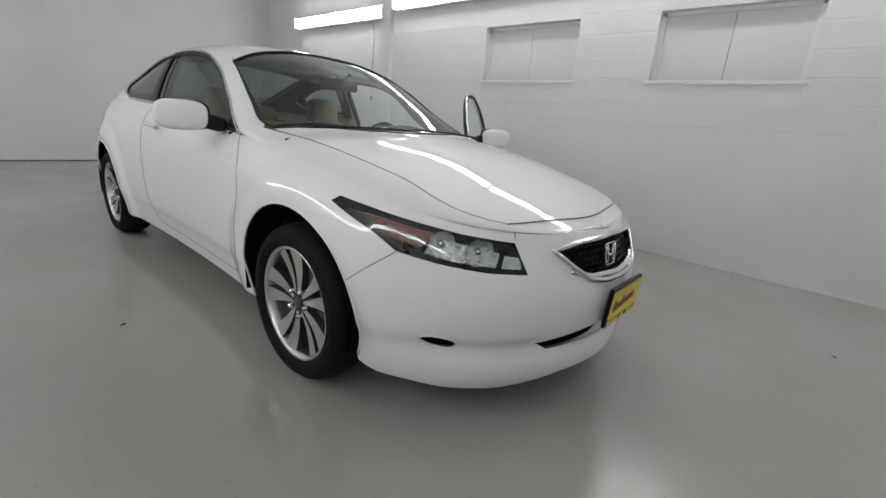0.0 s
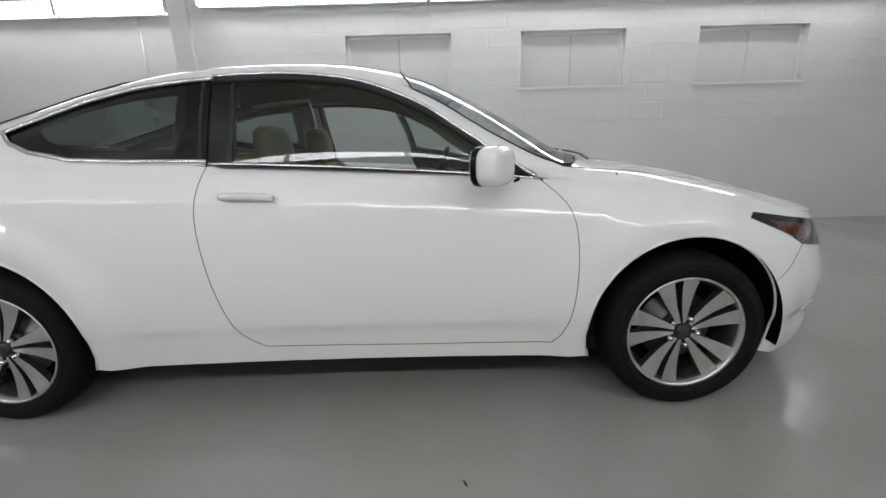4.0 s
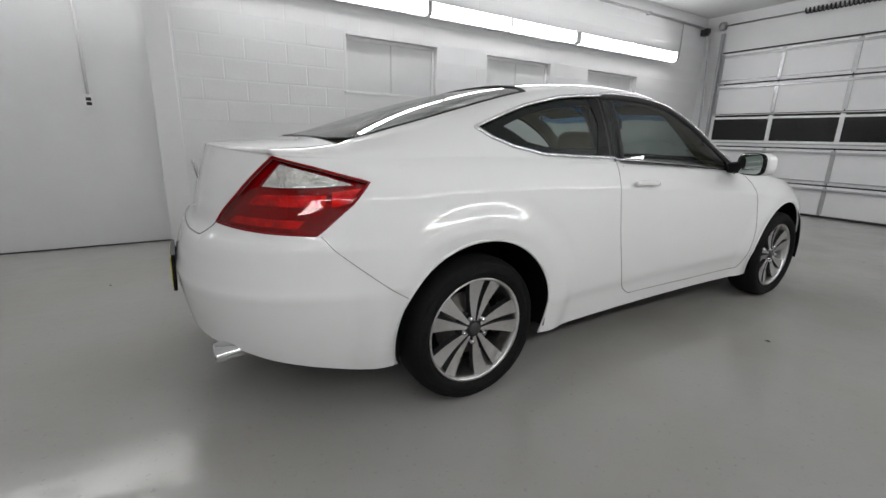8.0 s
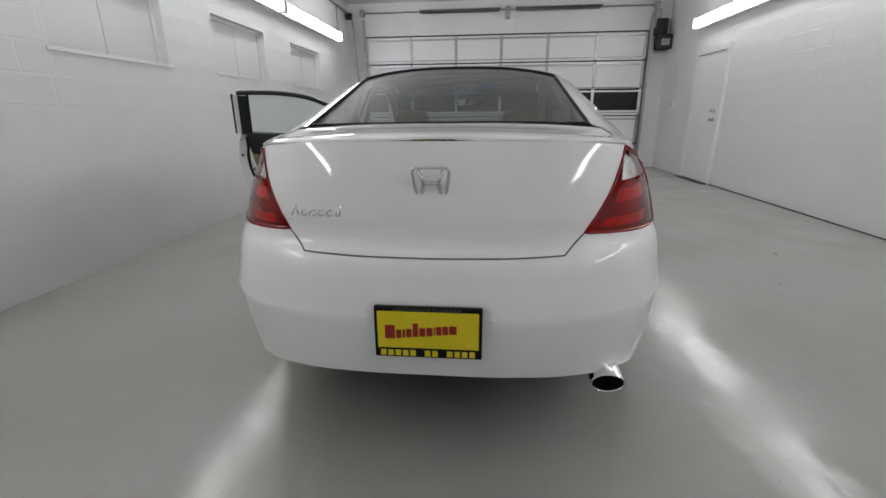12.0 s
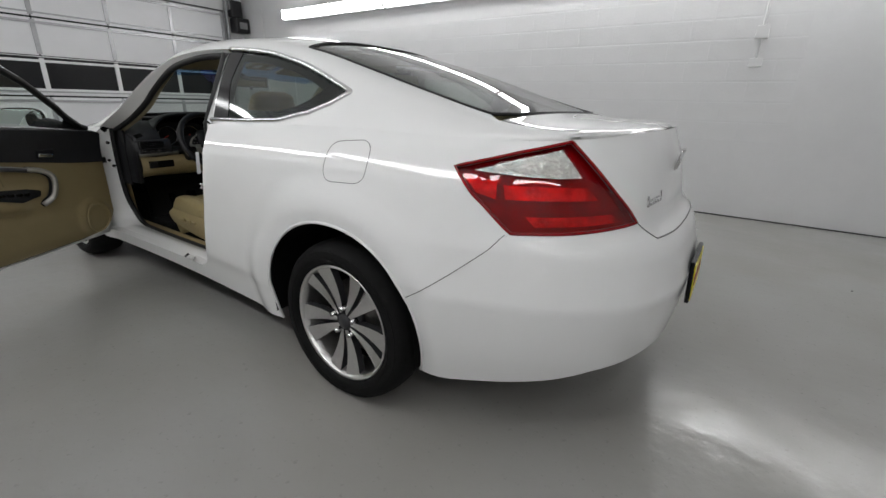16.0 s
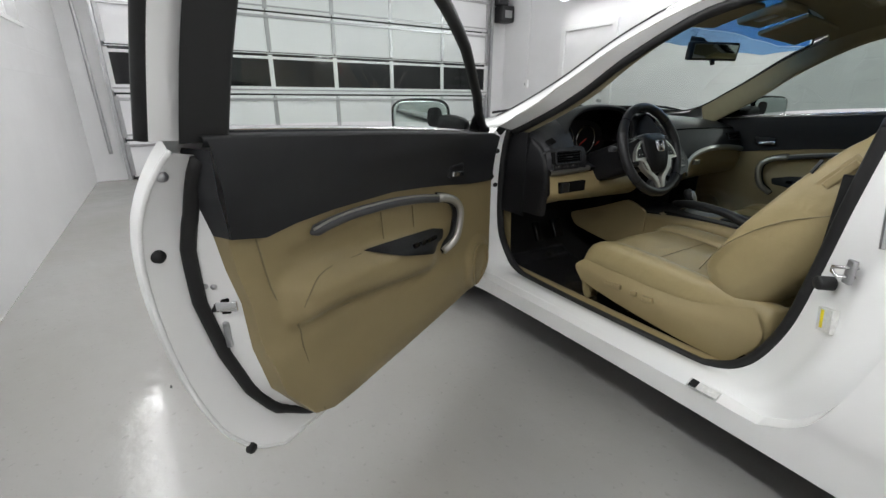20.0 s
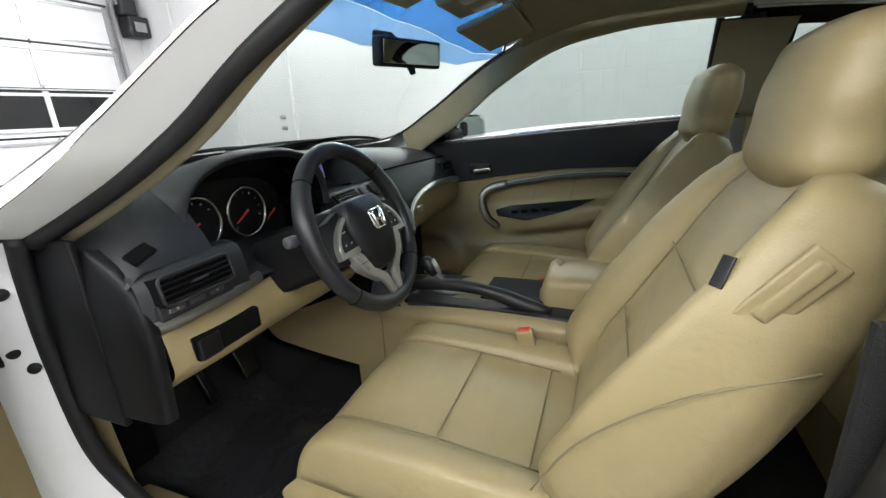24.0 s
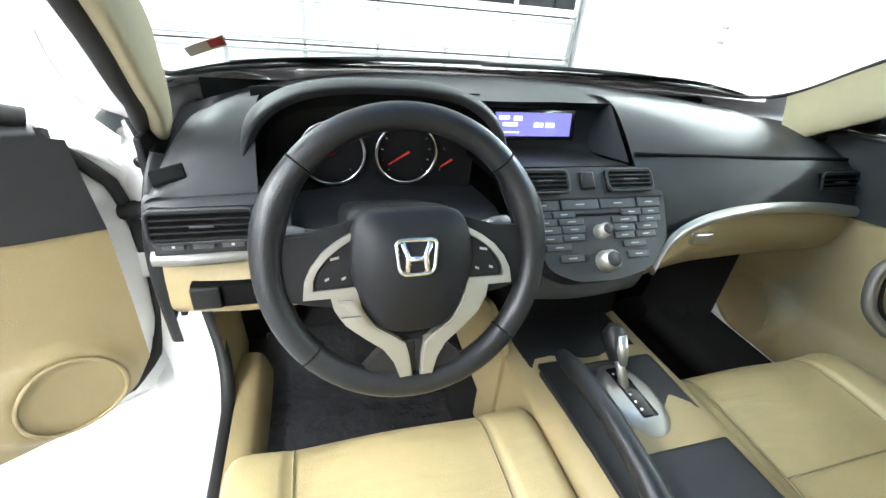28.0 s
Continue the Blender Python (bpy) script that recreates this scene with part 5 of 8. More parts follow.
    part("reversing_lens", patch(xz(clear), 0.02, inner(side, 0.0), mirror=mir), FROST, tl, "clear faceted lens").visible_shadow = False
    part("lens", patch(xz(red), 0.02, inner(side, -0.001), mirror=mir), REDGLASS, tl, "glossy red lens").visible_shadow = False
    part("bezel", tube(line_on(side, xz(TAILLAMP + TAILLAMP[:1]), 0.02, mir), 0.005, 6), REDDARK, tl)
    part("lamp_seal", tube(line_on(inner(side, 0.004), xz(TAILLAMP + TAILLAMP[:1]), 0.03, mir), 0.0055, 5), GAP, tl)


# ---- doors ----
DOOR_WIN = [(0.775, 0.952)] + [p for p in WIN_TOP[::-1][1:] if p[0] > -0.45] + [(-0.465, 1.345), (-0.465, 1.035)]
HINGE = Vector((0.86, 0.84, 0))
SWING = -60.0


def door(mir):
    """A door in its closed place; the left one is then swung open."""
    d = part("door", patch(xz(DOOR_OUT), 0.018, side, mirror=mir), PAINT, car, "white door with tan inner panel" if not mir else "closed white door")
    ys = -1 if mir else 1
    glass = [(x, w_at_z(x, z)) for x, z in DOOR_WIN]
    part("door_window", patch(glass, 0.04, inner(top, 0.010), mirror=mir, aspect=2), GLASS if mir else CLEAR, d, "raised door window")
    belt = line_on(top, [(0.79, 0.02), (0.3, 0.02), (-0.46, 0.02)], 0.05, mir, 0.003)
    part("belt_chrome", tube(belt, 0.007, 6), CHROME, d, "chrome belt trim")
    frame_pts = line_on(top, [(x, w_at_z(x, z) + 0.01) for x, z in DOOR_WIN[:-1]] , 0.04, mir, -0.014)
    part("window_frame", tube(frame_pts, 0.017, 8), SEAL, d, "black window frame")
    band = lambda x0, x1: [(x0, 0.0), (x1, 0.0), (x1, w_at_z(x1, 1.335)), (x0, w_at_z(x0, 1.335))]
    part("window_frame", patch(band(-0.46, -0.385), 0.03, inner(top, 0.030), mirror=mir, aspect=2), SEAL, d, "black window frame")
    part("window_frame", tube(line_on(top, [(-0.385, w_at_z(-0.385, 1.335)), (-0.385, 0.0)], 0.04, mir, -0.018), 0.012, 8), SEAL, d)
    part("frame_edge", patch(band(-0.50, -0.44), 0.03, inner(top, 0.018), mirror=mir, aspect=2), PAINT if not mir else SEAL, d)
    part("frame_edge", tube(line_on(top, [(-0.50, w_at_z(-0.49, 1.335)), (-0.50, 0.0)], 0.04, mir, -0.010), 0.010, 8), SEAL, d)
    part("window_chrome", tube(line_on(top, [(x, w_at_z(x, z) + 0.03) for x, z in DOOR_WIN[:-1]], 0.04, mir, 0.003), 0.007, 6), CHROME, d, "chrome window trim")
    # handle in its recess
    hp = line_on(side, xz([(-0.40, 0.905), (-0.30, 0.905), (-0.20, 0.898)]), 0.02, mir, 0.022)
    part("handle", tube(hp, [0.010] + [0.014] * (len(hp) - 2) + [0.010], 8), PAINT, d, "white door handle")
    # mirror
    m = part("mirror_housing", moved(blob(0.045, 0.108, 0.067, 0.55, 0.62), pose(0.601, ys * 0.975, 1.006, 0, 0, 27 * ys)), PAINT, d, "white door mirror")
    part("mirror_bezel", moved(blob(0.014, 0.107, 0.067, 0.4, 0.55), pose(0.5665, ys * 0.952, 1.006, 0, 0, 27 * ys)), GLOSSBLACK, m)
    part("mirror_glass", moved(blob(0.0035, 0.098, 0.058, 0.4, 0.5), pose(0.5535, ys * 0.9455, 1.006, 0, 0, 27 * ys)), MIRROR, m, "mirror glass")
    part("mirror_foot", moved(blob(0.040, 0.075, 0.036, 0.5, 0.6), pose(0.622, ys * 0.865, 0.982, 10 * ys, 0, 10 * ys)), BLACK, m, "black mirror foot")
    part("mirror_inner", moved(blob(0.038, 0.042, 0.054, 0.5, 0.6), pose(0.606, ys * 0.915, 1.008, 0, 0, 27 * ys)), BLACK, m)
    sail = [(0.775, 0.95), (0.635, 1.03), (0.625, 0.962)]
    part("mirror_sail", patch([(x, w_at_z(x, z)) for x, z in sail], 0.03, inner(top, 0.002), mirror=mir, aspect=2), BLACK, d)
    return d


door_left, door_right = sides(door)
gap_line(side, xz(FRONT_SEAM + [(0.84, 0.293), (0.3, 0.29), (-0.31, 0.30)] + REAR_SEAM), door_right, True, 0.0018)


# ---- wheels ----
def wheel():
    w = part("wheel", lathe([(0.205, -0.11), (0.218, -0.105), (0.226, -0.03), (0.222, 0.0), (0.232, 0.028), (0.236, 0.040), (0.230, 0.044), (0.222, 0.036), (0.214, 0.0), (0.200, -0.10)], None, 56), ALLOY, None, "five-double-spoke alloy wheel")
    tyre = [(0.222, -0.15), (0.25, -0.165), (0.285, -0.158), (0.308, -0.135), (0.320, -0.10), (0.323, -0.06), (0.323, -0.02), (0.319, 0.012), (0.310, 0.036), (0.294, 0.053), (0.275, 0.058), (0.255, 0.056), (0.238, 0.044), (0.228, 0.03)]
    t = part("tyre", lathe(tyre, None, 72), RUBBER, w, "black tyre")
    for r, h in ((0.262, 0.0575), (0.290, 0.055)):
        part("tyre_ring", tube([(r * math.cos(a), r * math.sin(a), h) for a in np.linspace(0, math.tau, 60, endpoint=False)], 0.0016, 4, True), RUBBER, w)
    part("barrel_back", lathe([(0.0, -0.07), (0.12, -0.075), (0.205, -0.085), (0.214, -0.02)], None, 40), WELL, w)
    part("brake_disc", lathe([(0.03, -0.045), (0.08, -0.045), (0.08, -0.055), (0.15, -0.055), (0.15, -0.062)], None, 40), DISC, w, "steel brake disc")
    for k in range(5):
        for sg in (-1, 1):
            bm = bmesh.new()
            n = 7
            for lay in (0.0, -0.035):
                for i in range(n):
                    f = i / (n - 1)
                    r = 0.036 + (0.222 - 0.036) * f
                    a0 = 0.004 + 0.013 * f
                    a1 = a0 + 0.014 + 0.058 * f
                    z = 0.018 + 0.016 * f - 0.02 * math.sin(f * math.pi) * 0.5 + lay
                    for off in (a0, a1):
                        bm.verts.new((r, sg * off, z - (0.004 if off == a1 and lay == 0 else 0)))
            bm.verts.ensure_lookup_table()
            v = bm.verts
            for i in range(n - 1):
                a, b = 2 * i, 2 * n + 2 * i
                bm.faces.new((v[a], v[a + 1], v[a + 3], v[a + 2]))
                bm.faces.new((v[b], v[b + 2], v[b + 3], v[b + 1]))
                bm.faces.new((v[a], v[a + 2], v[b + 2], v[b]))
                bm.faces.new((v[a + 1], v[b + 1], v[b + 3], v[a + 3]))
            bmesh.ops.recalc_face_normals(bm, faces=bm.faces[:])
            for fc in bm.faces:
                fc.material_index = 0 if abs(fc.normal.z) > 0.6 else 1
            moved(bm, pose(0, 0, 0, 0, 0, 90 + 72 * k))
            sp = part("spoke", bm, ALLOY, w, smooth=False)
            sp.data.materials.append(ALLOYDARK)
        a = radians(90 + 36 + 72 * k)
        part("lug_nut", lathe([(0, 0.034), (0.009, 0.032), (0.0105, 0.02), (0.0105, 0.0)], Matrix.Translation((0.057 * math.cos(a), 0.057 * math.sin(a), 0)), 10), CHROME, w)
    part("hub", lathe([(0.0, 0.012), (0.040, 0.010), (0.066, -0.004), (0.070, -0.03)], None, 36), ALLOYDARK, w)
    part("centre_cap", lathe([(0.0, 0.026), (0.022, 0.025), (0.028, 0.021), (0.030, 0.005)], None, 28), ALLOYDARK, w, "grey centre cap")
    return w


first = wheel()
first.parent = car
ROLL = {(1, 1): 10, (1, -1): 12, (-1, 1): 0, (-1, -1): -12}
WHEELS = []
for fx in (1, -1):
    for fy in (1, -1):
        m = pose(fx * AXLE, fy * 0.835, 0.323) @ pose(0, 0, 0, -90 * fy, 0, 0) @ pose(0, 0, 0, 0, 0, ROLL[(fx, fy)])
        WHEELS.append(m)
first.matrix_basis = WHEELS[0]
for m in WHEELS[1:]:
    copy_thing(first, m)


# ---- cabin ----
def loft(sections, nu, nv, bm=None, close_v=False, caps=False):
    """A smooth sheet through sections: (place along, [(x, y, z) ...]) with the same number of points each."""
    at = [a for a, _ in sections]
    k = len(sections[0][1])
    arr = np.array([p for _, p in sections], float)
    us = np.linspace(at[0], at[-1], nu)
    idx = np.arange(k + (3 if close_v else 0))
    vs = np.linspace(0, k, nv + 1)[:-1] + (1 if close_v else 0) if close_v else np.linspace(0, k - 1, nv)
    rows = []
    cols = np.stack([np.stack([curve(list(zip(at, arr[:, i, c])))(us) for c in range(3)], -1) for i in range(k)], 1)
    for r in cols:
        if close_v:
            r = np.concatenate([r[-1:], r, r[:2]], 0)
        rows.append(np.stack([curve(list(zip(idx, r[:, c])))(vs) for c in range(3)], -1))
    own = bmesh.new()
    vv = [[own.verts.new(p) for p in r] for r in rows]
    for a, b in zip(vv, vv[1:]):
        n = len(a)
        for j in range(n if close_v else n - 1):
            own.faces.new((a[j], a[(j + 1) % n], b[(j + 1) % n], b[j]))
    if caps:
        for r in (vv[0], vv[-1]):
            c = own.verts.new(sum((v.co for v in r), Vector()) / len(r))
            for j in range(len(r)):
                own.faces.new((r[j], r[(j + 1) % len(r)], c))
    bmesh.ops.recalc_face_normals(own, faces=own.faces[:])
    return joined(bm, own)


def smooth_pts(pts, n=24):
    k = np.arange(len(pts))
    q = np.linspace(0, len(pts) - 1, n)
    return [tuple(p) for p in np.stack([curve(list(zip(k, [p[c] for p in pts])))(q) for c in range(3)], -1)]


def across(y, pts):
    return (y, [(x, y, z) for x, z in pts])


dash = part("dashboard", loft([
    across(-0.80, [(0.86, 0.928), (0.80, 0.940), (0.71, 0.928), (0.635, 0.900), (0.595, 0.86), (0.575, 0.80)]),
    across(-0.50, [(0.99, 0.940), (0.88, 0.965), (0.74, 0.956), (0.645, 0.920), (0.605, 0.87), (0.578, 0.812)]),
    across(-0.30, [(1.03, 0.948), (0.90, 0.978), (0.77, 0.972), (0.668, 0.928), (0.620, 0.865), (0.588, 0.775)]),
    across(-0.175, [(1.05, 0.950), (0.90, 0.980), (0.785, 0.981), (0.678, 0.902), (0.630, 0.845), (0.595, 0.725)])], 40, 40), DASH, car, "charcoal dashboard with grain")
part("dash_pad", loft([
    across(0.545, [(0.99, 0.942), (0.88, 0.968), (0.75, 0.975), (0.672, 0.948), (0.632, 0.902), (0.612, 0.868)]),
    across(0.60, [(0.96, 0.936), (0.86, 0.958), (0.735, 0.964), (0.662, 0.936), (0.626, 0.896), (0.609, 0.867)]),
    (0.65, [(0.92, 0.645, 0.926), (0.82, 0.643, 0.940), (0.718, 0.642, 0.940), (0.654, 0.644, 0.916), (0.621, 0.648, 0.886), (0.606, 0.652, 0.866)]),
    (0.69, [(0.89, 0.680, 0.910), (0.80, 0.676, 0.918), (0.71, 0.676, 0.912), (0.652, 0.680, 0.892), (0.622, 0.686, 0.872), (0.606, 0.692, 0.864)]),
    (0.71, [(0.89, 0.704, 0.87), (0.80, 0.702, 0.875), (0.715, 0.702, 0.872), (0.665, 0.704, 0.862), (0.635, 0.706, 0.852), (0.615, 0.709, 0.846)])], 26, 36), DASH, dash)
part("vent_panel", loft([
    across(0.50, [(0.640, 0.868), (0.608, 0.866), (0.592, 0.850), (0.584, 0.815), (0.582, 0.786)]),
    across(0.60, [(0.636, 0.868), (0.604, 0.865), (0.588, 0.848), (0.580, 0.815), (0.580, 0.786)]),
    across(0.68, [(0.634, 0.866), (0.604, 0.862), (0.590, 0.846), (0.584, 0.815), (0.584, 0.786)]),
    (0.71, [(0.64, 0.704, 0.862), (0.618, 0.704, 0.858), (0.605, 0.705, 0.842), (0.600, 0.706, 0.815), (0.600, 0.706, 0.786)])], 24, 20), DASH, dash)
part("dash_deck", loft([across(0.715, [(0.99, 0.912), (0.88, 0.900), (0.74, 0.866)]), across(0.60, [(1.00, 0.946), (0.88, 0.944), (0.74, 0.940)]), across(0.35, [(1.045, 0.982), (0.93, 0.980), (0.76, 0.985)]), across(0.12, [(1.06, 0.986), (0.95, 0.983), (0.74, 0.988)]),
                        across(-0.05, [(1.06, 0.987), (0.96, 0.983), (0.815, 0.975)]), across(-0.19, [(1.055, 0.984), (0.93, 0.981), (0.795, 0.979)]), across(-0.45, [(1.02, 0.968), (0.90, 0.968), (0.80, 0.958)]), across(-0.70, [(0.94, 0.945), (0.88, 0.944), (0.80, 0.932)])], 48, 16), DASH, dash)
part("dash_seam", tube(smooth_pts([(0.674, -0.178, 0.905), (0.649, -0.30, 0.908), (0.6305, -0.5, 0.908), (0.631, -0.74, 0.903)], 24), 0.0042, 8), WELL, dash)
# passenger end cap and driver end cap by the doors
for y in (0.705, -0.80):
    bm = bmesh.new()
    vs = [bm.verts.new((x, y, z)) for x, z in ((0.87, 0.89), (0.80, 0.895), (0.715, 0.885), (0.66, 0.868), (0.625, 0.84), (0.60, 0.796), (0.59, 0.68), (0.70, 0.60), (0.87, 0.60))]
    bm.faces.new(vs)
    part("end_panel", bm, BLACK, dash, smooth=False)


def binnacle():
    """The hood over the instruments, with its dark recess and dials."""
    def ring(x, w, h, zc=0.865, n=26):
        return [(x, 0.345 - w * math.copysign(abs(math.cos(a)) ** 0.7, math.cos(a)), zc + h * abs(math.sin(a)) ** 0.75) for a in np.linspace(math.pi, 0, n)]
    b = part("instrument_hood", loft([(0, ring(0.655, 0.212, 0.145)), (0.5, ring(0.64, 0.222, 0.158)), (1.2, ring(0.67, 0.232, 0.166)), (2.5, ring(0.80, 0.240, 0.136)), (3.5, ring(0.93, 0.22, 0.098))], 22, 40), DASH, dash, "hood over the instruments")
    part("recess", loft([(0, ring(0.655, 0.212, 0.145)), (1, ring(0.70, 0.205, 0.130)), (2, ring(0.80, 0.20, 0.095))], 10, 40), GLOSSBLACK, b)
    bm = bmesh.new()
    vs = [bm.verts.new(p) for p in ((0.80, 0.56, 0.78), (0.80, 0.13, 0.78), (0.80, 0.13, 0.99), (0.80, 0.56, 0.99))]
    bm.faces.new(vs)
    part("instrument_face", bm, BLACK, b, smooth=False)
    for y, r in ((0.425, 0.062), (0.278, 0.062), (0.185, 0.035)):
        zc = 0.872 if r > 0.05 else 0.855
        if r > 0.05:
            part("dial_ring", tube([(0.786, y + r * math.cos(a), zc + r * math.sin(a)) for a in np.linspace(0, math.tau, 40, endpoint=False)], 0.0045, 6, True), CHROME, b, "bright dial ring")
        for k in range(11 if r > 0.05 else 5):
            a = radians(225 - 27 * k)
            part("dial_mark", tube([(0.79, y - rr * math.cos(a), zc + rr * math.sin(a)) for rr in (r * 0.74, r * 0.86)], 0.0014, 4), CHROME, b)
        a = radians(32)
        part("needle", tube([(0.785, y - 0.006 * math.cos(a), zc + 0.006 * math.sin(a)), (0.785, y + r * 0.70 * math.cos(a), zc - r * 0.70 * math.sin(a))], [0.0026, 0.0014], 5), NEEDLE, b, "red needle")
    part("lower_cover", loft([across(0.57, [(0.70, 0.82), (0.62, 0.80), (0.587, 0.79)]), across(0.35, [(0.81, 0.80), (0.66, 0.80), (0.587, 0.775)]), across(0.12, [(0.81, 0.79), (0.66, 0.80), (0.60, 0.77)])], 16, 12), DASH, b)


binnacle()


def frame_m(origin, right, up):
    """A pose whose x runs right, z up and y into the panel."""
    r, u = Vector(right).normalized(), Vector(up).normalized()
    i = u.cross(r).normalized()
    u = r.cross(i).normalized()
    m = Matrix((r, i, u)).transposed().to_4x4()
    m.translation = Vector(origin)
    return m


def vent(parent, m, w, h, blades=4):
    """An air vent: dark box, surround and blades, in the panel frame m."""
    m = m @ Matrix.Translation((0, -0.006, 0))
    v = part("air_vent", moved(box(-w / 2, w / 2, 0.006, 0.03, -h / 2, h / 2), m), WELL, parent, "black slatted air vent", smooth=False)
    pts = [tuple(m @ Vector((x, 0.0, z))) for x, z in rounded([(-w / 2, -h / 2), (w / 2, -h / 2), (w / 2, h / 2), (-w / 2, h / 2)], 0.012, 3)]
    part("surround", tube(pts, 0.0032, 6, True), DASH, v)
    for k in range(blades):
        z = -h / 2 + h * (k + 0.6) / blades
        part("blade", moved(box(-w / 2 + 0.003, w / 2 - 0.003, -0.002, 0.008, z - 0.0013, z + 0.0013), m), BLACK, v, smooth=False)
    part("tab", moved(box(-0.016, 0.016, -0.005, 0.004, -0.002, 0.002, 0.0015), m), BUTTON, v)
    return v


RIGHT = (0, -1, 0)
vent(dash, frame_m((0.573, 0.620, 0.836), RIGHT, (0.20, 0, 1)), 0.140, 0.048, 5)
vent(dash, frame_m((0.595, -0.690, 0.862), RIGHT, (0.35, 0.06, 1)), 0.12, 0.042, 4)
part("side_vent", moved(box(-0.024, 0.024, -0.002, 0.006, -0.013, 0.013, 0.004), frame_m((0.6275, 0.666, 0.893), (0.20, -1, 0.25), (0.75, 0.1, 0.7))), WELL, dash, "small dark demister vent")
part("side_vent", moved(box(-0.05, 0.05, -0.004, 0.006, -0.012, 0.012, 0.004), frame_m((0.70, -0.76, 0.94), RIGHT, (2.5, 0, 1))), WELL, dash)
part("switch_plate", moved(box(-0.07, 0.075, -0.003, 0.01, -0.014, 0.014, 0.003), frame_m((0.581, 0.622, 0.800), RIGHT, (0.2, 0, 1))), DASH, dash)
for k in range(3):
    part("switch", moved(box(-0.015, 0.015, -0.006, 0.0, -0.005, 0.005, 0.002), frame_m((0.580, 0.665 - 0.04 * k, 0.800), RIGHT, (0.2, 0, 1))), DASHGREY, dash)
    if k != 1:
        part("marking", moved(box(-0.002, 0.002, -0.007, -0.005, -0.0016, 0.0016), frame_m((0.580, 0.665 - 0.04 * k, 0.800), RIGHT, (0.2, 0, 1))), ALLOY, dash, smooth=False)


def strip(name, pts, half, mat, parent, thick=0.010, label=""):
    """A flat moulding along points, half wide up and down."""
    bm = bmesh.new()
    rows = []
    for p, h in zip(pts, half if isinstance(half, (list, tuple)) else [half] * len(pts)):
        x, y, z = p
        rows.append([bm.verts.new(q) for q in ((x, y, z - h), (x - thick, y, z - h * 0.6), (x - thick * 1.2, y, z), (x - thick, y, z + h * 0.6), (x, y, z + h))])
    for a, b in zip(rows, rows[1:]):
        for j in range(4):
            bm.faces.new((a[j], a[j + 1], b[j + 1], b[j]))
    bmesh.ops.recalc_face_normals(bm, faces=bm.faces[:])
    return part(name, bm, mat, parent, label)


# driver's trim is darkened in colour for the shade there; passenger's stays satin
strip("silver_trim", smooth_pts([(0.588, 0.700, 0.776), (0.580, 0.64, 0.777), (0.585, 0.54, 0.778), (0.60, 0.46, 0.778)]), 0.0125, SATINSHADE, dash, label="satin silver dash trim")
strip("silver_trim", smooth_pts([(0.545, -0.195, 0.70), (0.572, -0.245, 0.755), (0.580, -0.33, 0.793), (0.578, -0.46, 0.812), (0.576, -0.64, 0.808), (0.572, -0.80, 0.79)], 30), [0.010] * 4 + [0.014] * 26, SATIN, dash, label="satin silver dash trim")

lower = part("lower_dash", loft([
    across(0.692, [(0.592, 0.765), (0.585, 0.72), (0.592, 0.675), (0.68, 0.62), (0.86, 0.60)]),
    across(0.60, [(0.585, 0.763), (0.568, 0.72), (0.575, 0.675), (0.66, 0.635), (0.86, 0.60)]),
    across(0.45, [(0.60, 0.765), (0.575, 0.72), (0.585, 0.672), (0.66, 0.63), (0.86, 0.60)]),
    across(0.12, [(0.62, 0.76), (0.585, 0.71), (0.59, 0.66), (0.66, 0.62), (0.86, 0.60)])], 30, 24), TANPLASTIC, dash, "tan lower dash panel")
part("coin_pocket", box(0.562, 0.60, 0.512, 0.655, 0.694, 0.737, 0.004), WELL, lower, "dark open pocket", smooth=False)
part("switch_block", box(0.556, 0.575, 0.612, 0.655, 0.696, 0.735, 0.004), BLACK, lower)
glove = part("glovebox", loft([
    across(-0.215, [(0.585, 0.70), (0.58, 0.67), (0.66, 0.60), (0.86, 0.58)]),
    across(-0.32, [(0.590, 0.775), (0.585, 0.70), (0.66, 0.63), (0.86, 0.60)]),
    across(-0.50, [(0.588, 0.80), (0.585, 0.72), (0.65, 0.65), (0.86, 0.62)]),
    across(-0.80, [(0.582, 0.785), (0.580, 0.72), (0.64, 0.66), (0.86, 0.63)])], 30, 20), TANPLASTIC, dash, "tan glovebox")
part("latch", moved(box(-0.025, 0.025, -0.006, 0.006, -0.012, 0.012, 0.004), frame_m((0.578, -0.335, 0.748), RIGHT, (0, 0, 1))), SATIN, glove)


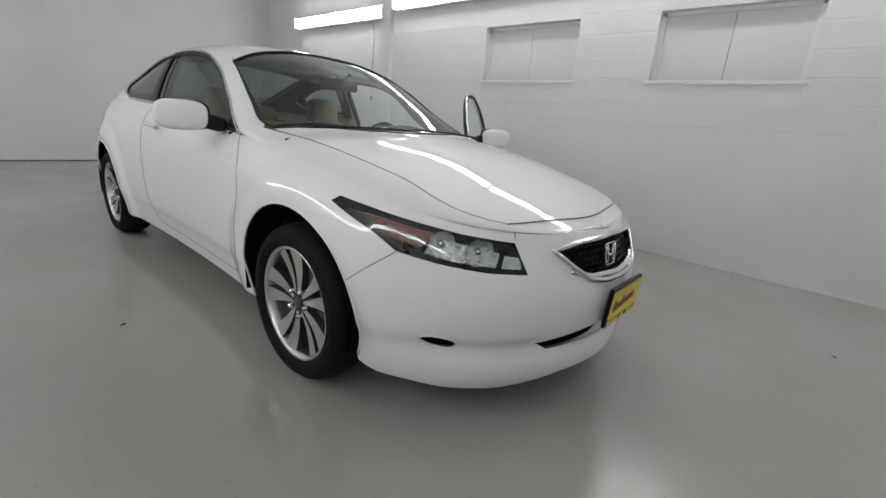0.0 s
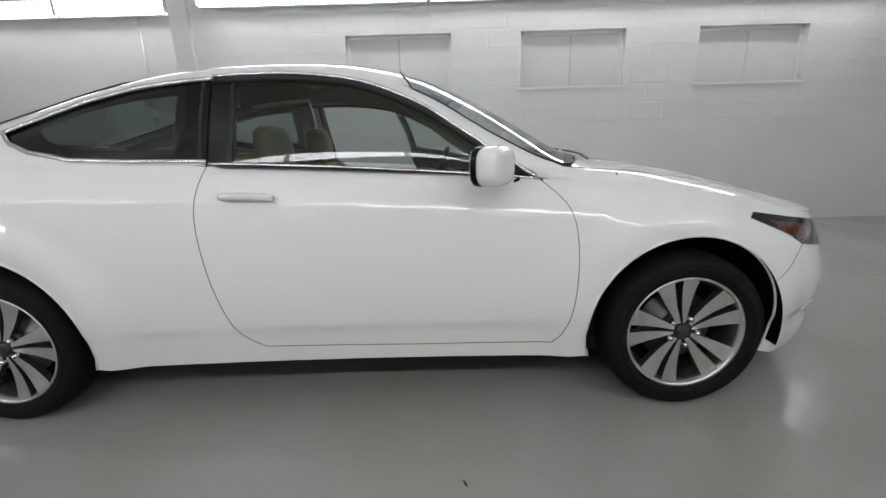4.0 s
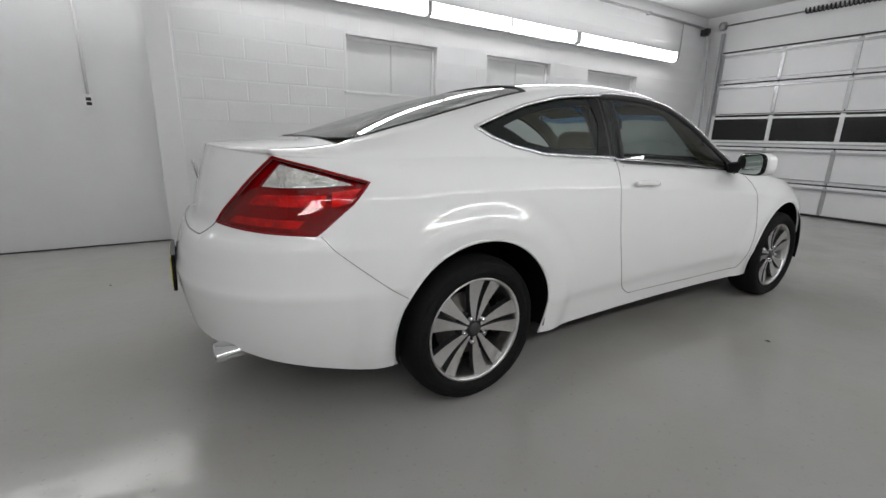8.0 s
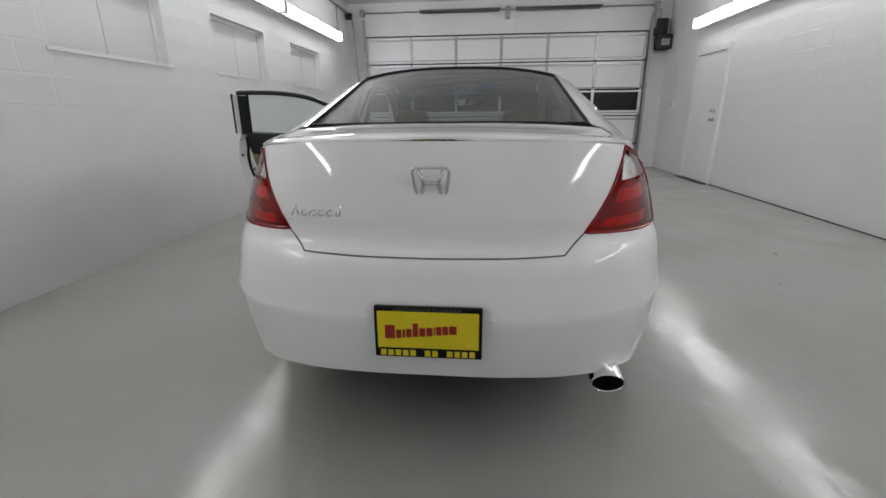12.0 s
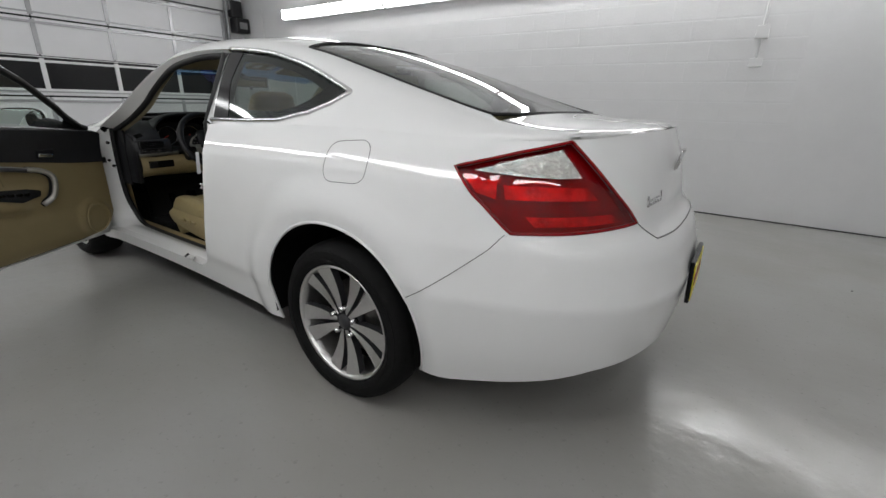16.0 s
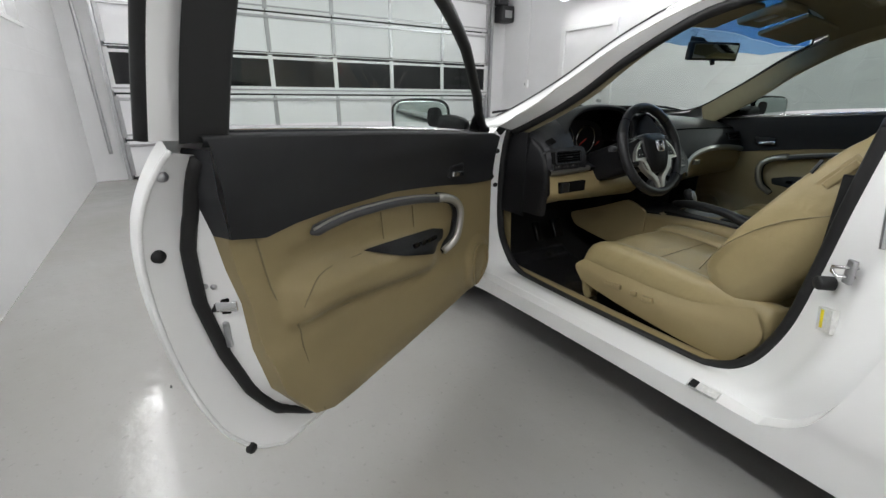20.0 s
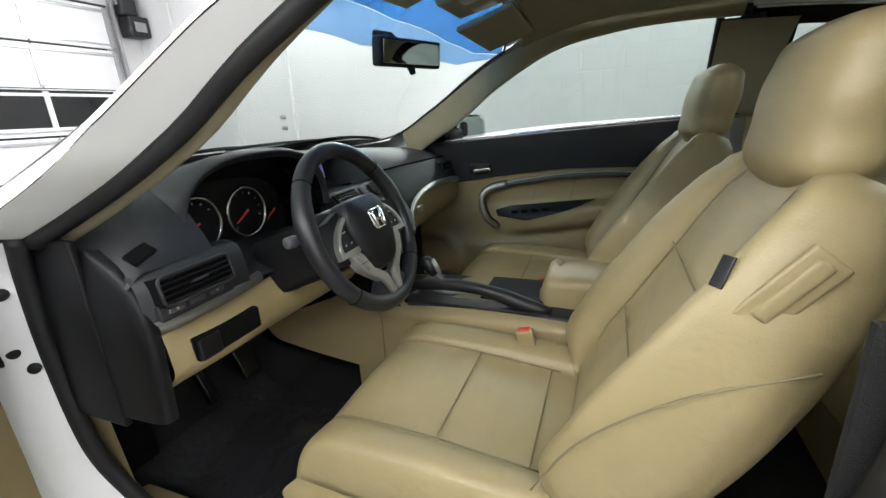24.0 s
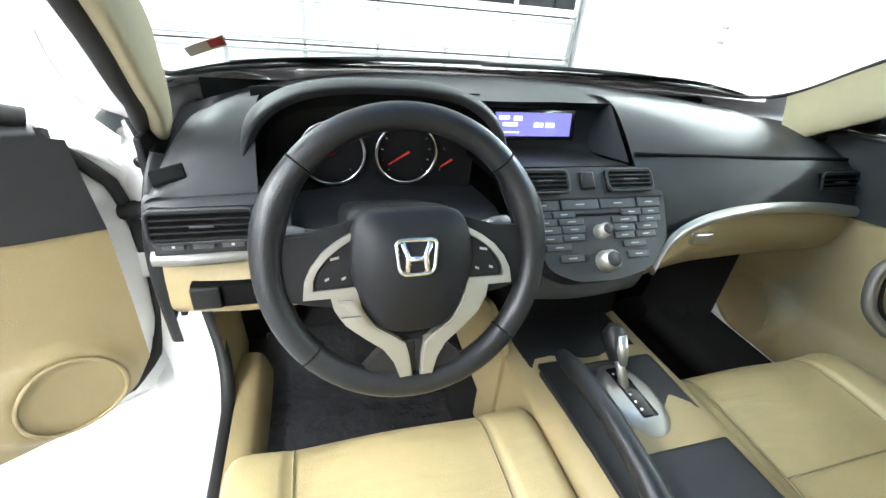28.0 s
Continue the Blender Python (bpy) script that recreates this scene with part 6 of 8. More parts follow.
def centre_stack():
    up = (0.150, 0, 0.165)
    m = frame_m((0.582, -0.050, 0.800), RIGHT, up) @ Matrix.Diagonal((1.07, 1, 1, 1))
    outline = [(-0.150, 0.113), (0.158, 0.113), (0.168, 0.05), (0.155, -0.04), (0.105, -0.098), (0.03, -0.115), (-0.05, -0.113), (-0.10, -0.09), (-0.125, -0.02)]
    bm = bmesh.new()
    rim = rounded(outline, 0.02, 4)
    a = [bm.verts.new(m @ Vector((x, 0, z))) for x, z in rim]
    b = [bm.verts.new(m @ Vector((x * 1.02, 0.05, z))) for x, z in rim]
    bm.faces.new(a[::-1])
    for k in range(len(a)):
        bm.faces.new((a[k], a[(k + 1) % len(a)], b[(k + 1) % len(a)], b[k]))
    bmesh.ops.recalc_face_normals(bm, faces=bm.faces[:])
    st = part("centre_panel", bm, DASH, dash, "grey centre stack with radio and heater controls", smooth=False)
    for x in (-0.088, 0.092):
        vent(st, m @ Matrix.Translation((x, -0.002, 0.082)), 0.098, 0.044, 5)
    part("hazard_button", moved(box(-0.014, 0.014, -0.008, 0.004, -0.018, 0.018, 0.004), m @ Matrix.Translation((0.002, 0, 0.084))), BLACK, st)
    part("panel_edge", moved(box(-0.145, 0.160, -0.005, 0.0, 0.046, 0.051, 0.001), m), BLACK, st)
    part("slot", moved(box(-0.032, 0.060, -0.003, 0.002, 0.013, 0.0175), m), WELL, st)
    rows = [(0.036, 0.0085, [(-0.098, 0.070), (-0.022, 0.078), (0.058, 0.078), (0.126, 0.052)]), (0.017, 0.0055, [(-0.104, 0.044), (-0.058, 0.044), (0.084, 0.044), (0.127, 0.040)]),
            (0.002, 0.0055, [(-0.098, 0.050), (-0.045, 0.052), (0.066, 0.056), (0.122, 0.050)]), (-0.013, 0.0060, [(-0.094, 0.052), (-0.042, 0.048), (0.062, 0.048), (0.112, 0.048)]),
            (-0.029, 0.0055, [(-0.092, 0.046), (-0.045, 0.044), (0.060, 0.044), (0.106, 0.044)]), (-0.046, 0.0055, [(-0.078, 0.050), (0.078, 0.050)]), (-0.068, 0.0060, [(-0.055, 0.050), (0.082, 0.046)])]
    for z, h, cells in rows:
        for x, w in cells:
            part("button", moved(box(x - w / 2 + 0.001, x + w / 2 - 0.001, -0.0035, 0.002, z - h * 1.18, z + h * 1.18, 0.0015), m), BUTTON, st)
            part("marking", moved(box(x - min(0.009, w * 0.16), x + min(0.009, w * 0.16), -0.0041, -0.0035, z - 0.0010, z + 0.0010), m), SATIN, st, smooth=False)
    for z, r in ((-0.020, 0.014), (-0.078, 0.020)):
        part("knob", lathe([(0, 0.026), (r * 0.75, 0.026), (r * 0.8, 0.022), (r * 0.98, 0.020), (r, 0.004), (r * 1.1, 0)], m @ Matrix.Translation((0.012, 0, z)) @ pose(0, 0, 0, 90, 0, 0), 28), SATIN, st, "silver rotary knob")
        part("knob_face", lathe([(0, 0.0275), (r * 0.7, 0.0275), (r * 0.72, 0.026)], m @ Matrix.Translation((0.012, 0, z)) @ pose(0, 0, 0, 90, 0, 0), 24), DASH, st)
    part("pocket_cover", loft([across(0.07, [(0.56, 0.725), (0.555, 0.69), (0.575, 0.635), (0.62, 0.62)]), across(-0.05, [(0.54, 0.725), (0.535, 0.69), (0.56, 0.635), (0.62, 0.62)]), across(-0.19, [(0.56, 0.725), (0.555, 0.69), (0.575, 0.635), (0.62, 0.62)])], 14, 14), DASHGREY, st, "grey pocket cover")
    # display in its recess under the brow
    d = part("display_recess", loft([across(0.125, [(0.815, 0.975), (0.83, 0.95), (0.82, 0.872), (0.675, 0.880)]), across(-0.04, [(0.815, 0.976), (0.845, 0.95), (0.835, 0.866), (0.675, 0.880)]), across(-0.178, [(0.795, 0.978), (0.83, 0.95), (0.82, 0.866), (0.675, 0.880)])], 14, 20), DASH, dash)
    for y in (0.12, -0.174):
        bm = bmesh.new()
        bm.faces.new([bm.verts.new(p) for p in ((0.678, y, 0.885), (0.84, y, 0.86), (0.84, y, 0.975), (0.785, y, 0.978))])
        part("recess_cheek", bm, DASH, d, smooth=False)
    ms = frame_m((0.822, -0.012, 0.925), RIGHT, (0.18, 0, 1))
    part("display_bezel", moved(box(-0.105, 0.105, -0.004, 0.02, -0.034, 0.034, 0.004), ms), GLOSSBLACK, d)
    part("display", moved(box(-0.092, 0.092, -0.007, 0.0, -0.025, 0.025, 0.001), ms), SCREEN, d, "lit violet display", smooth=False)
    for x0, x1, z0, z1 in ((-0.085, -0.06, 0.010, 0.018), (-0.05, -0.03, 0.008, 0.018), (-0.075, -0.04, -0.004, 0.004), (-0.085, -0.035, -0.018, -0.015), (0.0, 0.012, -0.006, 0.004), (0.015, 0.022, -0.006, 0.004), (0.028, 0.05, -0.006, 0.004)):
        part("readout", moved(box(x0, x1, -0.0078, -0.007, z0, z1), ms), SCREENTEXT, d, smooth=False)


centre_stack()


def steering_wheel():
    m = Matrix.Translation((0.398, 0.352, 0.868)) @ frame_m((0, 0, 0), RIGHT, (0.40, 0, 1))
    R = 0.168
    around = np.linspace(0, math.tau, 72, endpoint=False)
    grip = [0.0172 + 0.0028 * math.exp(-((math.sin(a) - 0.28) / 0.22) ** 2) for a in around]
    w = part("steering_wheel", tube([tuple(m @ Vector((R * math.cos(a), 0, R * math.sin(a)))) for a in around], grip, 14, True), BLACKLEATHER, car, "black leather steering wheel with silver spokes")
    hub = rounded([(-0.066, 0.064), (0.066, 0.064), (0.079, 0.012), (0.072, -0.035), (0.040, -0.090), (-0.040, -0.090), (-0.072, -0.035), (-0.079, 0.012)], 0.030, 6)
    bm = bmesh.new()
    lay = [(1.0, 0.014), (1.0, -0.012), (0.975, -0.019), (0.92, -0.024), (0.6, -0.034), (0.25, -0.038)]
    rings = [[bm.verts.new(m @ Vector((x * f, d, z * f - 0.004))) for x, z in hub] for f, d in lay]
    for a, b in zip(rings, rings[1:]):
        for k in range(len(a)):
            bm.faces.new((a[k], a[(k + 1) % len(a)], b[(k + 1) % len(a)], b[k]))
    bm.faces.new(rings[-1])
    bmesh.ops.recalc_face_normals(bm, faces=bm.faces[:])
    part("horn_pad", bm, BLACK, w, "black horn pad")

    def plate(name, pts, mat, d0=-0.016, d1=0.004, label="", edge=0.002):
        bm = bmesh.new()
        a = [bm.verts.new(m @ Vector((x, d0, z))) for x, z in pts]
        b = [bm.verts.new(m @ Vector((x, d1, z))) for x, z in pts]
        bm.faces.new(a)
        for k in range(len(a)):
            bm.faces.new((a[k], a[(k + 1) % len(a)], b[(k + 1) % len(a)], b[k]))
        bmesh.ops.recalc_face_normals(bm, faces=bm.faces[:])
        bmesh.ops.bevel(bm, geom=[e for e in bm.edges if all(v in a for v in e.verts)], offset=edge, segments=2, affect="EDGES")
        return part(name, sharpen(bm, 50), mat, w, label)
    for sg in (-1, 1):
        wing = [(0.130, -0.042), (0.1275, -0.022), (0.120, -0.006), (0.106, 0.011), (0.090, 0.023), (0.072, 0.033), (0.072, 0.025), (0.087, 0.016), (0.101, 0.005), (0.112, -0.008), (0.117, -0.020), (0.118, -0.032), (0.068, -0.031), (0.066, -0.042)]
        plate("spoke", [(sg * x, z) for x, z in wing], SATIN, -0.018, 0.004, "satin silver spoke", 0.0012)
        pad = plate("switch_pad", [(sg * x, z) for x, z in rounded([(0.1165, -0.0315), (0.115, -0.018), (0.100, 0.004), (0.072, 0.024), (0.070, -0.031)], 0.006, 3)], BLACK, -0.0155, 0.0)
        for x, z, wd in ((0.092, 0.006, 0.010), (0.102, -0.018, 0.005), (0.083, -0.018, 0.005)):
            plate("marking", [(sg * (x - wd / 2), z + 0.001), (sg * (x + wd / 2), z - 0.001), (sg * (x + wd / 2), z - 0.004), (sg * (x - wd / 2), z - 0.002)], ALLOY, -0.0162, -0.014, edge=0.0003)
        leg = [(0.100, -0.038), (0.096, -0.058), (0.084, -0.078), (0.062, -0.097), (0.040, -0.114), (0.028, -0.132), (0.021, -0.153), (0.005, -0.153), (0.008, -0.126), (0.012, -0.110), (0.026, -0.099), (0.048, -0.084), (0.062, -0.062), (0.068, -0.038)]
        plate("lower_spoke", [(sg * x, z) for x, z in leg], SATIN, -0.015, 0.004, "satin silver lower spoke")
        plate("spoke_back", [(sg * 0.05, 0.052), (sg * 0.110, 0.034), (sg * 0.155, 0.030), (sg * 0.170, 0.0), (sg * 0.168, -0.04), (sg * 0.125, -0.052), (sg * 0.08, -0.06)], BLACK, -0.004, 0.02)
        plate("spoke_web", [(sg * 0.03, -0.110), (sg * 0.050, -0.124), (sg * 0.072, -0.146), (sg * 0.060, -0.160), (0.0, -0.170), (0.0, -0.108)], BLACKLEATHER, -0.006, 0.014)
    plate("cruise_pad", rounded([(-0.094, -0.046), (-0.072, -0.046), (-0.054, -0.086), (-0.072, -0.084)], 0.005, 3), SATIN, -0.0215, -0.012, "silver cruise buttons")
    plate("button_line", [(-0.0885, -0.0645), (-0.066, -0.0645), (-0.0655, -0.0660), (-0.0885, -0.0660)], DASHGREY, -0.0222, -0.020, edge=0.0003)
    for a in (42, 138, 222, 318):
        c = Vector((R * math.cos(radians(a)), 0, R * math.sin(radians(a))))
        d = Vector((math.cos(radians(a)), 0, math.sin(radians(a))))
        part("rim_joint", tube([tuple(m @ (c + (d * math.cos(b) + Vector((0, 1, 0)) * math.sin(b)) * 0.0178)) for b in np.linspace(0, math.tau, 16, endpoint=False)], 0.0012, 4, True), WELL, w)
    for k in range(26):
        for a0 in (325, 190):
            a = radians(a0 + k * 1.0)
            c = Vector((R * math.cos(a), -0.0165, R * math.sin(a)))
            part("stitch", tube([tuple(m @ (c + Vector((math.cos(a), 0, math.sin(a))) * (0.0145 - R * 0) * q + Vector((0, 0.0125, 0)))) for q in (-0.80, -0.99)], 0.0007, 4), SEAL, w)
    emblem(w, m @ pose(0, -0.040, 0.004), 0.050, 0.040, 0.62)
    part("column_cowl", moved(box(-0.075, 0.075, 0.03, 0.26, -0.07, 0.060, 0.035, 4), m), BLACK, w)
    for sg in (-1, 1):
        st = part("stalk", tube([tuple(m @ Vector((sg * x, 0.060, z))) for x, z in ((0.05, 0.018), (0.10, 0.024), (0.125, 0.026))], [0.007, 0.007, 0.008], 8), BLACK, w)
        part("stalk_tip", tube([tuple(m @ Vector((sg * x, 0.060, z))) for x, z in ((0.125, 0.026), (0.14, 0.027), (0.158, 0.028), (0.162, 0.028))], [0.0085, 0.0115, 0.0115, 0.007], 12), DASHGREY, w)
    part("key_barrel", tube([tuple(m @ Vector((0.085, 0.07, -0.03))), tuple(m @ Vector((0.085, 0.03, -0.035)))], 0.016, 12), BLACK, w)


steering_wheel()

# centre console
console = part("console", loft([
    (0.62, [(0.62, 0.115, 0.25), (0.62, 0.112, 0.50), (0.62, 0.10, 0.535), (0.62, -0.05, 0.535), (0.62, -0.195, 0.535), (0.62, -0.205, 0.50), (0.62, -0.205, 0.25)]),
    (0.40, [(0.40, 0.115, 0.25), (0.40, 0.112, 0.48), (0.40, 0.10, 0.555), (0.40, -0.05, 0.56), (0.40, -0.185, 0.555), (0.40, -0.195, 0.48), (0.40, -0.195, 0.25)]),
    (-0.25, [(-0.25, 0.115, 0.25), (-0.25, 0.112, 0.47), (-0.25, 0.10, 0.545), (-0.25, -0.05, 0.55), (-0.25, -0.185, 0.545), (-0.25, -0.195, 0.47), (-0.25, -0.195, 0.25)])][::-1], 20, 30), TANPLASTIC, car, "tan centre console with grey top")
bm = bmesh.new()
CONSOLE_SIDE = rounded([(0.52, 0.56), (0.62, 0.60), (0.78, 0.53), (0.97, 0.46), (0.93, 0.40), (0.79, 0.375), (0.626, 0.355), (0.52, 0.34)], 0.03, 3)
for yy in (0.122, 0.108):
    bm.faces.new([bm.verts.new((x, yy, z)) for x, z in CONSOLE_SIDE])
bm.verts.ensure_lookup_table()
for k in range(len(CONSOLE_SIDE)):
    n = len(CONSOLE_SIDE)
    bm.faces.new((bm.verts[k], bm.verts[(k + 1) % n], bm.verts[n + (k + 1) % n], bm.verts[n + k]))
bmesh.ops.recalc_face_normals(bm, faces=bm.faces[:])
part("side_panel", sharpen(bm), TANPLASTIC, console, "tan knee panel")
part("top_panel", box(-0.02, 0.45, -0.165, 0.082, 0.548, 0.566, 0.008), DASH, console, "grey console top")
part("cup_lid", box(0.02, 0.25, -0.155, 0.012, 0.562, 0.574, 0.006), DASH, console)
part("front_tray", box(0.44, 0.68, -0.165, 0.088, 0.540, 0.553, 0.004), BLACK, console)
part("cubby", box(0.60, 0.74, -0.185, 0.09, 0.545, 0.70, 0.01), WELL, console)
part("shift_plate", moved(lathe([(0, 0.012), (0.032, 0.012), (0.042, 0.007), (0.046, 0.0)], pose(0.355, -0.052, 0.566) @ Matrix.Diagonal((1.75, 1.08, 1, 1)), 40), Matrix.Identity(4)), SATIN, console, "satin silver shift plate")
part("shift_slot", box(0.305, 0.415, -0.066, -0.036, 0.572, 0.5805, 0.003), GLOSSBLACK, console)
for k in range(6):
    part("gear_mark", box(0.318 + 0.016 * k, 0.322 + 0.016 * k, -0.044, -0.040, 0.5807, 0.5812), ALLOY, console, smooth=False)
lever = part("gear_lever", tube([(0.37, -0.047, 0.575), (0.395, -0.047, 0.60), (0.415, -0.047, 0.622)], 0.009, 10), SATIN, console, "chrome shaft")
part("knob", tube([(0.408, -0.047, 0.607), (0.424, -0.047, 0.628), (0.436, -0.047, 0.648), (0.440, -0.047, 0.662)], [0.014, 0.019, 0.021, 0.012], 14), BLACKLEATHER, lever, "black and silver shift knob")
part("knob_trim", tube([(0.396, -0.049, 0.606), (0.408, -0.049, 0.630), (0.420, -0.049, 0.655)], [0.008, 0.012, 0.009], 10), SATIN, lever)
part("handbrake", tube(smooth_pts([(0.05, 0.055, 0.565), (0.12, 0.055, 0.585), (0.22, 0.052, 0.612), (0.34, 0.050, 0.62), (0.44, 0.050, 0.607)], 14), [0.016, 0.018, 0.02, 0.021, 0.021, 0.02, 0.018, 0.017, 0.017, 0.018, 0.018, 0.018, 0.017, 0.013], 12), BLACKLEATHER, console, "black handbrake lever")
part("handbrake_slot", box(0.04, 0.46, 0.028, 0.080, 0.562, 0.572, 0.004), BLACK, console)


part("armrest", loft([(x, [(x, -0.08 + sy * hw * (1 - 0.0), z) for sy, z in ((1, 0.56), (1.0, 0.60), (0.86, top_z), (0, top_z + 0.006), (-0.86, top_z), (-1.0, 0.60), (-1, 0.56))])
                      for x, hw, top_z in ((0.083, 0.070, 0.590), (0.072, 0.088, 0.625), (0.03, 0.096, 0.638), (-0.10, 0.098, 0.642), (-0.28, 0.098, 0.638), (-0.30, 0.09, 0.62))][::-1], 26, 26, caps=True), LEATHER, console, "tan leather armrest lid")
part("armrest_latch", moved(box(-0.028, 0.028, -0.012, 0.012, -0.004, 0.004, 0.004), pose(0.050, -0.10, 0.6425, 0, 20, 60)), HEADLINER, console)


# ---- seats ----
def seat(yc, sg, name="front_seat"):
    """A front seat: sg is 1 where its outer side is the car's left."""
    s = part(name, loft([(k, [(x, yc + f * 0.245, z) for f, z in ((-1.0, zt - 0.13), (-1.06, zt - 0.05), (-0.98, zt + bo), (-0.72, zt + bo * 0.8), (-0.60, zt), (0, zt + 0.006), (0.60, zt), (0.72, zt + bo * 0.8), (0.98, zt + bo), (1.06, zt - 0.05), (1.0, zt - 0.13))])
                         for k, (x, zt, bo) in enumerate(((0.415, 0.410, 0.0), (0.436, 0.450, 0.0), (0.430, 0.488, 0.004), (0.40, 0.512, 0.010), (0.34, 0.520, 0.016), (0.20, 0.510, 0.024), (0.02, 0.488, 0.032), (-0.10, 0.475, 0.036), (-0.22, 0.47, 0.036)))], 44, 44, caps=True), LEATHER, car, "tan leather front seat")
    for f in (-0.63, 0.63):
        part("seam", tube(smooth_pts([(0.432, yc + f * 0.245, 0.484), (0.41, yc + f * 0.245, 0.509), (0.36, yc + f * 0.245, 0.523), (0.20, yc + f * 0.245, 0.517), (0.0, yc + f * 0.245, 0.493)], 16), 0.0016, 5), SEAM, s)
    part("seam", tube([(0.19, yc + f * 0.245, 0.514 + 0.004 * (1 - f * f)) for f in np.linspace(-0.62, 0.62, 9)], 0.0016, 5), SEAM, s)
    part("seam", tube([(0.02, yc + f * 0.245, 0.492 + 0.004 * (1 - f * f)) for f in np.linspace(-0.62, 0.62, 9)], 0.0016, 5), SEAM, s)
    # backrest
    bk = []
    for t, hw, th, wing in ((0.0, 0.225, 0.05, 0.02), (0.06, 0.240, 0.062, 0.045), (0.25, 0.252, 0.070, 0.062), (0.50, 0.250, 0.068, 0.058), (0.75, 0.232, 0.060, 0.040), (0.90, 0.200, 0.050, 0.022), (0.98, 0.165, 0.036, 0.008), (1.0, 0.14, 0.02, 0.0)):
        cx, cz = -0.085 - 0.27 * t - 0.02 * math.sin(t * math.pi), 0.475 + 0.510 * t
        nx, nz = 0.90, 0.43
        loop = []
        for f, d in ((-1.0, -0.02), (-1.03, 0.4 * wing + 0.3 * th), (-0.95, th + wing), (-0.74, th + wing * 0.75), (-0.60, th), (0, th + 0.004), (0.60, th), (0.74, th + wing * 0.75), (0.95, th + wing), (1.03, 0.4 * wing + 0.3 * th), (1.0, -0.02), (0.8, -th), (0, -th * 1.15), (-0.8, -th)):
            loop.append((cx + nx * d, yc + f * hw, cz + nz * d))
        bk.append((t, loop))
    b = part("backrest", loft(bk, 34, 56, close_v=True, caps=True), LEATHER, s, "tan leather backrest")
    for f in (-0.64, 0.64):
        pts = []
        for t in np.linspace(0.03, 0.93, 14):
            hw = float(np.interp(t, [0, 0.25, 0.5, 0.75, 0.9, 1], [0.225, 0.252, 0.25, 0.232, 0.2, 0.14]))
            th = float(np.interp(t, [0, 0.25, 0.5, 0.75, 0.9, 1], [0.05, 0.07, 0.068, 0.06, 0.05, 0.02])) + 0.006
            pts.append((-0.085 - 0.27 * t - 0.02 * math.sin(t * math.pi) + 0.9 * th, yc + f * hw * (1 - 0.12 * t), 0.475 + 0.510 * t + 0.43 * th))
        part("seam", tube(pts, 0.0018, 5), SEAM, b)
    for t in (0.34, 0.62):
        th = 0.076
        cx, cz = -0.085 - 0.27 * t - 0.02 * math.sin(t * math.pi), 0.475 + 0.510 * t
        part("seam", tube([(cx + 0.9 * th, yc + f * 0.245, cz + 0.43 * th) for f in np.linspace(-0.6, 0.6, 7)], 0.0018, 5), SEAM, b)
    hr = []
    for t, hw, th in ((0, 0.085, 0.030), (0.08, 0.115, 0.048), (0.4, 0.130, 0.062), (0.75, 0.125, 0.060), (0.93, 0.105, 0.045), (1.0, 0.075, 0.02)):
        cx, cz = -0.325 - 0.035 * t, 0.958 + 0.212 * t
        loop = [(cx + th * math.copysign(abs(math.cos(a)) ** 0.75, math.cos(a)), yc + hw * math.copysign(abs(math.sin(a)) ** 0.75, math.sin(a)), cz) for a in np.linspace(0, math.tau, 16, endpoint=False)]
        hr.append((t, loop))
    part("headrest", loft(hr, 22, 40, close_v=True, caps=True), LEATHER, s, "tan leather headrest")
    for f in (-0.05, 0.05):
        part("headrest_post", tube([(-0.32, yc + f, 0.94), (-0.325, yc + f, 0.98)], 0.006, 8), CHROME, s)
    # plastic side with controls, rails below
    yo = yc + sg * 0.262
    part("side_cover", loft([(0, [(0.43, yo, 0.455), (0.46, yo + sg * 0.012, 0.42), (0.43, yo + sg * 0.006, 0.365)]), (1, [(0.25, yo + sg * 0.004, 0.45), (0.25, yo + sg * 0.022, 0.40), (0.25, yo + sg * 0.008, 0.335)]),
                             (2, [(0.02, yo + sg * 0.004, 0.45), (0.0, yo + sg * 0.024, 0.40), (0.02, yo + sg * 0.008, 0.31)]), (3, [(-0.17, yo, 0.50), (-0.21, yo + sg * 0.018, 0.42), (-0.14, yo + sg * 0.004, 0.30)])], 30, 14), TANPLASTIC, s, "tan plastic seat side cover")
    for x, wd in ((0.27, 0.034), (0.185, 0.013), (0.13, 0.02)):
        part("seat_switch", moved(box(-wd, wd, -0.006, 0.006, -0.009, 0.009, 0.005, 3), pose(x, yo + sg * 0.026, 0.408, 0, 4, 0)), TANPLASTIC, s)
    part("seat_rail", box(-0.2, 0.40, yc - 0.2, yc + 0.2, 0.24, 0.36, 0.02), WELL, s)
    slot = part("lever_slot", moved(box(-0.022, 0.022, -0.004, 0.004, -0.052, 0.052, 0.004, 2), pose(-0.262, yc + sg * 0.238, 0.885, 0, -38, 0)), TANPLASTIC, s)
    part("tilt_lever", moved(box(-0.010, 0.010, -0.006, 0.006, -0.042, 0.042, 0.006, 3), pose(-0.262, yc + sg * 0.242, 0.888, 0, -38, 0)), TANPLASTIC, slot, "tan seat tilt lever")
    part("seam", tube(smooth_pts([(0.0, yc + sg * 0.258, 0.56), (-0.06, yc + sg * 0.262, 0.66), (-0.17, yc + sg * 0.262, 0.75), (-0.30, yc + sg * 0.248, 0.80)], 18), 0.0018, 5), SEAM, b)
    part("buckle", moved(box(-0.022, 0.022, -0.012, 0.012, -0.05, 0.04, 0.008, 3), pose(0.088, yc - sg * 0.212, 0.522, 0, 12, 0)), TANPLASTIC, s)
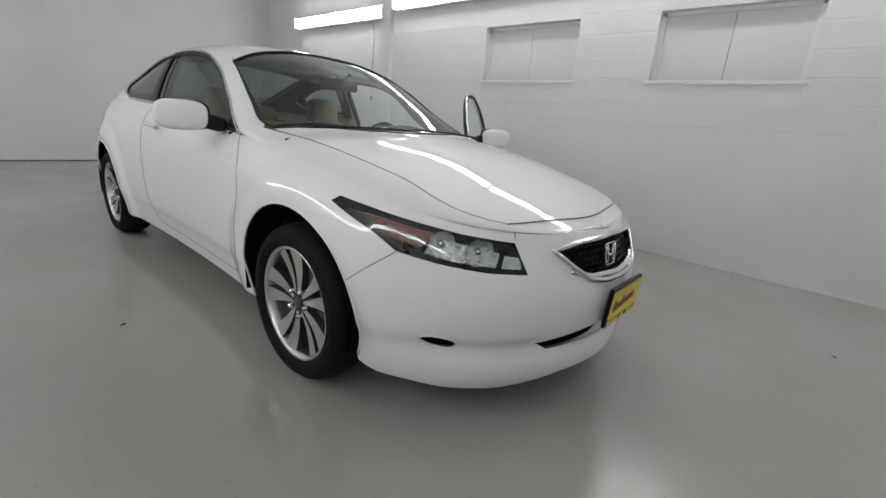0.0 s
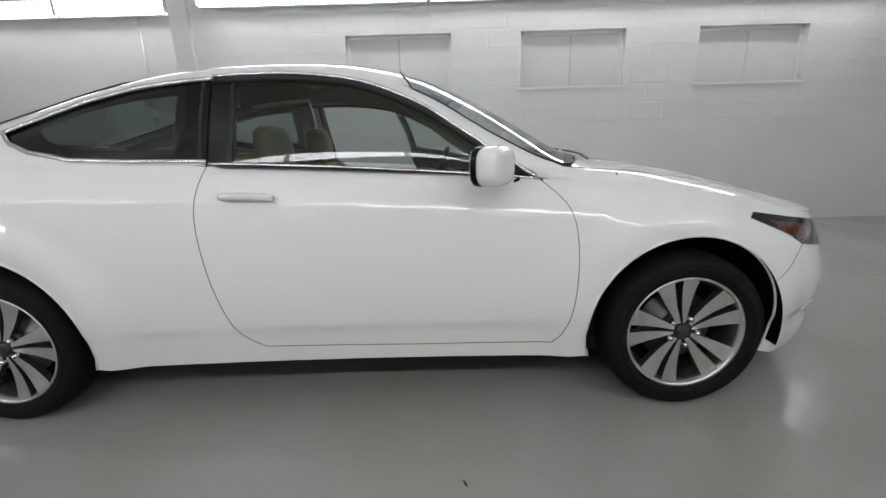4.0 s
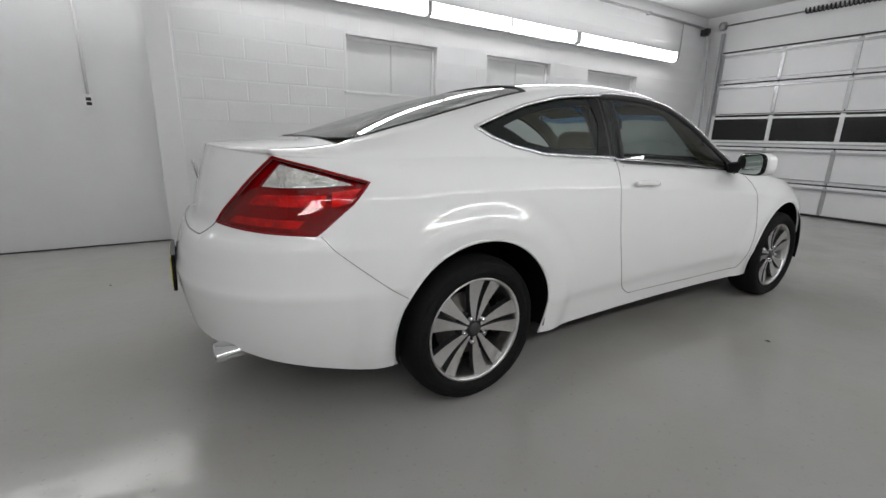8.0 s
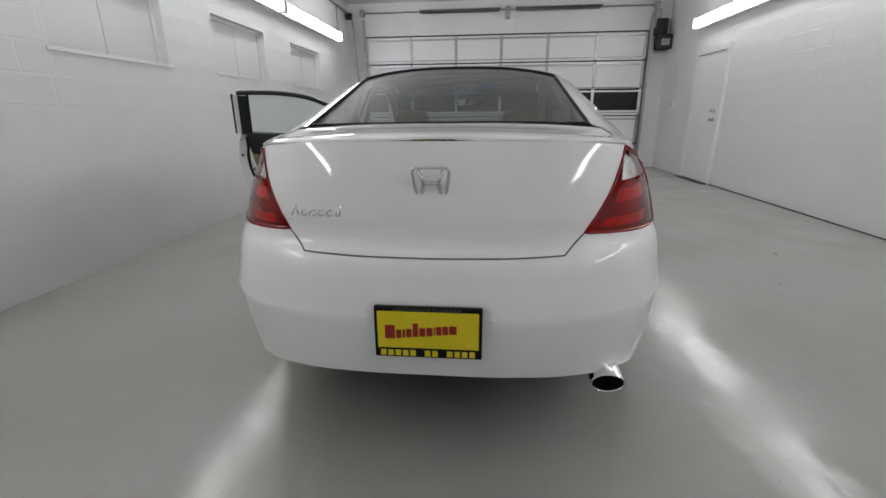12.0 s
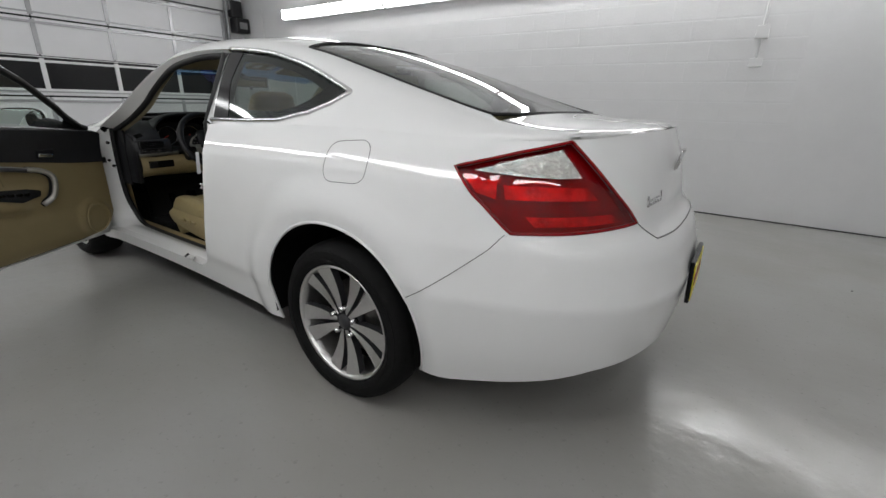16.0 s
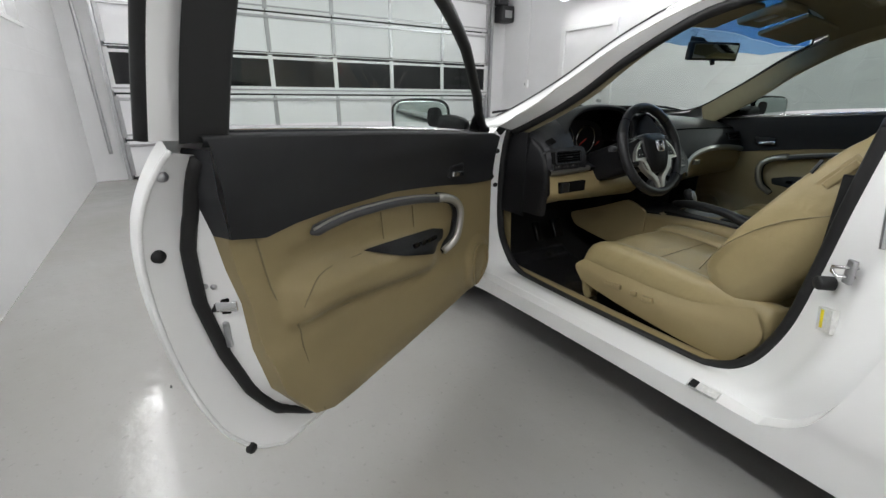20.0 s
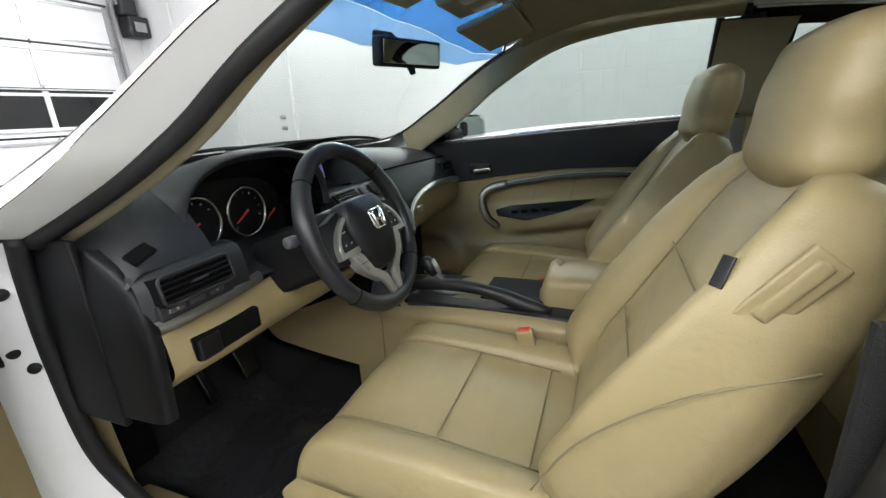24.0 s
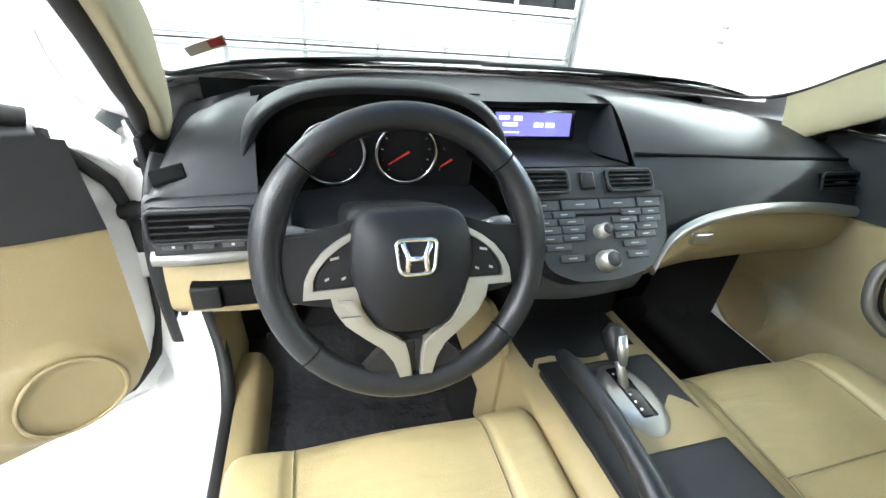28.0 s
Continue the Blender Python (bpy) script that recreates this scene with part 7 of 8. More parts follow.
    part("buckle_button", moved(box(-0.014, 0.014, -0.008, 0.008, 0.036, 0.044, 0.002, 2), pose(0.088, yc - sg * 0.212, 0.522, 0, 12, 0)), REDTAB, s, "red buckle button")
    part("fabric_tag", moved(box(-0.0015, 0.0015, -0.008, 0.008, -0.019, 0.019, 0.001), pose(-0.204, yc + sg * 0.222, 0.898, 0, -27, 40 * sg)), BLACKLEATHER, s, "small dark fabric tag")
    return s


seat(0.365, 1)
seat(-0.405, -1)


def rear_bench():
    b = part("rear_bench", loft([(x, [(x, f * 0.53, z) for f, z in ((-1.0, zt - 0.15), (-1.02, zt - 0.02), (-0.9, zt + 0.02), (-0.5, zt), (-0.12, zt + 0.03), (0.12, zt + 0.03), (0.5, zt), (0.9, zt + 0.02), (1.02, zt - 0.02), (1.0, zt - 0.15))]) for x, zt in ((-0.56, 0.42), (-0.58, 0.49), (-0.70, 0.51), (-1.0, 0.47))][::-1], 18, 40, caps=True), LEATHER, car, "tan leather rear bench")
    bk = []
    for t, d in ((0, 0.06), (0.1, 0.09), (0.6, 0.09), (0.92, 0.06), (1.0, 0.0)):
        cx, cz = -1.0 - 0.26 * t, 0.46 + 0.50 * t
        bk.append((t, [(cx + 0.9 * d * k, f * 0.53, cz + 0.4 * d * k) for f, k in ((-1, 0.0), (-0.98, 0.8), (-0.5, 1), (-0.1, 1.15), (0.1, 1.15), (0.5, 1), (0.98, 0.8), (1, 0.0))]))
    part("backrest", loft(bk, 16, 36), LEATHER, b)
    for y in (-0.36, 0.36):
        hr = [(t, [(-1.30 - 0.02 * t + 0.05 * s_ * math.cos(a), y + 0.12 * s_ * math.sin(a), 0.95 + 0.13 * t) for a in np.linspace(0, math.tau, 12, endpoint=False)]) for t, s_ in ((0, 0.7), (0.2, 1), (0.7, 1), (1, 0.6))]
        part("headrest", loft(hr, 10, 24, close_v=True, caps=True), LEATHER, b)
    part("parcel_shelf", box(-1.78, -1.25, -0.54, 0.54, 0.945, 0.965, 0.006), DASH, b, "dark parcel shelf")
    part("third_brake_light", box(-1.70, -1.62, -0.12, 0.12, 0.965, 1.01, 0.012), BLACK, b)


rear_bench()

# floor, toe board, kick panels, sills
part("carpet", box(-1.2, 1.15, -0.66, 0.66, 0.21, 0.225), CARPET_AND_SHADE, car, "black carpet", smooth=False)
part("toe_board", loft([across(0.70, [(0.90, 0.22), (1.08, 0.34), (1.15, 0.60), (1.10, 0.95)]), across(-0.75, [(0.90, 0.22), (1.08, 0.34), (1.15, 0.60), (1.10, 0.95)])], 6, 12), CARPET_AND_SHADE, car)
part("floor_mat", loft([across(0.62, [(0.98, 0.285), (0.86, 0.232), (0.62, 0.232), (0.42, 0.23)]), across(0.16, [(0.98, 0.285), (0.86, 0.232), (0.62, 0.232), (0.42, 0.23)])], 24, 24), PLASTICFILM, car, "black floor mat under crinkled clear film")
for n, (y, w) in enumerate(((0.40, 0.03), (0.26, 0.06))):
    part("pedal", moved(box(-0.012, 0.012, -w / 2, w / 2, -0.05, 0.05, 0.006), pose(0.93, y, 0.40, 0, 25, 0)), GLOSSBLACK, car)
for sg in (1, -1):
    # tan on the near side; black far side puts the footwell's shade into colour
    part("kick_panel", loft([(0, [(1.1, sg * 0.67, 0.22), (0.9, sg * 0.67, 0.22), (0.80, sg * 0.685, 0.30)]), (1, [(1.1, sg * 0.69, 0.60), (0.9, sg * 0.69, 0.60), (0.80, sg * 0.70, 0.60)])], 6, 12), TANPLASTIC if sg > 0 else CARPET_AND_SHADE, car)
    part("sill_trim", loft([(x, [(x, sg * 0.60, 0.22), (x, sg * 0.615, 0.278), (x, sg * 0.632, 0.302), (x, sg * 0.67, 0.304), (x, sg * (0.688 if sg > 0 else 0.83), 0.292)]) for x in (0.88, 0.78, 0.0, -0.30, -0.42)][::-1], 12, 16), TANPLASTIC if sg > 0 else CARPET_AND_SHADE, car, "tan sill trim" if sg > 0 else "sill trim with footwell shade in its black")
    # black filler closes the gap and stands in for the shade behind the seats
    part("rear_side_filler", box(-1.0, -0.29 if sg > 0 else -0.44, min(sg * 0.70, sg * 0.69), max(sg * 0.70, sg * 0.69), 0.2, 0.90 if sg > 0 else 0.72), CARPET_AND_SHADE, car, smooth=False)
    part("rear_side_trim", loft([(x, [(x, sg * (0.66 - 0.03 * k), 0.24 + 0.17 * k), (x, sg * (0.72 - 0.03 * k), 0.55 + 0.08 * k), (x, sg * (0.745 - 0.03 * k), 0.85), (x, sg * (0.755 - 0.03 * k), 1.02)]) for k, x in enumerate((-0.52, -0.66, -0.84, -1.02))][::-1], 14, 14), TANPLASTIC, car)

part("end_filler", box(0.70, 0.85, 0.712, 0.724, 0.58, 0.925, 0.004), BLACK, dash)
part("end_cap", loft([(0, [(0.60, 0.694, 0.60), (0.592, 0.694, 0.70), (0.594, 0.690, 0.79), (0.63, 0.684, 0.86), (0.70, 0.680, 0.90)]), (1, [(0.612, 0.716, 0.60), (0.602, 0.716, 0.70), (0.604, 0.714, 0.79), (0.64, 0.708, 0.865), (0.70, 0.704, 0.905)]), (2, [(0.70, 0.722, 0.60), (0.70, 0.722, 0.70), (0.70, 0.722, 0.79), (0.72, 0.716, 0.86), (0.75, 0.710, 0.90)])], 12, 24), BLACK, dash, "black end cap of the dashboard")
# added black filler: hides a gap and keeps the far footwell dark
part("footwell_filler", box(0.765, 1.12, -0.748, -0.738, 0.2, 0.70, 0.003), CARPET_AND_SHADE, car)
# headliner, pillar trim, sun visors, mirror
part("headliner", patch([(0.245, 1.12), (0.20, 1.5), (0.19, 2.0), (0.20, 2.5), (0.245, 2.88), (-0.87, 2.88), (-0.83, 2.0), (-0.87, 1.12)], 0.06, inner(top2, 0.040), [rounded(SUN, 0.05)], aspect=3), HEADLINER, car, "beige headliner")
part("sunroof_rim", tube(line_on(inner(top2, 0.035), rounded(SUN, 0.05) + rounded(SUN, 0.05)[:1], 0.04), 0.014, 6), HEADLINER, car)
for mir in (False, True):
    sg = -1 if mir else 1
    along = win([p for p in WIN_TOP[::-1] if p[0] > -0.45] + [(-0.44, 1.345)])
    ws = np.array(dense(along, 0.05, False))
    wl = np.maximum(ws[:, 1], np.interp(ws[:, 0], [0.2, 0.5], [0.80, 0.92]))
    dk = np.interp(ws[:, 0], [-0.2, 0.15, 0.5], [0.55, 0.65, 1.3])
    lines = []
    for dd, ww in ((0.066 * dk, wl), (0.085 * dk, wl + 0.03), (0.088 * dk, np.maximum(wl + 0.06, 1.0)), (0.066 * dk, np.maximum(wl + 0.09, 1.05)), (0.020 + 0 * dk, np.maximum(wl + 0.12, 1.09))):
        lines.append(inner(top, dd[:, None])(ws[:, 0], ww))
    part("pillar_trim", loft([(k, [tuple(ln[k] * (1, sg, 1)) for ln in lines]) for k in range(len(ws))], 50, 26), HEADLINER, car, "beige pillar trim")
    flange = [inner(top, 0.002)(ws[:, 0], ws[:, 1]), inner(top, (0.062 * dk)[:, None])(ws[:, 0], wl)]
    part("opening_flange", loft([(k, [tuple(ln[k] * (1, sg, 1)) for ln in flange]) for k in range(len(ws))], 50, 5), PAINT if sg > 0 else HEADLINER, car)
    if sg > 0:
        part("pillar_seal", tube([tuple(v) for v in inner(top, (0.064 * dk)[:, None])(ws[:, 0], wl - 0.01)], 0.016, 8), SEAL, car, "black pillar seal")
    part("rear_pillar_trim", patch(win([(-0.375, 1.04), (-0.60, 1.045), (-0.57, 1.2), (-0.59, 1.33), (-0.385, 1.34)] if sg < 0 else [(-0.475, 1.05), (-0.56, 1.05), (-0.54, 1.2), (-0.56, 1.33), (-0.475, 1.34)]), 0.05, inner(top, 0.048 if sg < 0 else 0.035), mirror=mir, aspect=2), HEADLINER, car)
    cp = win(WIN_LOW) + [(-0.47, 0.0), (-1.3, 0.0), (-1.75, 0.3), (-1.75, 1.0), (-0.86, 1.12)] + win([(-0.77, 1.32), (-0.99, 1.27), (-1.11, 1.23)])
    part("rear_quarter_trim", patch(cp, 0.05, inner(top, 0.03), mirror=mir, aspect=2), HEADLINER, car)
    part("sun_visor", moved(box(-0.085, 0.085, -0.17, 0.17, -0.008, 0.008, 0.008, 3), pose(0.265, sg * 0.34, 1.322, -3 * sg, 16, 0)), HEADLINER, car, "folded beige sun visor")
part("overhead_console", moved(box(-0.08, 0.08, -0.085, 0.085, -0.014, 0.014, 0.012, 3), pose(0.235, 0, 1.345, 0, 12, 0)), HEADLINER, car, "beige map lamp console")
for y in (0.045, -0.045):
    part("map_lamp", moved(box(-0.03, 0.03, -0.022, 0.022, -0.018, -0.010, 0.006, 2), pose(0.235, y, 1.345, 0, 12, 0)), SATIN, car)
mm = pose(0.435, -0.02, 1.240, 0, -6, -20)
mirror = part("rear_view_mirror", moved(box(-0.016, 0.016, -0.115, 0.115, -0.035, 0.035, 0.014, 5), mm), BLACK, car, "black rear-view mirror")
part("mirror_glass", moved(box(-0.0185, -0.0145, -0.104, 0.104, -0.027, 0.027, 0.0015), mm), MIRROR, mirror, "mirror glass", smooth=False)
part("mirror_arm", tube([(0.445, -0.02, 1.25), (0.475, 0.0, 1.285), (0.52, 0.0, 1.295)], 0.010, 8), BLACK, mirror)
part("mirror_tab", tube([(0.43, -0.02, 1.208), (0.425, -0.02, 1.188)], [0.012, 0.008], 8), BLACK, mirror)
for nm, mt, lo, hi in (("sun_band", BLUEGLASS, [(0.33, 1.10), (0.405, 1.25), (0.445, 1.5), (0.465, 2.0)], [(0.32, 1.10), (0.28, 1.25), (0.25, 1.5), (0.235, 2.0)]),
                       ("sun_band_edge", PALEBLUE, [(0.36, 1.10), (0.47, 1.25), (0.54, 1.5), (0.57, 2.0)], [(0.335, 1.10), (0.407, 1.25), (0.447, 1.5), (0.467, 2.0)])):
    whole = lo + [(a, 4 - c) for a, c in lo[-2::-1]] + [(a, 4 - c) for a, c in hi] + hi[-2::-1]
    part(nm, patch(whole, 0.04, inner(top2, 0.007), aspect=3), mt, windshield, "blue tinted sun band")
st = inner(top2, 0.010)(np.array([0.80]), np.array([w_at_y(0.80, 0.60)]))[0]
part("sticker", patch([(0.785, w_at_y(0.785, 0.65)), (0.785, w_at_y(0.785, 0.59)), (0.825, w_at_y(0.825, 0.59)), (0.825, w_at_y(0.825, 0.65))], 0.03, inner(top2, 0.008)), STICKER, windshield, "small paper sticker")
part("sticker_mark", patch([(0.786, w_at_y(0.786, 0.615)), (0.786, w_at_y(0.786, 0.592)), (0.815, w_at_y(0.815, 0.592)), (0.815, w_at_y(0.815, 0.615))], 0.03, inner(top2, 0.0095)), REDTAB, windshield)


# ---- door insides and jambs ----


def ring_strip(pts, fa, fb, mat, parent, mirror, name):
    p = np.array(dense(pts, 0.03, False))
    a, b = fa(p[:, 0], p[:, 1]), fb(p[:, 0], p[:, 1])
    if mirror:
        a, b = a * (1, -1, 1), b * (1, -1, 1)
    bm = bmesh.new()
    ra, rb = [bm.verts.new(q) for q in a], [bm.verts.new(q) for q in b]
    for k in range(len(ra) - 1):
        bm.faces.new((ra[k], ra[k + 1], rb[k + 1], rb[k]))
    bmesh.ops.recalc_face_normals(bm, faces=bm.faces[:])
    return part(name, bm, mat, parent)


DOOR_EDGE = FRONT_SEAM + REAR_SEAM


WHITELABEL = material("printed paper label", (0.62, 0.62, 0.60), 0.6, var=0.15, scale=120)


# the opening's edge (x, y, z) and the seam beside it (x, z)
INNER_EDGE = [(0.79, 0.745, 0.935), (0.82, 0.738, 0.85), (0.845, 0.73, 0.70), (0.845, 0.72, 0.50), (0.81, 0.70, 0.38), (0.74, 0.69, 0.31), (0.60, 0.685, 0.292), (0.0, 0.685, 0.292), (-0.12, 0.685, 0.305), (-0.21, 0.69, 0.37), (-0.27, 0.70, 0.50), (-0.30, 0.715, 0.66), (-0.325, 0.73, 0.85), (-0.35, 0.74, 1.02)]
SEAM_SIDE = [(0.80, 0.93), (0.875, 0.855), (0.920, 0.70), (0.915, 0.50), (0.888, 0.37), (0.82, 0.294), (0.64, 0.294), (0.0, 0.297), (-0.26, 0.299), (-0.37, 0.345), (-0.44, 0.48), (-0.486, 0.66), (-0.505, 0.83), (-0.47, 1.018)]


def jamb():
    """The white frame round the driver's opening, from the door seam in to the seal."""
    q = quarters[0]
    rows = []
    for k, ((ix, iy, iz), (sx, sz)) in enumerate(zip(INNER_EDGE, SEAM_SIDE)):
        o = inner(side, 0.022)(np.array([s_of(sx, sz)]), np.array([sz]))[0]
        mix = lambda f, y: (o[0] + (ix - o[0]) * f, y, o[2] + (iz - o[2]) * f)
        low = 0.016 if 4 < k < 9 else 0.0
        p2, p3 = mix(0.34, o[1] - 0.030), mix(0.62, 0.45 * o[1] + 0.55 * iy)
        under = mix(-0.18, o[1] - 0.012)
        rows.append((k, [under, (p2[0], p2[1], p2[2] + low * 0.6), (p3[0], p3[1], p3[2] + low), (ix, iy, iz)]))
    part("door_jamb", loft(rows, 120, 18), PAINT, q, "white door jamb")
    ring_strip(xz(DOOR_EDGE), side, inner(side, 0.045), PAINT, q, False, "jamb_step")
    part("opening_seal", tube(smooth_pts([(x, y - 0.002, z) for x, y, z in INNER_EDGE], 90), 0.016, 8), SEAL, q, "black opening seal")
    part("opening_seal", tube(smooth_pts([(-0.35, 0.738, 1.0), (-0.365, 0.705, 1.10), (-0.38, 0.66, 1.22), (-0.385, 0.625, 1.31), (-0.37, 0.605, 1.335)], 20), 0.019, 8), SEAL, q)
    part("pillar_face", patch(win([(-0.47, 1.04), (-0.445, 1.04), (-0.45, 1.2), (-0.46, 1.345), (-0.47, 1.345)]), 0.04, inner(top, 0.012), aspect=2), PAINT, q)
    top_post = [(k, [tuple(inner(top, 0.012)(np.array([-0.445]), np.array([w]))[0]), p]) for k, (w, p) in enumerate(((0.0, (-0.355, 0.74, 1.03)), (0.45, (-0.375, 0.69, 1.15)), (0.85, (-0.39, 0.63, 1.30))))]
    part("pillar_face", loft(top_post, 16, 5), PAINT, q)
    for x, y, z in PLUGS:
        part("jamb_plug", lathe([(0, 0.005), (0.010, 0.004), (0.011, -0.006)], Matrix.Translation((x, y, z)) @ pose(0, 0, 0, 0, 0, 62) @ pose(0, 0, 0, -90, 0, 0), 14), SEAL, q)
    out = lambda x, y, z: Matrix.Translation((x, y, z)) @ pose(0, 0, 0, 0, 0, -42)
    part("jamb_plug", lathe([(0, 0.012), (0.013, 0.012), (0.016, 0.007), (0.016, -0.02)], out(-0.333, 0.782, 0.675) @ pose(0, 0, 0, -90, 0, 0), 18), SEAL, q, "black rubber stop")
    m = out(-0.375, 0.803, 0.72)
    part("striker", tube([tuple(m @ Vector(v)) for v in ((-0.004, -0.010, 0.010), (0.0, 0.022, 0.010), (0.016, 0.022, 0.005), (0.016, 0.022, -0.005), (0.0, 0.022, -0.010), (-0.004, -0.010, -0.010))], 0.0038, 8), CHROME, q, "steel door striker")
    part("striker_plate", moved(box(-0.010, 0.010, -0.006, 0.004, -0.026, 0.026, 0.004), m), GALV, q)
    for x, y, z, w, h, mt, lift in ((-0.362, 0.796, 0.60, 0.022, 0.026, WHITELABEL, 0.004), (-0.357, 0.791, 0.60, 0.004, 0.020, YELLOW, 0.0055), (-0.41, 0.84, 0.84, 0.003, 0.05, GALV, 0.004)):
        part("label", moved(box(-w, w, -0.01, lift, -h, h), out(x, y, z) @ pose(0, 0, 0, 0, 12, 0)), mt, q, smooth=False)
    for x, w, mt, d in ((-0.18, 0.040, WHITELABEL, 0.0), (-0.155, 0.010, BLACK, 0.001)):
        part("label", moved(box(-w, w, -0.012, 0.012, -0.004, 0.002 + d), pose(x, 0.845, 0.322, -28, 0, 0)), mt, q, smooth=False)
    return q


PLUGS = [(0.832, 0.768, 0.842), (0.864, 0.768, 0.73), (0.856, 0.752, 0.692), (0.885, 0.788, 0.635)]
jamb()


def relief(x, z):
    """How far the inner door panel stands out into the cabin."""
    up = 1 / (1 + np.exp(-(x + 0.285) / 0.012))
    ahead = 1 / (1 + np.exp((x - 0.30) / 0.03))
    line = 0.655 - 0.16 * np.clip(x + 0.05, -0.1, 0.5)
    arm = np.exp(-(((z - line) / 0.052) ** 2) ** 2) * up * ahead
    low = (1 / (1 + np.exp((z - line + 0.075) / 0.012))) * (1 / (1 + np.exp((0.27 - z + 0.12 * np.clip(x - 0.5, 0, 1)) / 0.03)))
    ring = np.hypot((x - 0.68) / 0.118, (z - 0.435) / 0.105)
    spk = 0.016 / (1 + np.exp((ring - 1) / 0.05)) - 0.010 / (1 + np.exp((np.hypot(x - 0.69, z - 0.43) - 0.084) / 0.004))
    ins = -0.012 * np.exp(-(((z - 0.74 + 0.1 * np.clip(x - 0.1, 0, 1)) / 0.045) ** 2) ** 2) * (1 / (1 + np.exp((x - 0.43) / 0.02))) * up
    return 0.050 * arm + 0.018 * low * (1 / (1 + np.exp((x - 0.72) / 0.04))) + ins + spk


def bridge(name, a, b, mat, parent, mirror, label="", n=70):
    """A band between two lines of places."""
    def even(p):
        p = np.array(p, float)
        d = np.r_[0, np.cumsum(np.linalg.norm(np.diff(p, axis=0), axis=1))]
        q = np.linspace(0, d[-1], n)
        return np.stack([np.interp(q, d, p[:, c]) for c in range(3)], -1)
    a, b = even(a), even(b)
    if mirror:
        a, b = a * (1, -1, 1), b * (1, -1, 1)
    bm = bmesh.new()
    ra, rb = [bm.verts.new(p) for p in a], [bm.verts.new(p) for p in b]
    for k in range(n - 1):
        bm.faces.new((ra[k], ra[k + 1], rb[k + 1], rb[k]))
    bmesh.ops.recalc_face_normals(bm, faces=bm.faces[:])
    return part(name, bm, mat, parent, label)


def door_inside(d, mir):
    sg = -1 if mir else 1

    def base(x, z):
        return 0.770 - 0.035 * np.clip((z - 0.75) / 0.25, 0, 1) ** 1.5 + 0.02 * np.clip((0.42 - z) / 0.1, 0, 1) ** 2

    def face(x, z):
        x, z = np.asarray(x, float), np.asarray(z, float)
        return np.stack([x, base(x, z) - relief(x, z), z + 0 * x], -1)

    def flat(x, z):
        x, z = np.asarray(x, float), np.asarray(z, float)
        return np.stack([x, base(x, z) - 0.006 - 0.010 * np.exp(-((z - 0.93) / 0.06) ** 2), z + 0 * x], -1)
    LOWB = [(0.828, 0.755), (0.72, 0.762), (0.588, 0.776), (0.42, 0.80), (0.25, 0.822), (0.09, 0.838), (-0.14, 0.842), (-0.25, 0.838), (-0.325, 0.828), (-0.345, 0.832), (-0.40, 0.845)]
    REAR = [(-0.40, 0.845), (-0.388, 0.775), (-0.368, 0.70), (-0.360, 0.595), (-0.331, 0.48), (-0.256, 0.375), (-0.18, 0.335), (-0.10, 0.325)]
    LOW = [(0.16, 0.322), (0.60, 0.328), (0.72, 0.345), (0.79, 0.38), (0.828, 0.44), (0.83, 0.60), (0.828, 0.755)]
    pn = part("inner_panel", patch(LOWB + REAR[1:] + LOW[:-1], 0.018, face, mirror=mir), TANPLASTIC, d, "tan inner door panel")
    belt = [(x, float(SHOULDER(x)) - 0.005) for x in np.linspace(-0.43, 0.78, 16)]
    part("upper_panel", patch(belt + [(0.81, 0.93)] + LOWB, 0.03, flat, mirror=mir), DASH, d, "black upper door panel")
    part("panel_top", loft([(x, [(x, sg * 0.745, z - 0.012), (x, sg * 0.738, z + 0.004), (x, sg * 0.775, z + 0.008), (x, sg * 0.80, z + 0.004)]) for x, z in belt[::3]], 20, 8), DASH, d)
    # white shell: flange, seal, and the slanted face up to the panel
    seal = [(0.80, 0.93), (0.862, 0.83), (0.882, 0.72), (0.882, 0.60), (0.872, 0.47), (0.84, 0.37), (0.78, 0.328), (0.60, 0.316), (-0.10, 0.316), (-0.22, 0.335), (-0.30, 0.385), (-0.355, 0.48), (-0.393, 0.59), (-0.425, 0.72), (-0.432, 0.83), (-0.422, 0.90), (-0.425, 1.01)]
    edge = line_on(inner(side, 0.030), xz(seal), 0.03)
    back = lambda pts: [(x, 0.802, z) for x, z in dense(pts, 0.03, False)]
    ring = [(0.79, 0.93)] + LOW[::-1] + REAR[::-1] + [(-0.425, 0.93), (-0.43, 1.0)]
    part("inner_shell", patch(xz(FRONT_SEAM) + xz(REAR_SEAM) + xz(seal)[::-1], 0.035, inner(side, 0.028), mirror=mir), PAINT, d, "white door shell")
    bridge("shell_face", edge, back(ring), PAINT, d, mir)
    ring_strip(xz(DOOR_EDGE), inner(side, 0.0), inner(side, 0.028), PAINT, d, mir, "shell_edge")
    part("edge_fold", tube(line_on(inner(side, 0.026), xz(DOOR_EDGE), 0.03, mir), 0.005, 6), PAINT, d)
    for pts, mt, fn in ((LOW[::-1] + REAR[::-1], TANPLASTIC, face), ([(-0.40, 0.845), (-0.425, 0.93), (-0.43, 1.0)], DASH, flat), ([(0.79, 0.93), (0.828, 0.755)], DASH, flat)):
        ring_strip(pts, fn, lambda x, z: np.stack([x, 0.802 + 0 * x, z], -1), mt, d, mir, "panel_edge")
    part("door_seal", tube(line_on(inner(side, 0.036), xz(seal), 0.03, mir), 0.013, 8), SEAL, d, "black rubber door seal")
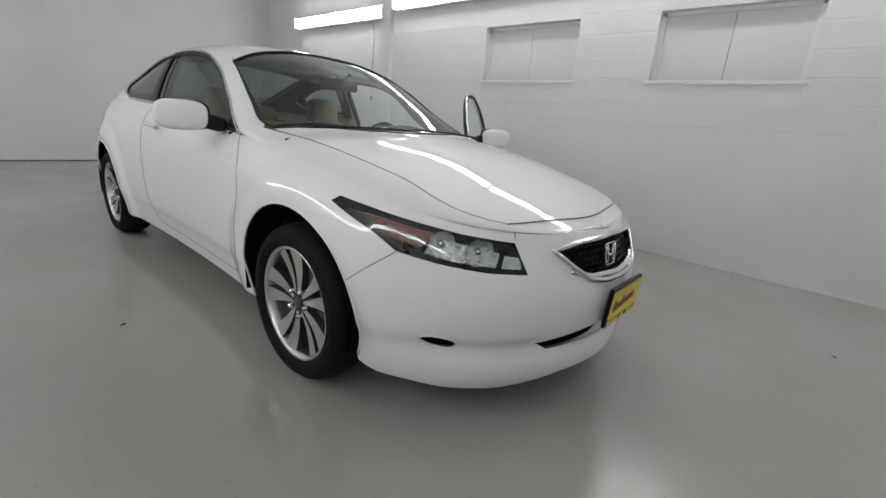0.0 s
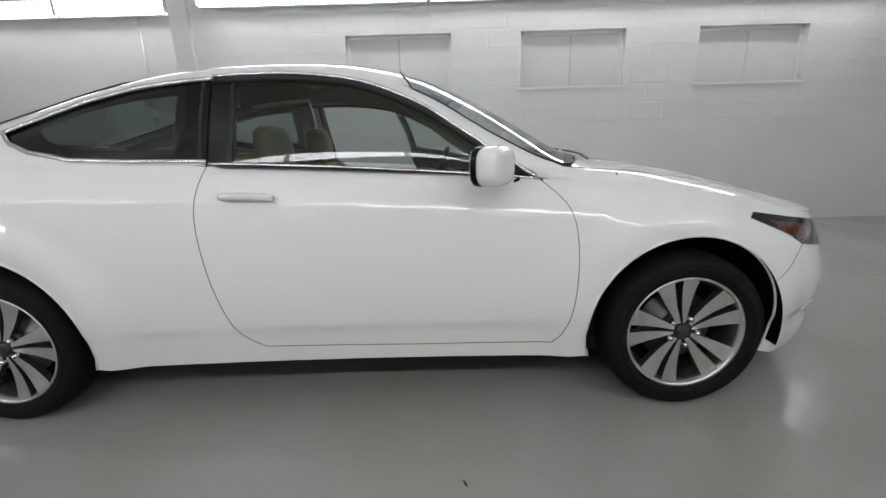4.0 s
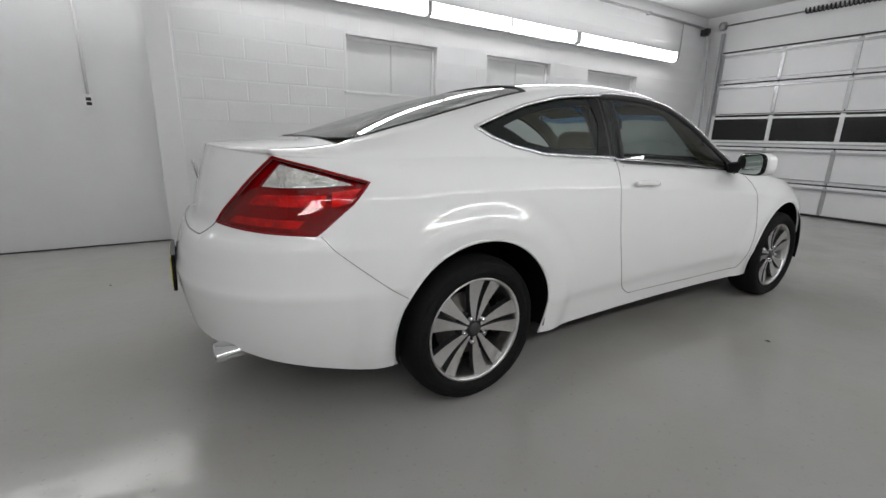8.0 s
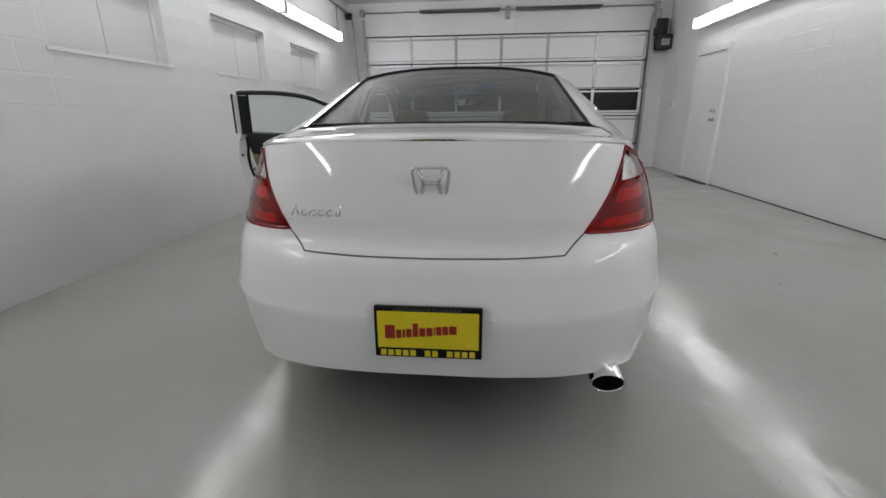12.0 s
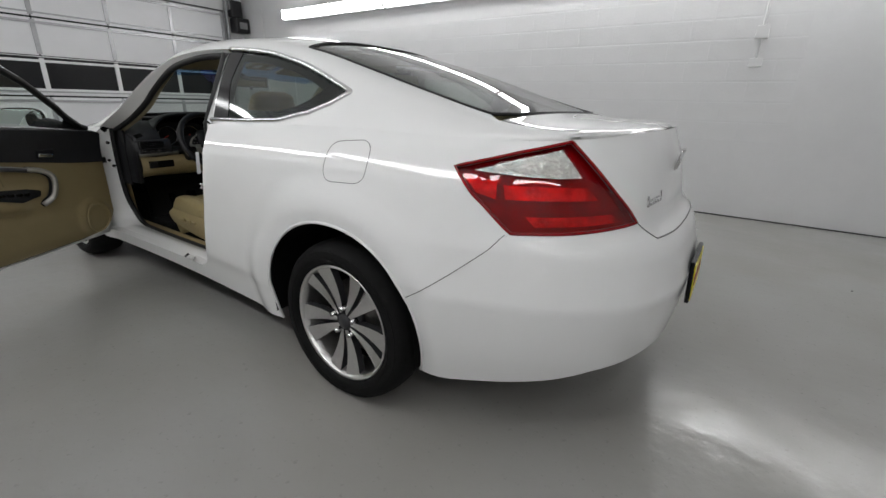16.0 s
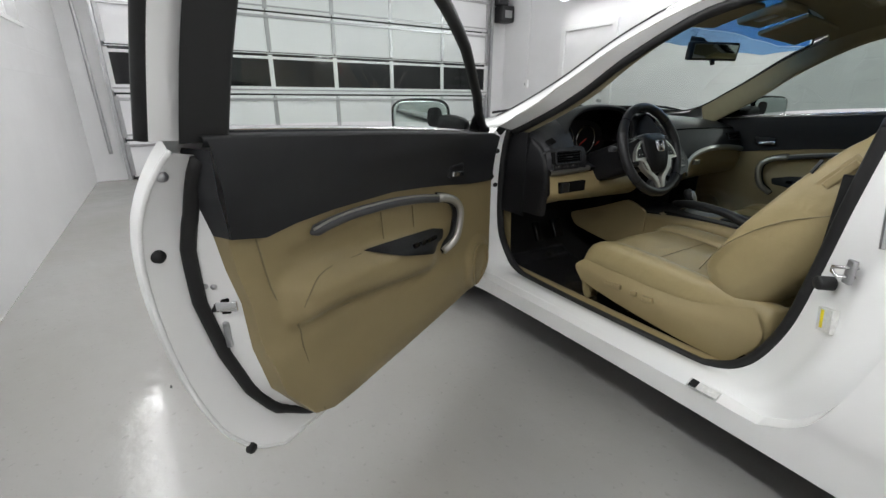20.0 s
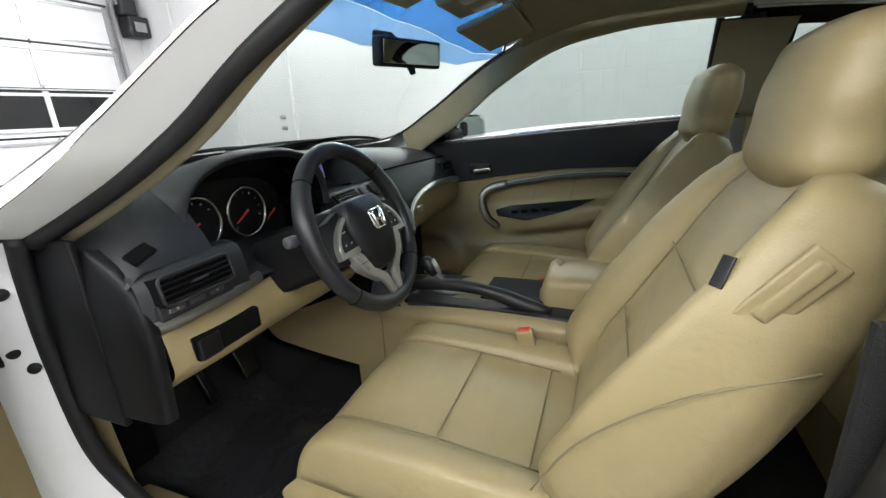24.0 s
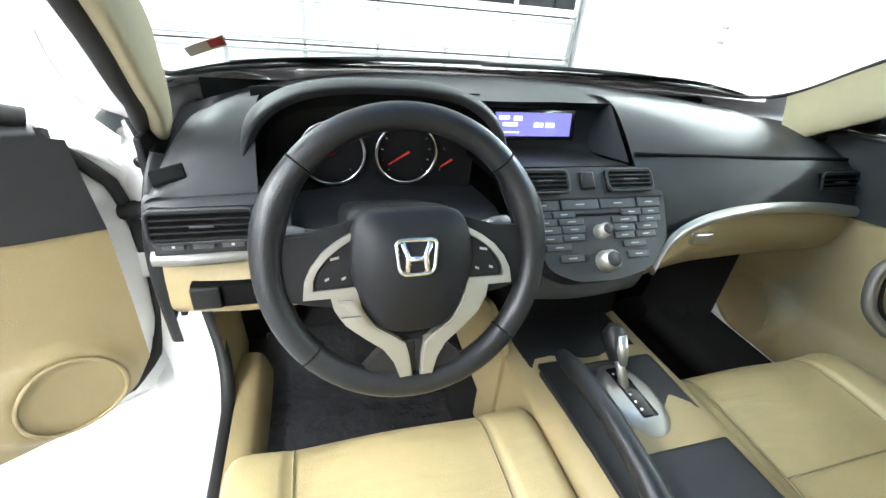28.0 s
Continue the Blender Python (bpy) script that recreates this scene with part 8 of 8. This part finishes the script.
    # latch, screws and plugs on the slanted face
    def onface(f, z):
        a = line_on(inner(side, 0.030), xz([(float(np.interp(z, [0.48, 0.59, 0.72, 0.83], [-0.355, -0.393, -0.425, -0.432])), z)] * 2), 1.0)[0]
        b = (float(np.interp(z, [0.48, 0.595, 0.70, 0.775], [-0.331, -0.36, -0.368, -0.388])), 0.802, z)
        return Vector((a[0] + (b[0] - a[0]) * f - 0.002, sg * (a[1] + (b[1] - a[1]) * f), z))
    yaw = -55 * sg
    for f, z, w, h, mt, nm in ((0.5, 0.70, 0.030, 0.010, CHROME, "door_lock"), (0.62, 0.70, 0.008, 0.016, WELL, "latch_slot"), (0.42, 0.635, 0.006, 0.028, GALV, "latch_slot")):
        part(nm, moved(box(-w, w, -0.003, 0.003, -h, h, 0.002), Matrix.Translation(onface(f, z)) @ pose(0, 0, 0, 0, 0, yaw)), mt, d, "steel door latch" if nm == "door_lock" else "")
    for f, z in ((0.3, 0.748), (0.52, 0.745), (0.45, 0.66)):
        part("screw", lathe([(0, 0.003), (0.005, 0.002), (0.006, -0.002)], Matrix.Translation(onface(f, z)) @ pose(0, 0, 0, 90, 0, yaw), 10), GALV, d)
    for x, z in ((-0.478, 0.83), (-0.385, 0.345)):
        p = inner(side, 0.029)(np.array([s_of(x, z)]), np.array([z]))[0]
        part("shell_plug", lathe([(0, 0.006), (0.011, 0.005), (0.012, -0.004)], Matrix.Translation((p[0], sg * p[1], p[2])) @ pose(0, 0, 0, 90 * sg, 0, 0), 14), SEAL, d)
    p = inner(side, 0.029)(np.array([s_of(-0.47, 0.975)]), np.array([0.975]))[0]
    part("screw", lathe([(0, 0.006), (0.008, 0.004), (0.009, -0.003)], Matrix.Translation((p[0], sg * p[1], p[2])) @ pose(0, 0, 0, 90 * sg, 0, 0), 12), GALV, d)
    # trim strip, pull handle, handle, switches, seams, speaker
    def on(x, z, out=0.0):
        q = face(np.array([x]), np.array([z]))[0]
        return (q[0], sg * (q[1] - out), q[2])
    strip_pts = [on(x, z, 0.010) for x, z in ((-0.215, 0.806), (-0.15, 0.815), (-0.05, 0.817), (0.10, 0.808), (0.25, 0.788), (0.37, 0.765))]
    part("trim_strip", tube(smooth_pts(strip_pts, 20), [0.004] + [0.0135] * 19, 8), DASHGREY, d, "dark satin grey trim strip")
    part("trim_edge", tube(smooth_pts([(x, y - sg * 0.009, z + 0.010) for x, y, z in strip_pts], 20), 0.003, 6), SATIN, d)
    pull = [on(0.34, 0.775, 0.012), on(0.41, 0.757, 0.030), on(0.447, 0.722, 0.042), on(0.447, 0.67, 0.042), on(0.425, 0.615, 0.034), on(0.385, 0.578, 0.006)]
    part("pull_handle", tube(smooth_pts(pull, 22), 0.014, 10), SATIN, d, "satin silver pull handle")
    part("pull_backing", tube(smooth_pts([(x, y + sg * 0.014, z) for x, y, z in pull], 22), 0.016, 8), BLACK, d)
    part("handle_recess", moved(box(-0.05, 0.05, -0.010, 0.010, -0.020, 0.020, 0.010, 3), Matrix.Translation(on(0.46, 0.845, 0.006))), BLACK, d)
    part("handle_lever", moved(box(-0.042, 0.036, -0.006, 0.006, -0.009, 0.009, 0.005, 3), Matrix.Translation(on(0.45, 0.835, 0.022)) @ pose(0, 0, 0, 0, 6, 0)), CHROME, d, "chrome inner handle")
    part("switch_panel", patch(rounded([(-0.04, 0.712), (0.085, 0.700), (0.32, 0.675), (0.395, 0.655), (0.385, 0.625), (0.25, 0.618), (0.083, 0.665)], 0.010), 0.02, lambda x, z: face(x, z) - np.stack([0 * x, 0 * x + 0.006, 0 * x], -1), mirror=mir), BLACK, d, "black window switch panel")
    for k in range(4):
        part("switch", moved(box(-0.014, 0.014, -0.004, 0.004, -0.007, 0.007, 0.003), Matrix.Translation(on(0.17 + 0.045 * k, 0.667 - 0.006 * k, 0.010))), GLOSSBLACK, d)
    for line in ([(-0.345, 0.83), (-0.317, 0.70), (-0.275, 0.615), (-0.272, 0.56), (-0.225, 0.365)], [(-0.28, 0.62), (-0.262, 0.69), (-0.19, 0.715), (-0.05, 0.708)], [(-0.28, 0.62), (-0.12, 0.60), (0.08, 0.575), (0.22, 0.555), (0.30, 0.575)], [(0.05, 0.79), (0.07, 0.71)], [(0.21, 0.775), (0.23, 0.70)]):
        part("panel_seam", tube(smooth_pts([on(x, z, 0.0003) for x, z in line], 16), 0.0016, 5), SEAM, d)
    part("speaker_ring", tube([on(0.69 + 0.086 * math.cos(a), 0.43 + 0.086 * math.sin(a), 0.003) for a in np.linspace(0, math.tau, 36, endpoint=False)], 0.0045, 6, True), TANPLASTIC, d, "tan speaker ring")


door_inside(door_left, False)
door_inside(door_right, True)

# hinges and wiring boot of the open door
for z in (0.60, 0.83):
    hg = part("hinge", box(0.868, 0.915, 0.80, 0.85, z - 0.032, z + 0.032, 0.006), PAINT, fenders[0], "white painted door hinge", smooth=False)
    part("hinge_leaf", moved(box(-0.07, 0.0, -0.008, 0.008, -0.026, 0.026, 0.004), pose(0.885, 0.855, z, 0, 0, -60)), PAINT, hg, smooth=False)
    part("hinge_pin", tube([(0.885, 0.857, z - 0.042), (0.885, 0.857, z + 0.042)], 0.009, 10), GALV, hg)
part("wiring_boot", tube(smooth_pts([(0.86, 0.79, 0.735), (0.865, 0.85, 0.73), (0.845, 0.885, 0.735)], 14), [0.02, 0.016] * 7, 10), SEAL, fenders[0], "black wiring boot")
part("check_strap", moved(box(-0.10, 0.03, -0.004, 0.004, -0.012, 0.012), pose(0.87, 0.85, 0.675, 0, 0, -50)), GALV, fenders[0])


# ---- block courses of the two long walls ----
OPENS = [(a, b, WIN_Z[0] - 0.03, WIN_Z[1]) for a, b in WINDOWS]
wall_blocks(wall_left, -2.28, X_FRONT - 0.02, Y_LEFT, 3.248, -1, OPENS, 1, 1.218)
wall_blocks(wall_right, -2.8, 3.86, Y_RIGHT, 3.248, 1, (), 2, 0.812)


# the driver's door stands open
def swing(ob, degrees, at):
    ob.matrix_basis = Matrix.Translation(at) @ pose(0, 0, 0, 0, 0, degrees) @ Matrix.Translation(-at) @ ob.matrix_basis


swing(door_left, SWING, HINGE)
door_left.location.z -= 0.02
